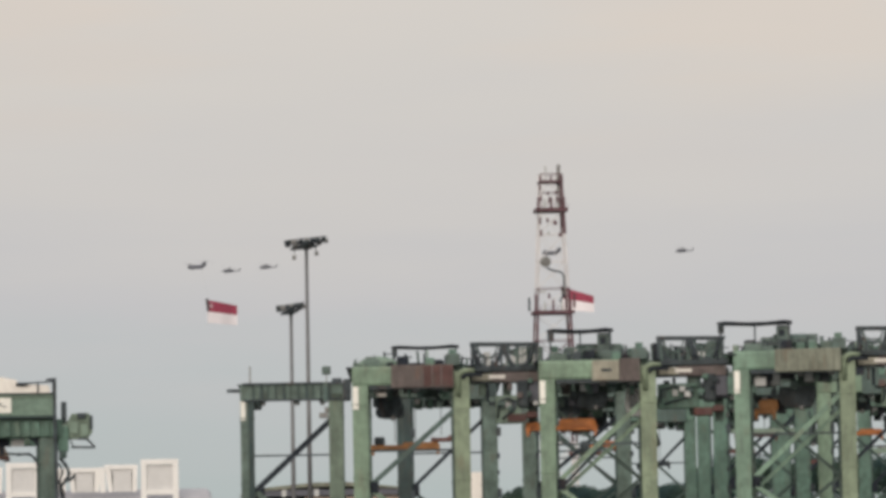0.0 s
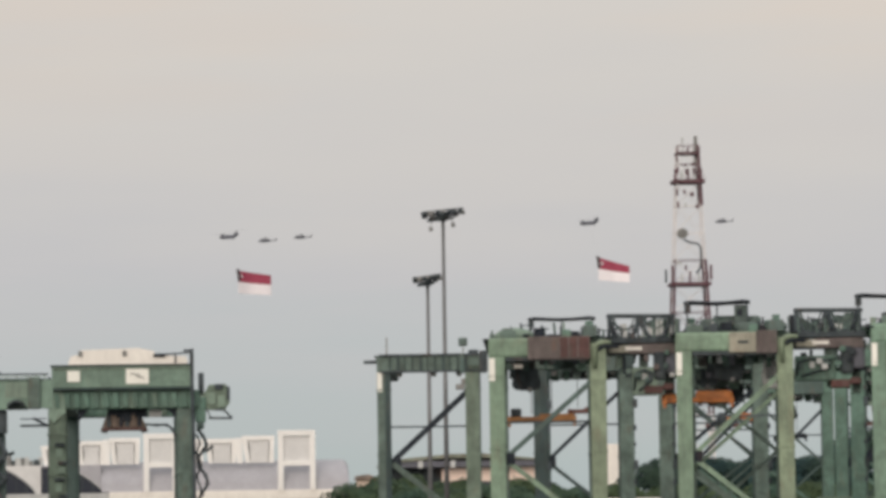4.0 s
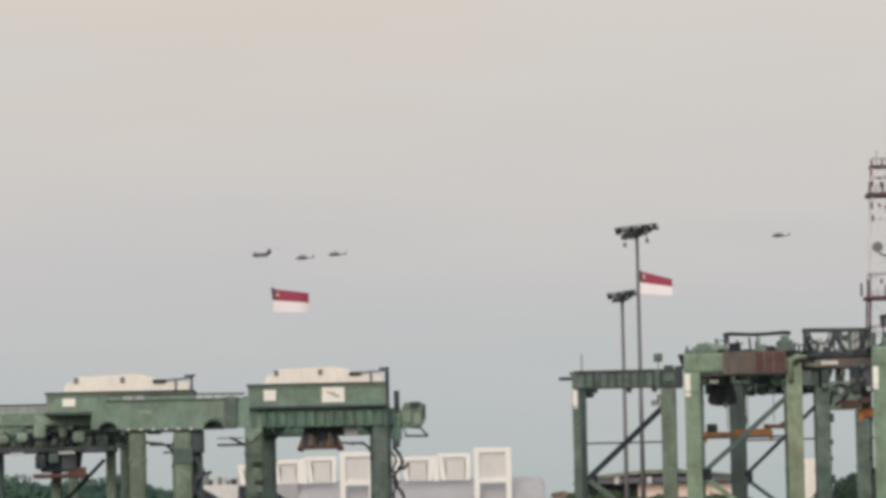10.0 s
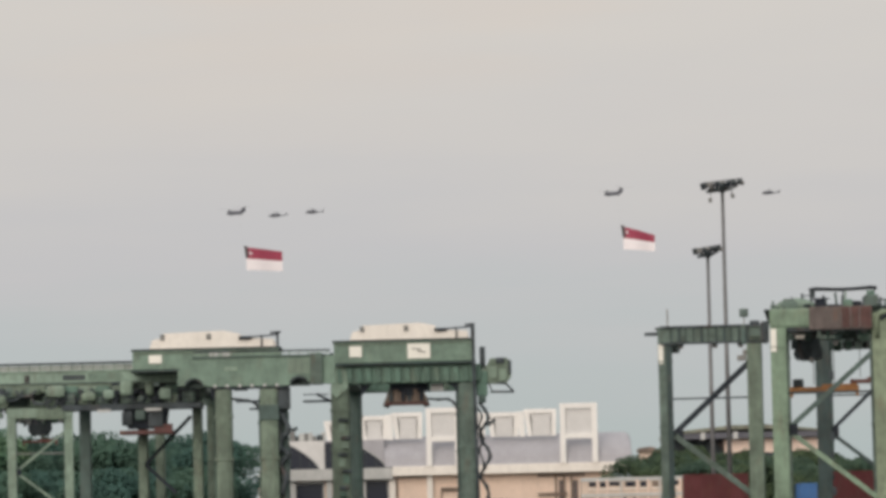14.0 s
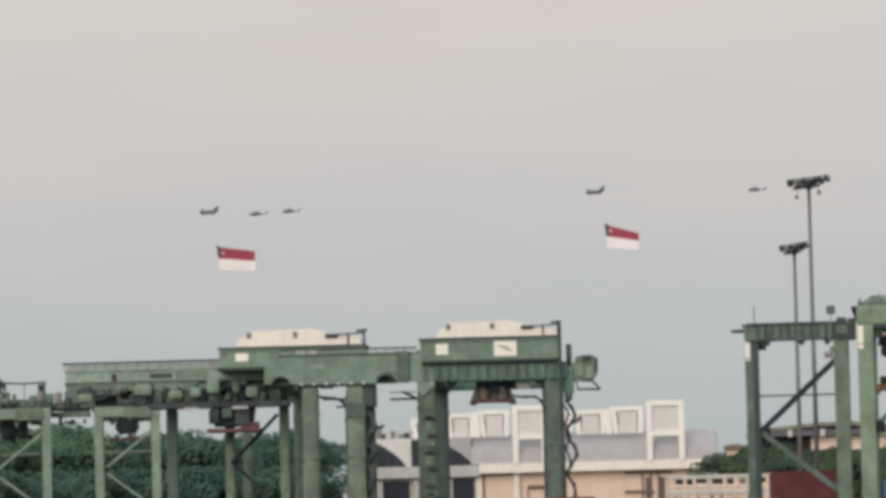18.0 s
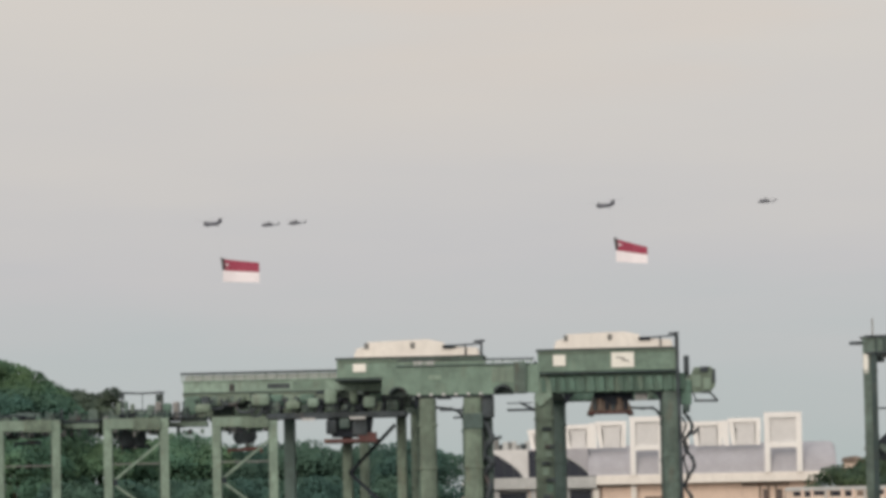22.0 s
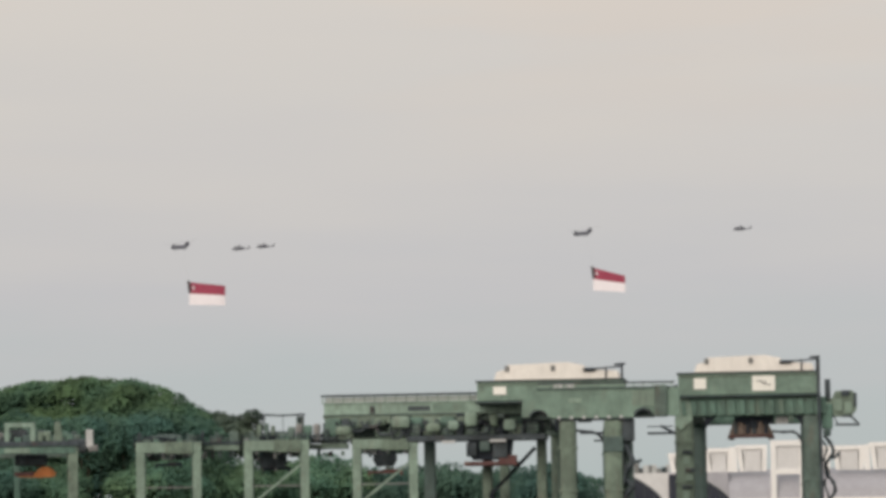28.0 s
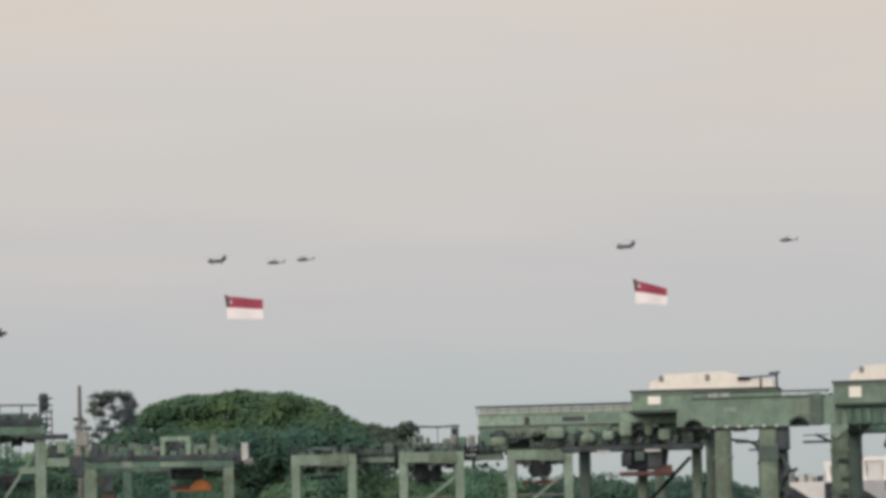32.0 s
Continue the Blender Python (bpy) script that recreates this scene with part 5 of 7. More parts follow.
for yy, far in ((-0.7, 1.0), (20, 1.075)):
    big_leg(g, -16.72 * far, -15.5 * far, yy, yy + 1.3, 16.85, GREEN_ROW if far > 1 else GREEN_MID, True)
    big_leg(g, -13.5 * far, -12.15 * far, yy, yy + 1.4, 16.85, GREEN_ROW if far > 1 else GREEN_MID, True)
    sill_and_wheels(g, -15.8, -12.7, yy)
    boxes("tie_bar", DARK, g, (-15.2, -13.5, yy + 0.3, yy + 0.5, 15.72, 15.86))
boxes("leg_head", MACHINE, g, (-13.4, -11.3, -0.5, 0.7, 15.15, 16.8), bevel=0.12)
big_leg(g, -12.2, -11.45, 0.4, 1.5, 15.3, GREEN_SEA, False)
boxes("leg_collar", GREEN_SEA, g, (-13.55, -12.1, -0.8, 0.75, 14.4, 15.5), bevel=0.06)
boxes("leg_head", DARK, g, (-17.0, -16.5, -0.4, 0.4, 16.0, 16.8), bevel=0.08)
cable(g, ((-15.5, 0.2, 16.0), (-14.4, 0.2, 15.85), (-13.8, 0.2, 15.6), (-13.5, 0.2, 15.0)), 0.1, "dark curved conduit")
for z in (18.0,):
    boxes("girder", GREEN_OLD_SHADE, g, (-16.3, -15.3, 1, 20, 17.2, 18.4), (-13.2, -12.2, 1, 20, 17.2, 18.4))
cable(g, ((-12.2, 0, 15.2), (-11.9, -0.1, 14.7), (-11.45, -0.2, 13.7), (-11.9, -0.1, 13.2), (-12.2, 0, 12.6), (-11.5, -0.1, 11.9), (-12.1, 0, 11.2), (-11.7, -0.1, 10.2), (-12.1, 0, 9.0)), 0.19)
cable(g, ((-11.5, -0.2, 13.7), (-11.1, -0.2, 13.65), (-10.8, -0.2, 13.8)), 0.12)
cable(g, ((-12.1, -0.2, 14.9), (-12.2, -0.3, 14.0), (-12.0, -0.3, 13.1), (-12.2, -0.3, 12.0)), 0.14)


# ---- light masts ----
def light_mast(x, y, top, wide, label):
    g = thing("light_mast", label, "light mast", (x, y, 0), "yard light masts")
    bm = bmesh.new()
    tube(bm, (0, 0, 0), (0, 0, top - 1.4), 0.29, 0.16, n=16)
    part("pole", bm, MAST_STEEL, g, smooth=True)
    boxes("base_plate", MAST_STEEL, g, (-0.7, 0.7, -0.7, 0.7, 0, 0.08))
    h = wide / 2
    bm = bmesh.new()
    tube(bm, (0, 0, top - 1.5), (0, 0, top - 0.6), 0.3, 0.45, n=12)
    box(bm, -h * 0.6, h * 0.55, -0.35, 0.35, top - 1.25, top - 1.05, bevel=0.05)
    part("head_frame", bm, MACHINE, g, "dark lamp carriage")
    bm = bmesh.new()
    prism(bm, [(-h * 0.8, top - 1.5), (-h * 0.75, top - 1.22), (-0.2, top - 1.0), (h * 0.45, top - 0.95), (h * 0.3, top - 1.35)], -0.8, 0.8)
    part("lower_tray", bm, MACHINE, g, "dark slanted lamp tray")
    bars("top_rail", MACHINE, g, 0.12, ((-h * 0.95, -h * 0.5, top - 0.62), (h * 1.0, -h * 0.5, top - 0.25)))
    for k in range(7):
        x = h * (-0.85 + 0.28 * k)
        boxes("top_lamp", GALV if k % 2 else MACHINE, g, (x - 0.2, x + 0.2, -h * 0.5 - 0.2, -h * 0.5 + 0.2, top - 0.8 + 0.09 * x, top - 0.42 + 0.09 * x), bevel=0.07)
    bm = bmesh.new()
    k = 20
    ring = [(h * math.cos(2 * math.pi * i / k), h * 0.9 * math.sin(2 * math.pi * i / k), top - 0.75 + 0.07 * h * math.cos(2 * math.pi * i / k)) for i in range(k + 1)]
    sweep(bm, ring, 0.07)
    for i in range(0, k, 5):
        tube(bm, (0, 0, top - 0.8), ring[i], 0.07, n=6)
    part("ring", bm, DARK, g)
    for i in range(10):
        a = 2 * math.pi * i / 10 + 0.2
        cx, cy = h * math.cos(a), h * 0.9 * math.sin(a)
        drop = (0.0, 0.12, -0.12)[i % 3]
        bm = bmesh.new()
        box(bm, cx - 0.26, cx + 0.26, cy - 0.2, cy + 0.2, top - 0.92 - drop + 0.07 * cx, top - 0.55 - drop + 0.07 * cx, bevel=0.06)
        part("floodlight", bm, MACHINE if i % 3 else GALV, g)
    for s in (-0.62, 0.5) if wide > 3 else ():
        boxes("hanging_lamp", GALV, g, (s * h - 0.18, s * h + 0.18, -0.4, 0, top - (2.5 if s < 0 else 2.1), top - (2.05 if s < 0 else 1.7)), label="grey hanging lamp", bevel=0.04)
        bars("lamp_arm", DARK, g, 0.08, ((s * h, -0.2, top - 1.8), (s * h * 0.8, -0.2, top - 1.2)))
    return g


light_mast(28.05, 420, 40.4, 4.0, "tall grey steel mast with dark floodlight ring")
light_mast(27.67, 440, 35.1, 2.7, "lower grey steel mast with dark floodlight ring")
light_mast(-99.25, 430, 33.4, 4.0, "tall grey steel mast beside the far cranes")

# slim pole among the far cranes
g = thing("lightning_pole", "slim grey steel pole behind the cranes", "pole", (-125.9, 606, 0))
bm = bmesh.new()
tube(bm, (0, 0, 0), (0, 0, 30.5), 0.38, 0.34, n=10)
tube(bm, (0, 0, 30.5), (0, 0, 35.3), 0.34, 0.26, n=8)
part("shaft", bm, GALV, g)
boxes("collar", DARK, g, (-0.9, 0.5, -0.3, 0.3, 30.2, 30.6))
boxes("pole_box", GALV, g, (-0.5, 1.3, -0.4, 0.4, 26.4, 28.6), (-0.9, 0.2, -0.4, 0.4, 24.5, 26.2), label="grey box on the pole", bevel=0.15)


# ---- the red and white lattice tower ----
def lattice_tower(x, y):
    g = thing("telecom_tower", "red and white steel lattice telecom tower with antennas", "lattice tower", (x, y, 0))
    TOPZ, Z0 = 100.5, 0.0

    def corner(i, z):
        s = (TOPZ - z) / TOPZ
        left, right = -2.5 - 4.5 * s, 2.3 + 4.6 * min(s, 0.5)
        back = 4.5 + 5 * s
        return Vector(((left, -back / 2, z), (right, -back / 2, z), (right, back / 2, z), (left, back / 2, z))[i])

    z = Z0
    levels = [0, 12, 24, 36, 47, 54, 60.5, 67, 73, 79.5, 86, 91.5, 96, 100.5]
    for a, b in zip(levels, levels[1:]):
        m = TOWER_RED if (a >= 86 or 47 <= a < 73 or 36 <= a < 47 or 12 <= a < 24) else TOWER_WHITE
        for i in range(4):
            j = (i + 1) % 4
            bars("tower_leg", m if i in (1, 2) or a < 73 else TOWER_WHITE, g, 0.5 if i in (1, 2) and (a >= 86 or a < 73) else 0.42 if a < 67 else 0.2, (corner(i, a), corner(i, b)))
            bars("lattice_bar", m if a < 60 else TOWER_WHITE, g, 0.13 if a < 60 else 0.09, (corner(i, a), corner(j, b)), (corner(j, a), corner(i, b)))
            bars("ring_bar", m, g, 0.16, (corner(i, b), corner(j, b)))
    for z, o, t in ((67.2, 0.9, 0.75), (91.8, 1.0, 0.85), (98.6, 0.3, 0.5)):
        c = [corner(i, z) for i in range(4)]
        p = boxes("platform", TOWER_RED, g, (c[0].x - o, c[1].x + o, c[0].y - o, c[2].y + o, z - t / 2, z + t / 2), label="dark red service platform")
        railing(p, (c[0].x - o, c[0].y - o, z), (c[1].x + o, c[0].y - o, z), 1.4, 1.4, TOWER_RED)
        for k in range(5):
            ax = c[0].x - o * 0.6 + k * (c[1].x - c[0].x + o) / 4.2
            boxes("panel_antenna", GREY if k % 2 else TOWER_RED, p, (ax - 0.22, ax + 0.22, c[0].y - o - 0.3, c[0].y - o, z + 0.3, z + (1.2 if z > 98 else 2.9) - 0.4 * (k % 2)), label="upright panel antenna")
    for dx, z, w, h, m in ((-3.2, 88.2, 0.5, 1.6, TOWER_RED), (-3.0, 85.3, 0.5, 1.5, TOWER_RED), (-1.4, 88.6, 0.5, 1.0, TOWER_RED), (0.4, 88.0, 0.9, 1.0, TOWER_RED), (1.6, 85.2, 0.9, 0.8, TOWER_RED),
                           (-1.2, 85.6, 0.5, 0.9, GREY), (-3.1, 96.2, 0.4, 1.6, TOWER_RED), (-1.2, 95.2, 0.6, 0.6, TOWER_RED), (0.7, 95.4, 0.8, 0.6, TOWER_RED), (-1.7, 100.6, 0.4, 1.6, GREY),
                           (-3.0, 93.6, 0.6, 1.4, TOWER_RED), (-0.9, 93.4, 0.5, 1.2, TOWER_RED), (0.9, 93.4, 0.5, 1.5, TOWER_RED), (-6.2, 67.4, 0.5, 3.2, MACHINE), (-4.6, 69.0, 0.6, 2.4, TOWER_RED),
                           (-3.0, 71.8, 1.6, 0.5, GREY), (4.6, 68.2, 0.6, 3.4, TOWER_RED), (-1.4, 70.4, 0.5, 1.2, TOWER_RED)):
        boxes("panel_antenna", m, g, (dx - w / 2, dx + w / 2, -4.6, -4.2, z, z + h), label="small panel antenna", bevel=0.05)
    bm = bmesh.new()
    tube(bm, (-2.0, -4.2, 79.2), (-2.0, -3.2, 79.2), 1.25, n=20)
    tube(bm, (-2.0, -4.6, 79.2), (-2.0, -4.2, 79.2), 0.45, n=12)
    part("dish_antenna", bm, GALV, g, "round grey dish antenna", smooth=False)
    bm = bmesh.new()
    sweep(bm, [(-1.8, -4.4, 77.7), (-0.3, -4.4, 77.0), (1.5, -4.4, 76.7), (2.2, -4.4, 75.8), (2.3, -4.4, 73.4), (2.1, -4.4, 71.2), (1.2, -4.4, 69.6)], 0.24)
    part("feed_line", bm, MACHINE, g, "dark bent feed line", smooth=True)
    bars("top_mast", GALV, g, 0.8, ((1.9, 0, 96), (2.0, 0, 102.8)))
    return g


lattice_tower(125.7, 1000)


# ---- the long hall with its white frames ----
hall = thing("hall_building", "cream hall with grey vaulted roof and white steel frames", "building", (0, 800, 0))
boxes("wall", WALL_BEIGE, hall, (-36, 31.0, 2.0, 40, 0, 15.5), bevel=0.05)
bm = bmesh.new()
box(bm, -10.5, 33.5, -0.3, 40, 15.3, 17.05, bevel=0.06)
part("roof_slab", bm, WHITE, hall, "white roof slab edge")
boxes("roof_slab", GREY, hall, (-36, -10.5, -0.1, 40, 14.75, 16.9), label="grey roof slab edge", bevel=0.06)
bm = bmesh.new()
outline = [(0.0, 17.05)] + [(0.2 + 9 - 9 * math.cos(a), 17.05 + 5.8 * math.sin(a)) for a in [math.pi / 2 * i / 12 for i in range(1, 13)]] + [(30, 22.85), (30, 17.05)]
rows = []
n_end = 7
for k in range(n_end + 1):
    a = math.pi / 2 * k / n_end
    rows.append((33.7 + 1.2 * math.sin(a), 1 - 0.1 * (1 - math.cos(a)) * 2))
rows = [(-12.0, 1.0)] + rows
rings = []
for x, s in rows:
    rings.append([bm.verts.new((x, yy, 17.05 + (zz - 17.05) * s)) for yy, zz in outline])
for a, b in zip(rings, rings[1:]):
    for i in range(len(a)):
        j = (i + 1) % len(a)
        bm.faces.new((a[i], a[j], b[j], b[i]))
bm.faces.new(rings[0]), bm.faces.new(rings[-1][::-1])
part("vault_roof", bm, ROOF_GREY, hall, "long grey sheet-metal vault", smooth=False)
for k in range(23):
    x = -11.5 + k * 2.0
    bm = bmesh.new()
    for p, q in zip(outline[:13], outline[1:13]):
        bar(bm, (x, p[0] - 0.02, p[1]), (x, q[0] - 0.02, q[1] + 0.02), 0.06)
    part("roof_seam", bm, ROOF_GREY, hall)
# saw-tooth bays: quarter-round glazing that drops away on one side, pale sheet roof behind
for x0 in (-35.2, -23.35):
    bay = boxes("bay_roof", MEMBRANE if x0 < -30 else ROOF_GREY, hall, (x0 + 0.02, x0 + (11.83 if x0 < -30 else 11.3), 1.6, 30, 16.9, 22.3), label="pale sheet wall of the saw-tooth bay", bevel=0.05)
    run = 7.0 if x0 < -30 else 7.9
    edge = [(x0 + 3.8 + run * i / 14, 16.95 + 5.0 * (1 - (i / 14) ** 1.35) ** 0.78) for i in range(15)]
    bm = bmesh.new()
    prism(bm, [(x0, 16.95), (x0, 21.95)] + edge, 1.2, 1.55)
    w = part("bay_window", bm, WINDOW_DARK, hall, "dark quarter-round glazing")
    bm = bmesh.new()
    for p, q in zip(edge, edge[1:]):
        bar(bm, (p[0], 1.2, p[1] + 0.1), (q[0], 1.2, q[1] + 0.1), 0.2)
    part("frame", bm, GREY, w)
    for i in range(1, 6):
        x = x0 + i * (run + 3.8) / 6
        z = 21.9 if x < x0 + 3.8 else 16.95 + 5.0 * max(0.02, 1 - ((x - x0 - 3.8) / run) ** 1.35) ** 0.78
        bars("mullion", MACHINE, w, 0.12, ((x, 1.15, 16.95), (x, 1.15, z)))
# cooling units on the bay roof
rnd = random.Random(14)
for k in range(9):
    x, w, h = -30.8 + k * 0.86, rnd.uniform(0.7, 1.2), rnd.uniform(0.7, 1.9)
    boxes("cooling_unit", (GREY, GALV, MACHINE, GREY, GALV)[k % 5], hall, (x, x + w, 2.0 + 0.3 * (k % 3), 3.2, 22.25, 22.3 + h), label="grey rooftop cooling unit", bevel=0.15)


def white_frame(x0, x1, z0, z1, y, bars_at=(), thick=1.05, infill=True):
    f = boxes("frame", FRAME_WHITE, hall, (x0, x0 + thick, y, y + 0.9, z0, z1), (x1 - thick, x1, y, y + 0.9, z0, z1), (x0 + thick, x1 - thick, y, y + 0.9, z1 - thick * 0.95, z1),
              *[(x0 + thick, x1 - thick, y, y + 0.9, z - 0.45, z + 0.45) for z in bars_at], label="white boxed steel frame", bevel=0.04)
    if infill:
        bm = bmesh.new()
        a, b = x0 + thick, x1 - thick
        box(bm, a, b, y + 0.45, y + 0.6, (bars_at[-1] + 0.45 if bars_at else z0), z1 - thick)
        part("infill", bm, MEMBRANE, f, "pale translucent infill sheet")
    return f


white_frame(21.4, 28.5, 17.0, 28.3, -0.6, (22.05,))
white_frame(-4.0, 2.5, 17.0, 28.0, -0.6, (22.05,))
for x0, x1, z1 in ((14.6, 20.9, 27.4), (7.6, 13.7, 26.9), (-10.6, -4.6, 27.3), (-16.8, -11.2, 26.8), (-23.5, -17.6, 26.0), (2.9, 7.4, 26.9)):
    bm = bmesh.new()
    prism(bm, [(x0, z1), (x0 + 1.0, z1 - 0.15), (x0 + 1.5, 22.3), (x0 + 0.7, 22.3)], 2.4, 3.3)
    prism(bm, [(x1 - 0.9, z1 - 0.15), (x1, z1), (x1 - 0.2, 22.3), (x1 - 1.1, 22.3)], 2.4, 3.3)
    prism(bm, [(x0 + 0.3, z1 + 0.02), (x1 - 0.3, z1 + 0.02), (x1 - 0.5, z1 - 0.75), (x0 + 0.6, z1 - 0.8)], 2.35, 3.25)
    f = part("frame", bm, FRAME_WHITE, hall, "white splayed steel frame")
    bm = bmesh.new()
    prism(bm, [(x0 + 0.9, z1 - 0.4), ((x0 + x1) / 2, z1 - 0.9), (x1 - 0.8, z1 - 0.4), (x1 - 1.3, z1 - 1.9), (x1 - 1.2, 22.3), (x0 + 1.5, 22.3), (x0 + 1.7, z1 - 2.1)], 2.7, 2.85)
    part("infill", bm, MEMBRANE, f, "pale draped infill sheet")
    boxes("sheet", MEMBRANE, hall, (x0 + 0.8, x1 - 0.8, 3.6, 3.75, 22.3, z1 - 0.7), label="pale fabric sheet")
for x in (14.1, -11.0):
    bm = bmesh.new()
    prism(bm, [(x - 0.75, 27.0), (x + 0.55, 27.0), (x + 0.75, 22.2), (x - 0.35, 22.2)], 1.9, 2.4)
    part("pylon", bm, FRAME_WHITE, hall, "white splayed pylon")
# openings below the slab
for x0, x1, z0, z1 in ((-28.9, -23.8, 8, 14.2), (-15.6, -11.5, 8, 14.45), (-9.6, -4.0, 6, 14.9), (-1.2, 3.0, 6, 12.6), (-34, -30.4, 8, 14)):
    w = boxes("window", WINDOW_DARK if x0 < -10 else WALL_BEIGE, hall, (x0, x1, 1.85, 1.97, z0, z1), label="recessed opening")
    boxes("frame", BROWN if x0 > -10 else GREY, w, (x0 - 0.25, x1 + 0.25, 1.6, 1.98, z1, z1 + 0.3), (x0 - 0.25, x0, 1.6, 1.98, z0, z1), (x1, x1 + 0.25, 1.6, 1.98, z0, z1))
for x in (-29.5, -22.6, -16.3, -10.6, -3.5):
    boxes("column", WHITE if x > -12 else GREY, hall, (x - 0.55, x + 0.55, 1.0, 2.0, 0, 14.75 if x < -10.5 else 15.3), label="painted column", bevel=0.04)
boxes("awning", BROWN, hall, (-1.4, 3.4, 0.9, 2.0, 12.4, 12.8), label="brown awning")
for z, x0, x1 in ((14.8, 17.0, 26.0), (11.2, 17.0, 22.5)):
    boxes("balcony_rail", BROWN, hall, (x0, x1, 1.5, 1.9, z - 0.25, z + 0.25))
for x in (20.4, 22.0, 23.4):
    boxes("window_post", BROWN, hall, (x - 0.16, x + 0.16, 1.6, 1.95, 8.0, 14.6))
boxes("window", MAUVE, hall, (21.0, 22.0, 1.8, 1.97, 9, 13.8))
boxes("window", MAUVE, hall, (23.6, 24.6, 1.8, 1.97, 9, 13.8))

annex = thing("annex_building", "low grey-beige annex with a row of small windows", "building", (0, 740, 0))
boxes("wall", WALL_GREY, annex, (23.4, 42, 0, 12, 0, 13.3), bevel=0.05)
boxes("parapet", GREY, annex, (23.2, 42.2, -0.2, 0.2, 12.9, 13.5), (23.2, 42.2, -0.25, 0.1, 10.2, 10.7))
r0 = random.Random(44)
x = 24.6
while x < 40.8:
    w = r0.uniform(0.7, 2.2)
    win = boxes("window", r0.choice((WINDOW_DARK, BROWN, WINDOW_DARK)), annex, (x, x + w, -0.08, 0.05, 11.75 + r0.uniform(0, 0.3), 12.75))
    boxes("sill", WHITE, win, (x - 0.1, x + w + 0.1, -0.3, 0.0, 11.4, 11.6))
    boxes("pilaster", r0.choice((WALL_PINK, GREY)), annex, (x + w + 0.1, x + w + 0.35, -0.22, 0.05, 0, 13.2))
    x += w + r0.uniform(0.5, 1.3)
x = 24.2
while x < 41.0:
    w = r0.uniform(0.35, 0.8)
    boxes("doorway", r0.choice((BROWN, MACHINE, WINDOW_DARK, GREEN_SEA)), annex, (x, x + w, -0.1, 0.05, 6.0, r0.uniform(8.6, 10.0)))
    x += w + r0.uniform(0.3, 0.9)
boxes("end_pilaster", WHITE, annex, (41.0, 42.1, -0.4, 0.2, 0, 13.6), label="white end pilaster")
boxes("base_wall", BROWN, annex, (27.0, 41.0, -1.2, -0.2, 0, 7.6), label="rusty brown base wall")

back = thing("warehouse_building", "long low building with grey roof edge and cream wall", "building", (0, 830, 0))
boxes("wall", WALL_PINK, back, (54.5, 73, 0, 30, 0, 21.4), bevel=0.05)
# the dark under the roof is wall colour here, painted as shade
boxes("porch_wall", MACHINE, back, (44, 54.4, 3, 30, 0, 21.2), label="porch wall with its shade put into a dark colour")
bm = bmesh.new()
prism(bm, [(43.0, 21.9), (46.5, 22.5), (55, 23.2), (63, 23.2), (73.5, 22.6), (73.5, 22.9), (63, 24.0), (56, 24.0), (47, 23.2), (43.2, 22.4)], -2.5, 30)
part("roof", bm, PANEL_GREY, back, "grey-brown sheet roof edge")
boxes("fascia", EAVES_GREY, back, (43.4, 73.4, -2.2, 30, 21.45, 22.6), label="dark eaves strip")
for x in (49.7, 56.1):
    boxes("eaves_pier", GREY, back, (x, x + 0.9, -2.35, -2.2, 21.3, 22.7), label="pale eaves pier")
boxes("wall_base", MACHINE, back, (54.4, 73.1, -0.15, 0.0, 0, 18.6), label="dark lower wall")
for k in range(4):
    x = 64.6 + k * 2.3
    boxes("window", GALV, back, (x, x + 1.5, -0.25, -0.14, 13.2, 16.4 - 0.5 * (k % 2)))
slab = thing("office_building", "narrow white building with a dark base", "building", (87.5, 830, 0))
boxes("wall", WHITE, slab, (-0.9, 2.1, 0, 12, 0, 25.6), bevel=0.05)
boxes("base_band", MACHINE, slab, (-1.0, 2.2, -0.1, 12, 16.6, 17.4))
low_wing = thing("office_wing", "low building with cream bands and dark window strips", "building", (82.6, 742, 0))
boxes("wall", MACHINE, low_wing, (-5.5, 5.5, 0, 10, 0, 13.9), bevel=0.05)
for z in (13.9, 12.2, 10.8):
    boxes("floor_band", WHITE, low_wing, (-5.7, 5.7, -0.3, 10, z - 0.5, z + 0.1), label="cream floor band")


shed = thing("shed_building", "small shed with a rusty brown roof behind the trees", "building", (37.2, 790, 0))
boxes("wall", WALL_GREY, shed, (-1.2, 2.2, 0, 6, 0, 18.9), bevel=0.05)
bm = bmesh.new()
prism(bm, [(-1.6, 18.6), (2.6, 18.3), (2.5, 19.0), (0.8, 19.6), (-1.4, 19.3)], -0.5, 6.5)
part("roof", bm, BROWN, shed, "rusty brown sheet roof")


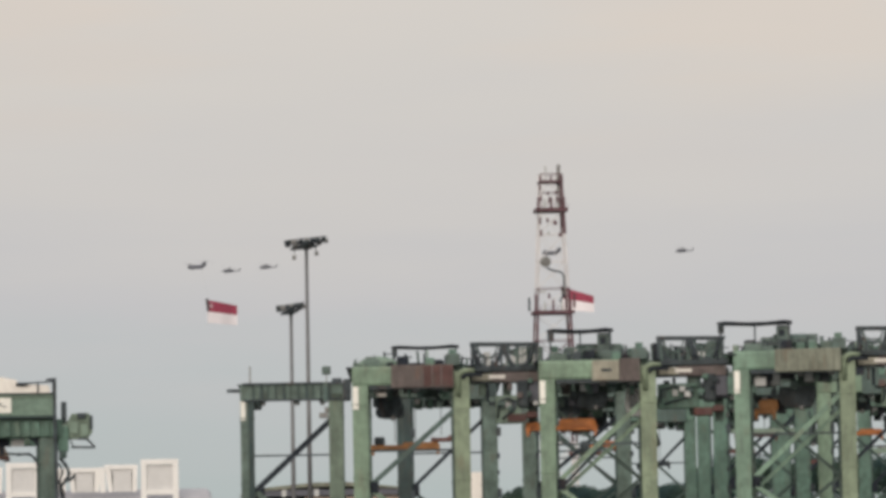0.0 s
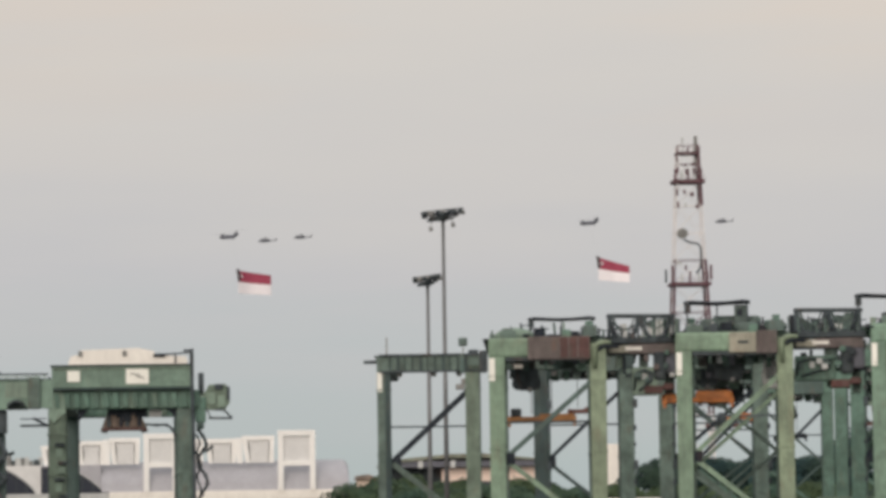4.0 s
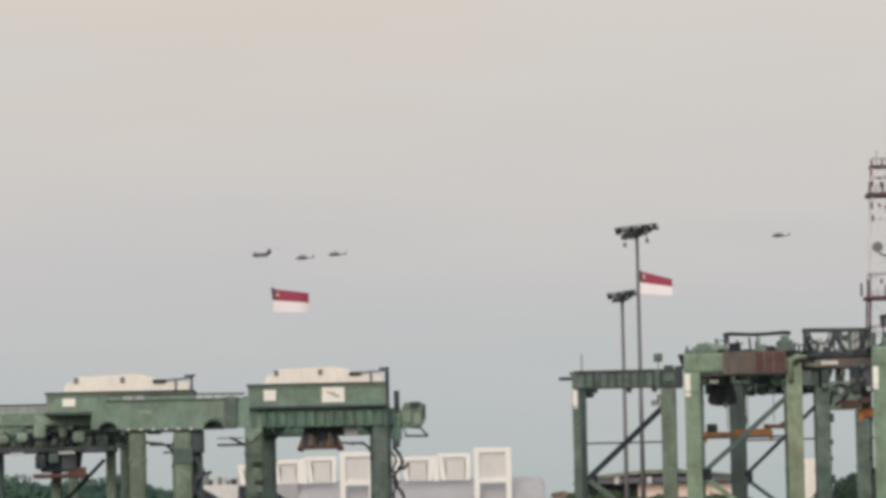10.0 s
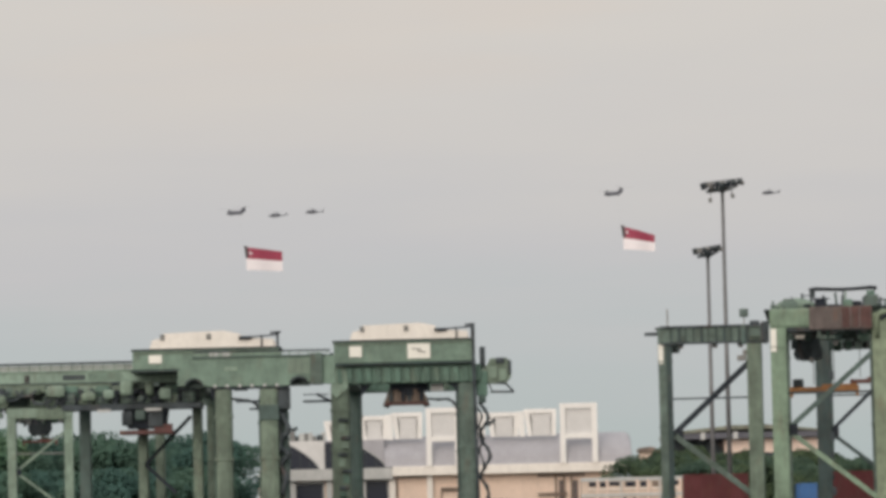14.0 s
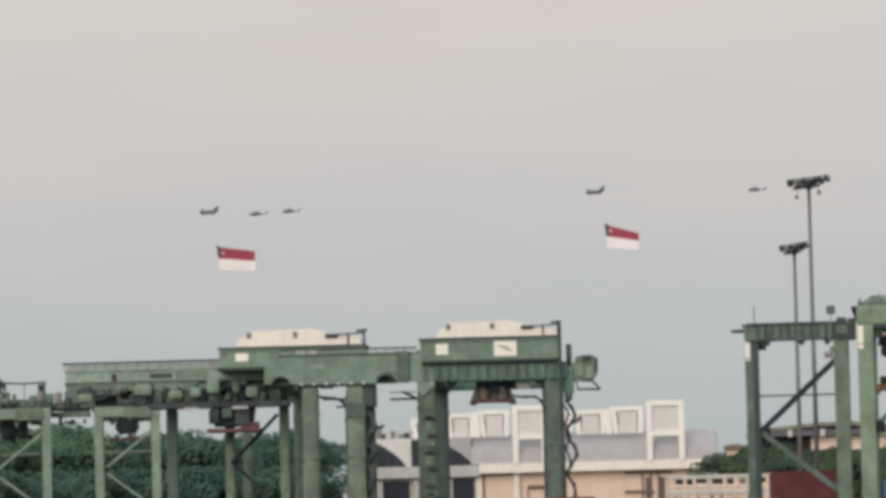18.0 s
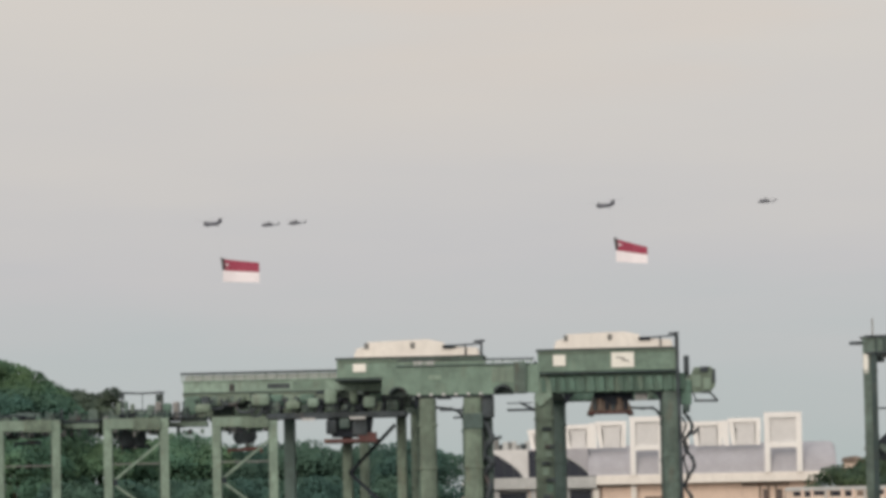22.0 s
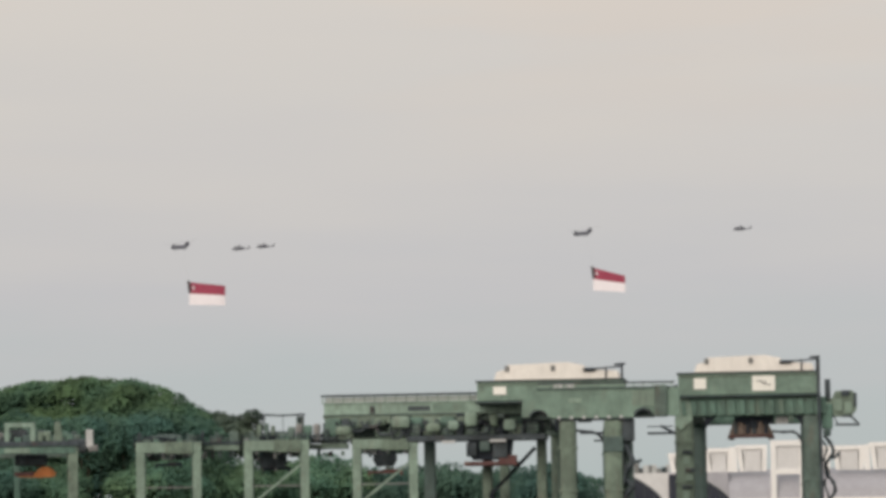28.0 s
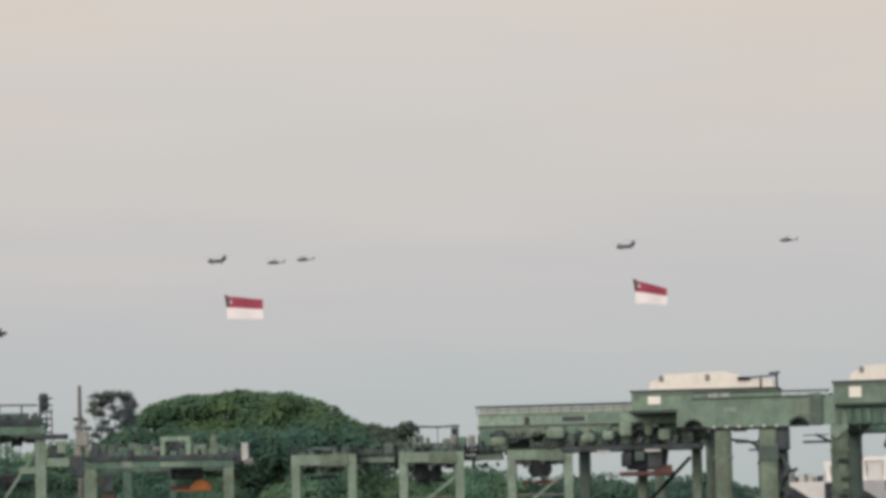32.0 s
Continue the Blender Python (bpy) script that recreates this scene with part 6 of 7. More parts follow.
# ---- trees ----
def crown(name, lobes, count, size, material, parent, seed, loose=0.0):
    """A crown of small bent leaf clumps scattered over overlapping lobes, thinner underneath."""
    rnd = np.random.RandomState(seed)
    lob = np.array(lobes)
    p = lob[:, 3] ** 2 * lob[:, 4]
    pick = rnd.choice(len(lob), count, p=p / p.sum())
    d = rnd.normal(size=(count, 3))
    d[:, 2] = np.abs(d[:, 2]) * np.where(rnd.rand(count) < 0.78, 1, -0.6)
    d /= np.linalg.norm(d, axis=1)[:, None]
    r = 1 - np.abs(rnd.normal(0, 0.15, count)) + rnd.normal(0, 0.05, count)
    r = r * (1 + loose * rnd.uniform(-0.7, 0.8, count))
    c = lob[pick, :3] + d * np.stack([lob[pick, 3], lob[pick, 3], lob[pick, 4]], 1) * r[:, None]
    verts, faces = [], []
    # leaves face outwards from their bough and from the whole crown
    span = lob[:, :3].max(0) - lob[:, :3].min(0) + 2.0
    whole = (c - lob[:, :3].mean(0)) / span + np.array([0, 0, 0.12])
    whole /= np.linalg.norm(whole, axis=1)[:, None]
    w = 0.5 * d + 0.75 * whole + rnd.normal(0, 0.36, (count, 3))
    w /= np.linalg.norm(w, axis=1)[:, None]
    u = np.cross(w, rnd.normal(size=(count, 3)))
    u /= np.linalg.norm(u, axis=1)[:, None] + 1e-6
    v = np.cross(w, u)
    s = size * rnd.uniform(0.55, 1.3, count)[:, None]
    for q in (-u * s * 0.9, v * s * 0.6 + w * s * 0.25, u * s, -v * s * 0.6 + w * s * 0.2, w * s * 0.55):
        verts.append(c + q)
    V = np.stack(verts, 1).reshape(-1, 3)
    for i in range(count):
        k = 5 * i
        faces += [(k, k + 1, k + 4), (k + 1, k + 2, k + 4), (k + 2, k + 3, k + 4), (k + 3, k, k + 4)]
    me = bpy.data.meshes.new(name)
    me.from_pydata(V.tolist(), [], faces)
    me.materials.append(material)
    ob = new(name, me)
    ob.parent = parent
    return tagged(ob, kind="stuff")


def tree(at, label, lobes, count, size, material, seed, trunk=0.55, group="trees behind the yard", turn=0.0, loose=0.0):
    g = thing("tree", label, "tree", at, group, turn)
    rnd = random.Random(seed)
    low = min(l[2] - l[4] * 0.5 for l in lobes)
    bm = bmesh.new()
    fork = low * 0.62
    tube(bm, (0, 0, 0), (0.3, 0, fork), trunk, trunk * 0.7, n=10)
    part("trunk", bm, BARK, g)
    for x, y, z, r, h in lobes[::max(1, len(lobes) // 9)]:
        a, b = Vector((0.3, 0, fork)), Vector((x, y, z - 0.2 * h))
        m = a.lerp(b, 0.5) + Vector((rnd.uniform(-1, 1), rnd.uniform(-1, 1), -0.06 * (b - a).length))
        bm = bmesh.new()
        tube(bm, a, m, trunk * 0.5, trunk * 0.3, n=7)
        tube(bm, m, b, trunk * 0.3, trunk * 0.12, n=6)
        part("limb", bm, BARK, g)
    crown("crown", lobes, count, size, material, g, seed, loose)
    return g


# the broad rain tree: steep on one side, sloping on the other
rnd = random.Random(5)
lobes = []
for y0, low in ((9, 0.3), (9, 0.6), (4, 0.0), (1, 0.06), (-1, 0.24), (-4, 0.42), (-6, 0.6), (-9, 0.8), (-10, 1.0)):
    for i in range(17):
        x = -25.0 + 43.4 * (i + 0.5) / 17 + rnd.uniform(-1.2, 1.2)
        deep = low + (rnd.uniform(-0.07, 0.07) if low > 0.03 else 0)
        roof = float(np.interp(x, (-26, -22, -19, -17, -14, -8, -1, 5, 10, 14, 19), (27.5, 32.0, 35.0, 36.9, 38.6, 39.2, 39.5, 38.8, 37.8, 35.8, 32.6)))
        h = rnd.uniform(2.1, 2.9)
        lobes.append((x, y0 + rnd.uniform(-1.5, 1.5), roof - h - (roof - 22) * deep * 0.95 + rnd.uniform(-0.4, 0.2), rnd.uniform(3.0, 4.2), h))
tree((-120.2, 725, 0), "broad dark green rain tree with domed crown", lobes, 95000, 0.42, LEAF, 3, 1.0)
# the airy small tree
rnd = random.Random(8)
lobes = []
for i in range(26):
    a = radians(-35 + 205 * i / 25) + rnd.uniform(-0.1, 0.1)
    q = rnd.uniform(0.72, 1.05)
    lobes.append((0.8 + 3.5 * q * math.cos(a), rnd.uniform(-2, 2), 35.4 + 3.3 * q * math.sin(a), rnd.uniform(0.55, 1.0), rnd.uniform(0.5, 0.8)))
for x, z in ((-4.6, 33.6), (-3.6, 32.4), (-4.9, 31.4), (-2.4, 31.2), (1.9, 32.6), (2.8, 33.6), (3.4, 31.8), (1.0, 31.0), (-0.6, 33.2), (-1.8, 34.9), (0.9, 35.8), (0.2, 36.9), (-3.9, 30.2), (2.2, 30.2), (3.9, 34.5), (3.1, 36.2), (2.2, 35.0), (1.2, 34.2), (2.6, 37.4), (-2.6, 36.6), (-3.2, 35.4), (-5.3, 32.6), (0.2, 32.0), (3.0, 32.6), (-1.2, 32.2)):
    lobes.append((x, rnd.uniform(-1, 1), z, rnd.uniform(0.6, 1.0), rnd.uniform(0.5, 0.7)))
tree((-141.5, 705, 0), "thin airy tree with gaps in its crown", lobes, 8200, 0.2, LEAF_AIRY, 4, 0.12, loose=0.8)


def wood_tree(at, top, wide, seed, material, label, count=10500, low=0.42):
    rnd = random.Random(seed)
    lobes = []
    for i in range(15):
        x = rnd.uniform(-0.72, 0.72) * wide
        y = rnd.uniform(-0.5, 0.5) * wide
        dome = math.sqrt(max(0.1, 1 - (x / wide) ** 2 - (y / wide) ** 2))
        r = rnd.uniform(0.34, 0.5) * wide
        h = r * 0.75
        lobes.append((x, y, top * low + (top * (1 - low) - h) * dome * rnd.uniform(0.82, 1.04), r, h))
    for i in range(20):
        x = rnd.uniform(-0.9, 0.9) * wide
        lobes.append((x, rnd.uniform(-0.6, 0.3) * wide, top * rnd.uniform(0.12, 0.6), 0.36 * wide, 0.3 * wide))
    return tree(at, label, lobes, count, 0.4, material, seed, 0.45)


DARKTREE = "dense dark green tree behind the cranes"
wood_tree((-98.8, 728, 0), 34.4, 5.0, 21, LEAF_THIN, "dark green tree rising beside the rain tree", 5200)
wood_tree((-94.3, 726, 0), 33.0, 5.0, 22, LEAF_THIN, "dark green tree rising beside the rain tree", 5200)
base = [wood_tree((-148, 745, 0), 31.0, 9.5, 31, LEAF_DARK, DARKTREE), wood_tree((-133, 745, 0), 30.0, 9.0, 32, LEAF_DARK, DARKTREE),
        wood_tree((-112, 745, 0), 28.0, 10.0, 33, LEAF_DARK, DARKTREE)]
low = [wood_tree((-97, 712, 0), 25.0, 9.5, 34, LEAF_DARK, DARKTREE), wood_tree((-66, 738, 0), 23.6, 10.0, 35, LEAF_TEAL, DARKTREE), wood_tree((-49, 735, 0), 22.6, 9.5, 36, LEAF_TEAL, DARKTREE),
       wood_tree((-160, 708, 0), 25.0, 9.5, 34, LEAF_BLUE, DARKTREE)]
for k, (x, y) in enumerate(((-86, 735), (-76, 742), (-58, 730), (-43, 728), (-88, 748), (-62, 748), (-124, 705), (-106, 703), (-136, 708), (-148, 710), (-70, 750), (-52, 752), (-41, 752), (-80, 722), (-72, 728), (-84, 730), (-91, 733), (-141, 700), (-151, 704), (-133, 698))):
    copy_thing(low[(1, 2, 1, 2, 1, 2, 0, 0, 3, 3, 1, 2, 1, 0, 2, 0, 0, 3, 3, 3)[k]], pose(x, y, 0, 0, 0, 70 * k + 20))
hedge = wood_tree((-96, 690, 0), 17.5, 7.5, 38, LEAF_TEAL, "low dense dark green tree under the wood", 6500, low=0.2)
for k in range(11):
    copy_thing(hedge, pose(-87 + k * 4.9, 692 + 5 * (k % 3), 0, 0, 0, 130 * k + 50))
front = wood_tree((-120, 706, 0), 33.6, 8.5, 37, LEAF_BLUE, "dark green tree in front of the rain tree")
for k, (x, y) in enumerate(((-111, 708), (-129, 705), (-103, 710), (-136, 703))):
    copy_thing(front, pose(x, y, 0, 0, 0, 65 * k + 30))
side = wood_tree((-145, 702, 0), 28.0, 8.0, 39, LEAF_BLUE, "dark green tree at the edge of the wood")
for k, (x, y) in enumerate(((-139, 699), (-152, 700), (-149, 706), (-158, 703))):
    copy_thing(side, pose(x, y, 0, 0, 0, 75 * k + 20))
for k, (x, y) in enumerate(((-158, 735), (-168, 738), (-152, 728))):
    copy_thing(base[0], pose(x, y, 0, 0, 0, 100 * k + 40))
right = [wood_tree((33.0, 760, 0), 17.6, 6.0, 41, LEAF_OLIVE, "dark green tree beside the hall", 3600), wood_tree((41, 765, 0), 19.8, 6.5, 42, LEAF_OLIVE, "dark green tree beside the hall", 3600)]
tall = [wood_tree((103, 780, 0), 22.0, 8.0, 43, LEAF_DEEP, "dark green tree behind the crane rows"), wood_tree((113, 782, 0), 22.6, 8.5, 44, LEAF_DEEP, "dark green tree behind the crane rows")]
for k, (x, y) in enumerate(((48, 770), (54, 772), (62, 774), (68, 778), (91, 775), (98, 770), (108, 765), (118, 770), (124, 772))):
    copy_thing((right[k % 2] if x < 70 else tall[k % 2]), pose(x, y, 0, 0, 0, 55 * k))

giant = wood_tree((136, 774, 0), 27.5, 9.0, 46, LEAF_DEEP, "tall dense green tree behind the crane rows", 8000)
for k, (x, y) in enumerate(((144, 770), (152, 776), (160, 772), (131, 782))):
    copy_thing(giant, pose(x, y, 0, 0, 0, 75 * k + 25))
olive = wood_tree((39.5, 764, 0), 19.0, 5.0, 47, LEAF_OLIVE, "olive green tree beside the gantry leg", 4200)
copy_thing(olive, pose(45.0, 766, 0, 0, 0, 140))
bush = wood_tree((44, 758, 0), 17.5, 6.5, 45, LEAF_OLIVE, "dense olive green shrub tree", low=0.3)
for k in range(11):
    copy_thing(bush, pose(54 + k * 9.3, 758 + 3 * (k % 3), 0, 0, 0, 80 * k + 30))


# ---- stacked containers ----
def container(x, y, z, material, label, long=6.06):
    g = thing("shipping_container", label, "shipping container", (x, y, z), "stacked containers")
    w, h = 2.44, 2.65
    bm = bmesh.new()
    k = int(long / 0.28)
    pts = []
    for i in range(k):
        a = -long / 2 + 0.2 + (long - 0.4) * i / k
        st = (long - 0.4) / k
        pts += [(a, 0.0), (a + st * 0.3, 0.0), (a + st * 0.5, 0.06), (a + st * 0.8, 0.06)]
    for side in (-1, 1):
        lo = [bm.verts.new((px, side * (w / 2 - 0.03 - d), 0.15)) for px, d in pts]
        hi = [bm.verts.new((px, side * (w / 2 - 0.03 - d), h - 0.1)) for px, d in pts]
        for i in range(len(lo) - 1):
            bm.faces.new((lo[i], lo[i + 1], hi[i + 1], hi[i]))
    part("corrugated_side", bm, material, g)
    bm = bmesh.new()
    for sx in (-1, 1):
        for sy in (-1, 1):
            cx, cy = sx * (long / 2 - 0.1), sy * (w / 2 - 0.08)
            box(bm, cx - 0.1, cx + 0.1, cy - 0.08, cy + 0.08, 0, h)
    for z0 in (0, h - 0.12):
        for sy in (-1, 1):
            box(bm, -long / 2, long / 2, sy * (w / 2 - 0.06) - 0.06, sy * (w / 2 - 0.06) + 0.06, z0, z0 + 0.12)
        for sx in (-1, 1):
            box(bm, sx * (long / 2 - 0.08) - 0.08, sx * (long / 2 - 0.08) + 0.08, -w / 2, w / 2, z0, z0 + 0.12)
    part("frame", bm, material, g)
    boxes("roof", material, g, (-long / 2 + 0.1, long / 2 - 0.1, -w / 2 + 0.05, w / 2 - 0.05, h - 0.07, h - 0.02))
    for s in (-1, 1):
        boxes("door", material, g, (s * long / 2 - 0.06, s * long / 2 + 0.02, -w / 2 + 0.16, w / 2 - 0.16, 0.14, h - 0.13))
    return g


RED_L, BROWN_L, GREEN_L = "weathered red corrugated shipping container", "brown corrugated shipping container", "faded pale green corrugated shipping container"
protos = {}
for mat_, lab, cols in ((BOX_RED, RED_L, ((22.2, 4), (34.2, 4), (68.2, 4))), (BOX_BROWN, BROWN_L, ((3.4, 3), (27.8, 3), (44.0, 3))), (GREEN_PALE, GREEN_L, ((57.3, 4), (50.8, 3)))):
    for x, n in cols:
        for k in range(n):
            at = (x * 1.14, 400, 2.66 * k)
            if lab in protos:
                copy_thing(protos[lab], pose(*at))
            else:
                protos[lab] = container(*at, mat_, lab)


blue = container(48.0, 566, 0, BOX_BLUE, "bright blue corrugated shipping container")
blue.matrix_basis = pose(48.0, 566, 0, 0, 0, 90)
for k in range(1, 4):
    copy_thing(blue, pose(48.0, 566, 2.66 * k, 0, 0, 90))
for k in range(3):
    at = pose(1.95, 230, 2.66 * k, 0, 0, 90)
    copy_thing(protos[RED_L], at)


# ---- helicopters, which fly to the left (nose towards -x) ----
def blades(n, radius, chord):
    bm = bmesh.new()
    for k in range(n):
        a = 2 * math.pi * k / n
        p, q = Vector((0.4 * math.cos(a), 0.4 * math.sin(a), 0)), Vector((radius * math.cos(a), radius * math.sin(a), 0.03 * radius))
        bar(bm, p, q, chord, 0.06)
    tube(bm, (0, 0, -0.5), (0, 0, 0.3), 0.35, n=10)
    return bm


def hull(bm, stations):
    """A rounded body through stations (x, middle z, half width, half height)."""
    n, rings = 14, []
    for x, z, w, h in stations:
        rings.append([bm.verts.new((x, w * math.cos(2 * math.pi * i / n), z + h * math.sin(2 * math.pi * i / n))) for i in range(n)])
    for a, b in zip(rings, rings[1:]):
        for i in range(n):
            bm.faces.new((a[i], a[(i + 1) % n], b[(i + 1) % n], b[i]))
    bm.faces.new(rings[0][::-1]), bm.faces.new(rings[-1])


def tandem_helicopter():
    g = thing("transport_helicopter", "dark grey tandem-rotor transport helicopter in flight", "helicopter", (0, 3600, 280), "helicopters in formation")
    bm = bmesh.new()
    hull(bm, [(-8.0, -0.5, 0.3, 0.3), (-7.5, -0.35, 1.0, 0.9), (-6.3, 0, 1.45, 1.5), (-4.5, 0.1, 1.5, 1.6), (3.5, 0.1, 1.5, 1.6), (5.5, 0.7, 1.4, 1.35), (7.6, 1.4, 1.0, 0.8)])
    part("fuselage", bm, HELI_GREY, g, smooth=True)
    bm = bmesh.new()
    prism(bm, [(-7.3, 0.9), (-4.2, 1.5), (-4.9, 2.3), (-6.6, 2.3)], -0.6, 0.6)
    part("front_pylon", bm, HELI_GREY, g)
    bm = bmesh.new()
    prism(bm, [(3.6, 1.4), (8.3, 1.4), (8.2, 4.0), (7.4, 4.4), (5.6, 4.2)], -0.7, 0.7)
    part("aft_pylon", bm, HELI_GREY, g)
    for s in (-1, 1):
        bm = bmesh.new()
        tube(bm, (4.4, s * 1.5, 2.1), (7.4, s * 1.5, 2.1), 0.55, 0.4, n=12)
        part("engine", bm, HELI_GREY, g)
        bm = bmesh.new()
        hull(bm, [(-5.0, -0.9, 0.2, 0.3), (-4.2, -0.9, 0.5, 0.6), (3.0, -0.9, 0.5, 0.6), (4.0, -0.9, 0.2, 0.3)])
        for v in bm.verts:
            v.co.y += s * 1.6
        part("fuel_pod", bm, HELI_GREY, g)
        for x in (-4.2, 4.4):
            bm = bmesh.new()
            tube(bm, (x, s * 1.4 - 0.2, -2.0), (x, s * 1.4 + 0.2, -2.0), 0.4, n=12)
            part("wheel", bm, TYRE, g)
    boxes("windscreen", CABGLASS, g, (-7.3, -6.3, -1.15, 1.15, 0.3, 0.95), bevel=0.2)
    rotors = []
    for x, z in ((-5.7, 2.7), (7.2, 4.7)):
        r = part("rotor", blades(3, 9.1, 0.36), ROTOR_GREY, g, "three-bladed grey rotor")
        r.location = (x, 0, z)
        rotors.append(r)
    return g, rotors


def attack_helicopter():
    g = thing("attack_helicopter", "dark grey slim attack helicopter in flight", "helicopter", (0, 3600, 280), "helicopters in formation")
    bm = bmesh.new()
    hull(bm, [(-7.2, -0.5, 0.25, 0.3), (-6.0, -0.4, 0.6, 0.8), (-3.5, 0.1, 0.7, 1.25), (-1.0, 0.3, 0.9, 1.5), (1.8, 0.3, 0.75, 1.2), (3.2, 0.2, 0.45, 0.6)])
    part("fuselage", bm, HELI_GREY, g, smooth=True)
    bm = bmesh.new()
    hull(bm, [(2.6, 0.25, 0.5, 0.6), (5.5, 0.2, 0.3, 0.4), (8.0, 0.4, 0.22, 0.3)])
    part("tail_boom", bm, HELI_GREY, g, smooth=True)
    bm = bmesh.new()
    prism(bm, [(6.6, 0.2), (8.2, 0.3), (9.0, 2.6), (8.1, 2.6)], -0.12, 0.12)
    part("tail_fin", bm, HELI_GREY, g)
    boxes("canopy_glass", CABGLASS, g, (-5.0, -2.2, -0.62, 0.62, 0.75, 1.5), bevel=0.25)
    for s in (-1, 1):
        boxes("stub_wing", HELI_GREY, g, (-1.2, 0.4, min(s * 0.8, s * 2.6), max(s * 0.8, s * 2.6), -0.3, -0.1))
        bm = bmesh.new()
        tube(bm, (-1.6, s * 2.2, -0.7), (0.7, s * 2.2, -0.7), 0.32, n=10)
        part("weapon_pod", bm, HELI_GREY, g)
        bm = bmesh.new()
        tube(bm, (-0.8, s * 1.1, 1.2), (2.2, s * 1.1, 1.1), 0.5, 0.35, n=10)
        part("engine", bm, HELI_GREY, g)
        bm = bmesh.new()
        tube(bm, (-3.0, s * 1.0 - 0.15, -1.6), (-3.0, s * 1.0 + 0.15, -1.6), 0.38, n=12)
        part("wheel", bm, TYRE, g)
    boxes("tailplane", HELI_GREY, g, (7.2, 8.2, -1.7, 1.7, 0.2, 0.32))
    bm = bmesh.new()
    tube(bm, (-0.6, 0, 1.6), (-0.6, 0, 2.6), 0.4, 0.3, n=10)
    ball(bm, (-0.6, 0, 3.0), (0.55, 0.55, 0.35))
    part("rotor_mast", bm, HELI_GREY, g)
    r = part("rotor", blades(4, 7.3, 0.3), ROTOR_GREY, g, "four-bladed grey rotor")
    r.location = (-0.6, 0, 2.5)
    bm = bmesh.new()
    for k in range(2):
        a = math.pi * k / 2 + 0.5
        bar(bm, (8.6 - 1.4 * math.cos(a), -0.4, 2.2 - 1.4 * math.sin(a)), (8.6 + 1.4 * math.cos(a), -0.4, 2.2 + 1.4 * math.sin(a)), 0.25, 0.08)
    part("tail_rotor", bm, ROTOR_GREY, g)
    return g, [r]


STRIPS, LEAD_W, SECOND_W, FLAG_H = 8, 31.6, 27.5, 19.5
LEAD_SAG, SECOND_SAG = (0.12, 0.075, 0.04), (0.28, 0.16, 0.08)


def giant_flag(label, sags, FLAG_W):
    """A giant flag in upright strips; red above, white below, narrowing towards the fly, with crescent and five stars near the hoist."""
    g = thing("giant_flag", label, "flag", (0, 3600, 240), "giant flags under the helicopters")
    w = FLAG_W / STRIPS
    top, mid, low = sags
    strips = []
    for i in range(STRIPS):
        x = w * i
        m0, m1 = -FLAG_H / 2 + (top - mid) * x, -FLAG_H / 2 + (top - mid) * x - mid * w
        b0, b1 = -FLAG_H + (top - low) * x, -FLAG_H + (top - low) * x - low * w
        bm = bmesh.new()
        prism(bm, [(0, m0), (w * 1.02, m1), (w * 1.02, -top * w), (0, 0)], -0.06, 0.06)
        s = part("red_strip", bm, FLAG_RED, g, "red upper half of the cloth")
        bm = bmesh.new()
        prism(bm, [(0, b0), (w * 1.02, b1), (w * 1.02, m1), (0, m0)], -0.06, 0.06)
        part("white_strip", bm, FLAG_WHITE, s, "white lower half of the cloth")
        strips.append(s)
    # emblem on the first strips
    bm = bmesh.new()
    cz, r = -FLAG_H * 0.26, 1.35
    out = [(w * 1.0 + r * math.cos(a), cz + r * math.sin(a)) for a in [math.radians(50 + 260 * i / 16) for i in range(17)]]
    inn = [(w * 1.0 + 0.17 + r * 0.97 * math.cos(a), cz + r * 0.92 * math.sin(a)) for a in [math.radians(304 - 248 * i / 16) for i in range(17)]]
    prism(bm, out + inn, -0.12, -0.07)
    part("crescent", bm, FLAG_WHITE, strips[0], "white crescent")
    for k in range(5):
        a = math.radians(90 + 72 * k)
        cx, z = 0.9 + 1.1 * math.cos(a), cz + 1.1 * math.sin(a)
        bm = bmesh.new()
        prism(bm, [(cx + (0.25 if i % 2 == 0 else 0.1) * math.cos(math.radians(90 + 36 * i)), z + (0.25 if i % 2 == 0 else 0.1) * math.sin(math.radians(90 + 36 * i))) for i in range(10)], -0.12, -0.07)
        part("star", bm, FLAG_WHITE, strips[1], "small white star")
    # added dark sheet that stands for the shadow along the hoist
    bm = bmesh.new()
    prism(bm, [(-1.9, 1.6), (1.2, 0.4), (2.0, -FLAG_H * 0.44), (-0.5, -FLAG_H * 0.5)], -0.5, -0.15)
    part("hoist_spreader", bm, HOIST_SHADE_GREY, g, "dark grey sheet painted as shade at the hoist")
    bars("sling_rope", ROPE, g, 0.02, ((-0.2, 0, 0.8), (-6.0, 0, 26)))
    return g, strips


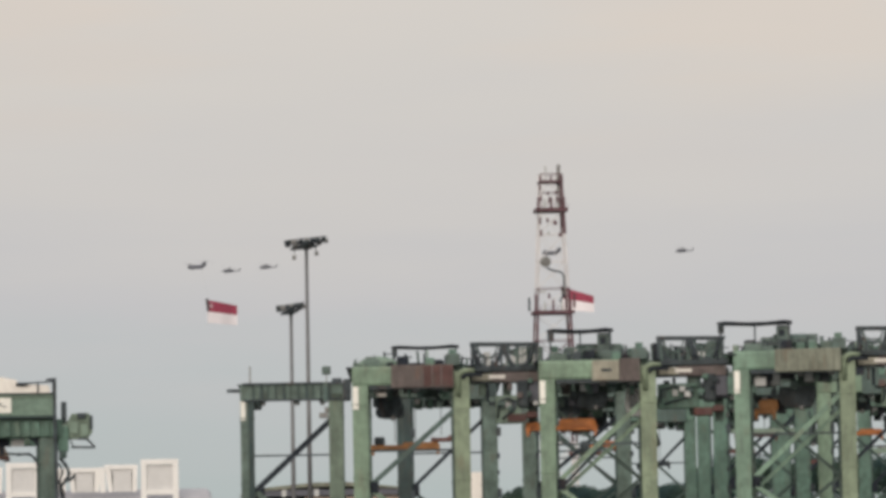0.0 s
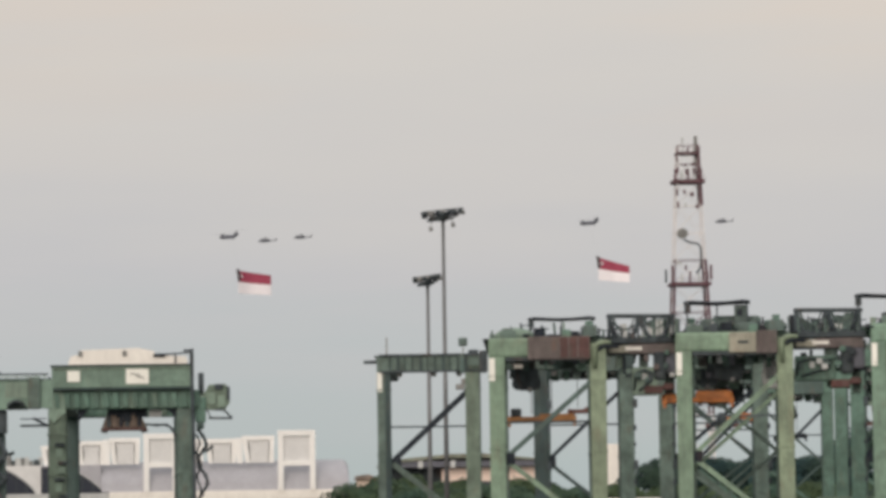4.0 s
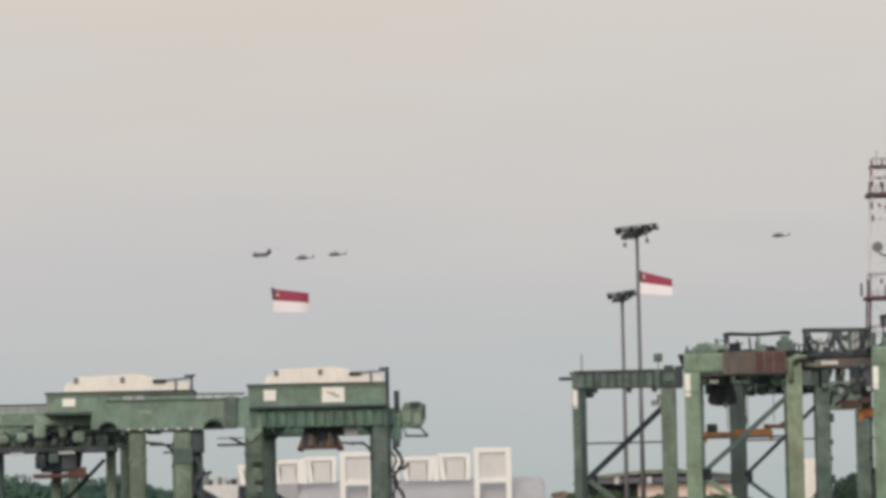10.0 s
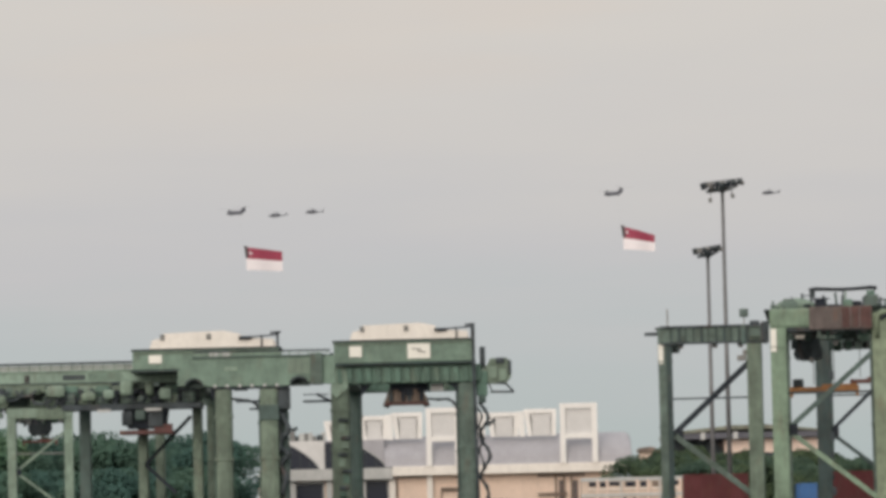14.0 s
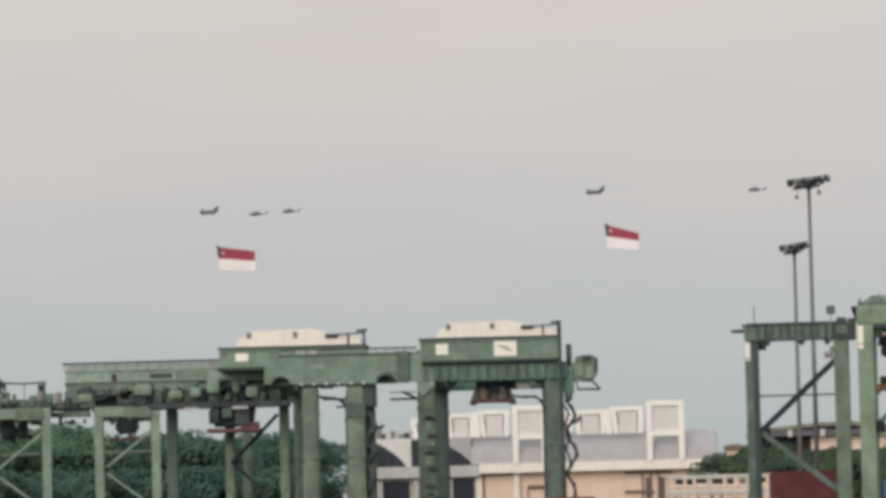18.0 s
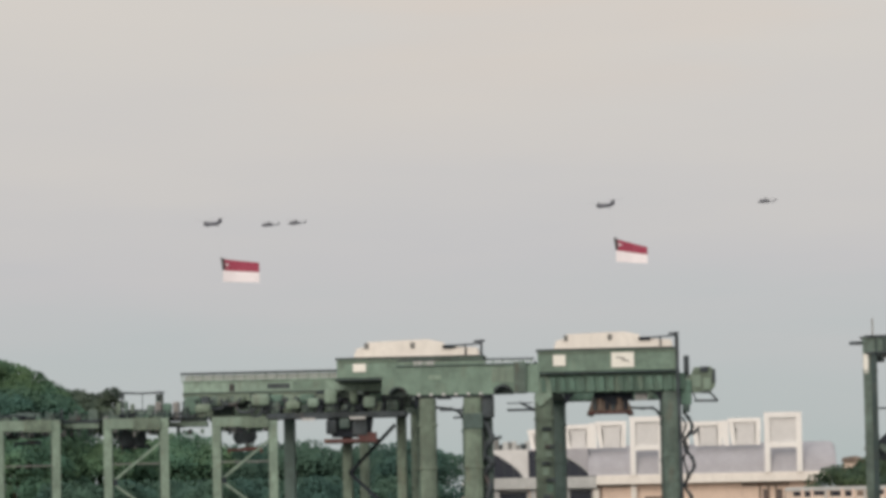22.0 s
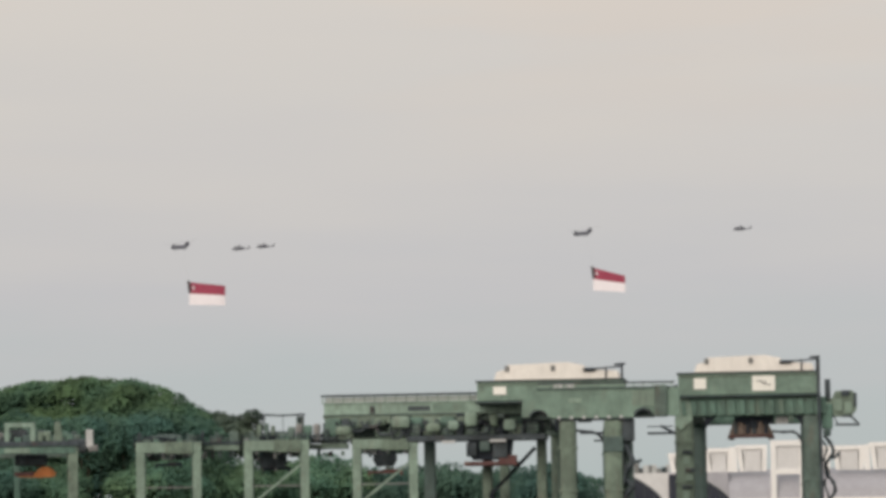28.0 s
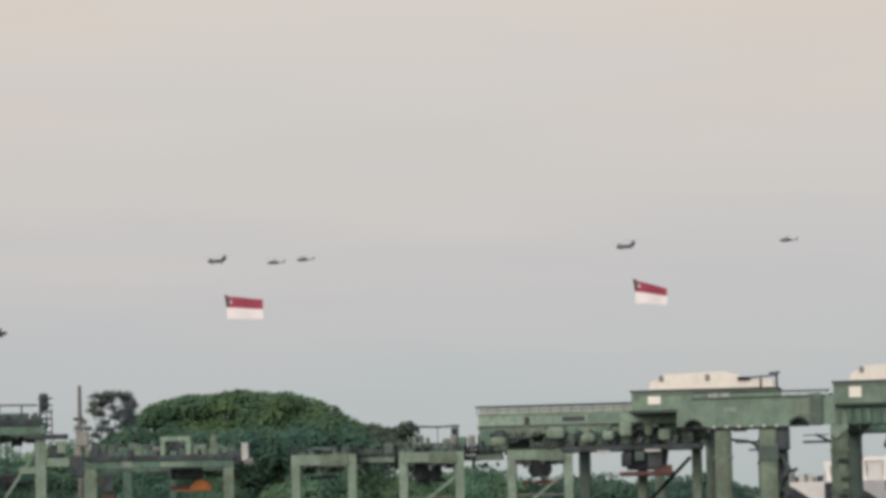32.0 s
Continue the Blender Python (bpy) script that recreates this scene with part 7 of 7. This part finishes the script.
def bird(label):
    g = thing("bird", label, "bird", (30, 200, 30), "birds crossing the sky")
    bm = bmesh.new()
    hull(bm, [(-0.23, 0, 0.012, 0.012), (-0.17, 0.01, 0.055, 0.06), (-0.05, 0, 0.10, 0.11), (0.10, 0, 0.075, 0.08), (0.24, 0, 0.04, 0.02)])
    part("body", bm, BIRD, g, smooth=True)
    wings = []
    for s in (-1, 1):
        bm = bmesh.new()
        a = [bm.verts.new(p) for p in ((-0.08, 0, 0.012), (-0.10, s * 0.18, 0.012), (-0.02, s * 0.34, 0.006), (0.02, s * 0.2, 0.006), (0.07, 0, 0.006))]
        b = [bm.verts.new(v.co - Vector((0, 0, 0.012))) for v in a]
        bm.faces.new(a), bm.faces.new(b[::-1])
        for i in range(5):
            j = (i + 1) % 5
            bm.faces.new((a[j], a[i], b[i], b[j]))
        wings.append(part("wing", bm, BIRD, g))
    return g, wings


lead, lead_rotors = tandem_helicopter()
second, second_rotors = tandem_helicopter()
escort_a, escort_a_rotors = attack_helicopter()
escort_b, escort_b_rotors = attack_helicopter()
escort_c, escort_c_rotors = attack_helicopter()
lead_flag, lead_strips = giant_flag("giant red and white flag hanging nearly level", LEAD_SAG, LEAD_W)
second_flag, second_strips = giant_flag("giant red and white flag tilting down to its fly", SECOND_SAG, SECOND_W)
bird_a, bird_a_wings = bird("small dark bird in fast flight")
bird_b, bird_b_wings = bird("small dark bird in fast flight")


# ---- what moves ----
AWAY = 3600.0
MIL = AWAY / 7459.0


def glide(table, t):
    """A smooth value between the rows of (t, value)."""
    ts, vs = [r[0] for r in table], [r[1] for r in table]
    if len(ts) < 2:
        return vs[0]
    return float(np.interp(t, ts, vs))


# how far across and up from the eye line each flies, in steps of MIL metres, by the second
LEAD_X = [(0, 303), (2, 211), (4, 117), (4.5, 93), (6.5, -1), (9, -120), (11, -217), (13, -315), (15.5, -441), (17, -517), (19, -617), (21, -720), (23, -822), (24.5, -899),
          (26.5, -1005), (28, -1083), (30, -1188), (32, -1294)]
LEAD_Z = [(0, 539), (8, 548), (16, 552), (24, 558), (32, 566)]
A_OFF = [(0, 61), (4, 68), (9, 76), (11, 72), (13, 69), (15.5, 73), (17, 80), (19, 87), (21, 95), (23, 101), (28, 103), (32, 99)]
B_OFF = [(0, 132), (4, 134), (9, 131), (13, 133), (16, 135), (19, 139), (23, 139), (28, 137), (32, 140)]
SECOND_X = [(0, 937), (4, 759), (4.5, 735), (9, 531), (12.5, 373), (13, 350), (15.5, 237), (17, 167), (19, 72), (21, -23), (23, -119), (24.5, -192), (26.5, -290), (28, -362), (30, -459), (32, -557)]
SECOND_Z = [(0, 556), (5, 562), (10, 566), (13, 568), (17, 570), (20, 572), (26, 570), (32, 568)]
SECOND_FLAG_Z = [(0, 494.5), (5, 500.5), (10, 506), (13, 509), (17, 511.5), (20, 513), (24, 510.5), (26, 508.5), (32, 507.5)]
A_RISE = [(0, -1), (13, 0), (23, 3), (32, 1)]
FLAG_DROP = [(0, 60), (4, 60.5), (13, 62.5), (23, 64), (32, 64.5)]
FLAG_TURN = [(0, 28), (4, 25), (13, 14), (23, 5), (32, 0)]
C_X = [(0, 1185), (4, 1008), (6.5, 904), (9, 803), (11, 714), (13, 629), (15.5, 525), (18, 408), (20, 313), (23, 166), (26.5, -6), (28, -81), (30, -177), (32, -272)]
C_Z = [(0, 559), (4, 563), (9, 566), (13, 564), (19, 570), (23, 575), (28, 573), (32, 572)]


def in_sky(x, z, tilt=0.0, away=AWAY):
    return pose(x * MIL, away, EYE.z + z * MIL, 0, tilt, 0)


def spin(rotor, rate, start):
    rows, n = [], 480
    at = rotor.location.copy()
    for i in range(n + 1):
        rows.append((32.0 * i / n, pose(at.x, at.y, at.z, 0, 3, (start + rate * i) % 360)))
    walk(rotor, rows)


def flap(strips, wide, phase, strength, gust=None):
    """Strip after strip swings a little about its front edge, so that a slow wave runs down the cloth."""
    w = wide / STRIPS
    tables = [[] for _ in strips]
    for i in range(65):
        t = i * 0.5
        x = y = z = 0.0
        for k, s in enumerate(strips):
            a = strength * (0.35 + k / STRIPS) * math.sin(2.1 * t + phase - 0.9 * k) + 10 * math.sin(0.37 * t + 0.5 * k)
            if gust:
                a += gust[1] * math.exp(-((t - gust[0]) / 0.45) ** 2) * (k > 2)
            tables[k].append((t, pose(x, y, z, 0, 0, a)))
            x, y = x + w * math.cos(radians(a)), y + w * math.sin(radians(a))
            z -= w * SAG[id(strips)]
    for s, rows in zip(strips, tables):
        walk(s, rows)


SAG = {id(lead_strips): LEAD_SAG[0], id(second_strips): SECOND_SAG[0]}


def motions():
    times = [0, 1, 2, 3, 4, 4.5, 5.5, 6.5, 7, 8, 9, 10, 11, 12, 13, 13.5, 14.5, 15.5, 16, 17, 18, 19, 20, 21, 22, 23, 24, 24.5, 25.5, 26.5, 27, 28, 29, 30, 31, 32]
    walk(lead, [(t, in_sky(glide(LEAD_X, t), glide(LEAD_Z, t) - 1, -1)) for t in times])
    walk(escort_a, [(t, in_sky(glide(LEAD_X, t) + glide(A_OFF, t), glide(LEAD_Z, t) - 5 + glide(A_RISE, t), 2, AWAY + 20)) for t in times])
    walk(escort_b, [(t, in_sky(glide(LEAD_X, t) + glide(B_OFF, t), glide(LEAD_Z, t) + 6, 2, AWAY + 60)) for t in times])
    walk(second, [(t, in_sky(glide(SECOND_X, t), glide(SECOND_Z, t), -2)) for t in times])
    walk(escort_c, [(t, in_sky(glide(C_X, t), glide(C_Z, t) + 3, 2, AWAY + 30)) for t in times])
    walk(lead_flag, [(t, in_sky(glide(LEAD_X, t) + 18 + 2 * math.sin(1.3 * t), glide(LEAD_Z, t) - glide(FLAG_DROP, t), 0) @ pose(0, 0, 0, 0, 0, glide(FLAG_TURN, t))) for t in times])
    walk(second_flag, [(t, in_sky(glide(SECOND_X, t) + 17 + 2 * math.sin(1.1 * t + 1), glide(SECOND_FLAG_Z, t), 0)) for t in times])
    flap(lead_strips, LEAD_W, 0.0, 9)
    flap(second_strips, SECOND_W, 1.4, 14, (24.35, 40))
    for k, r in enumerate(lead_rotors + second_rotors):
        spin(r, 75 if k % 2 else -75, 30 * k)
    for k, r in enumerate(escort_a_rotors + escort_b_rotors + escort_c_rotors):
        spin(r, 70, 25 * k)
    # the birds hold a straight line and beat their wings
    for b, wings, x7, z7, rise in ((bird_a, bird_a_wings, 29.75, 29.95, 0.75), (bird_b, bird_b_wings, 21.9, 32.95, 1.5)):
        walk(b, [(t, pose(x7 - 15.9 * (t - 7), 200, z7 + rise * max(t - 7.2, 0.12 * (t - 7.2)) + 0.2 * math.sin(2 * t) - 0.3 * math.exp(-((t - 7.9) / 0.4) ** 2), 0, 0, 0)) for t in (k * 0.5 for k in range(0, 65))])
        for s, wng in zip((1, -1), wings):
            walk(wng, [(t / 15, pose(0, 0, 0, s * 38 * math.sin(t * 1.9), 0, 0)) for t in range(0, 481)])


motions()
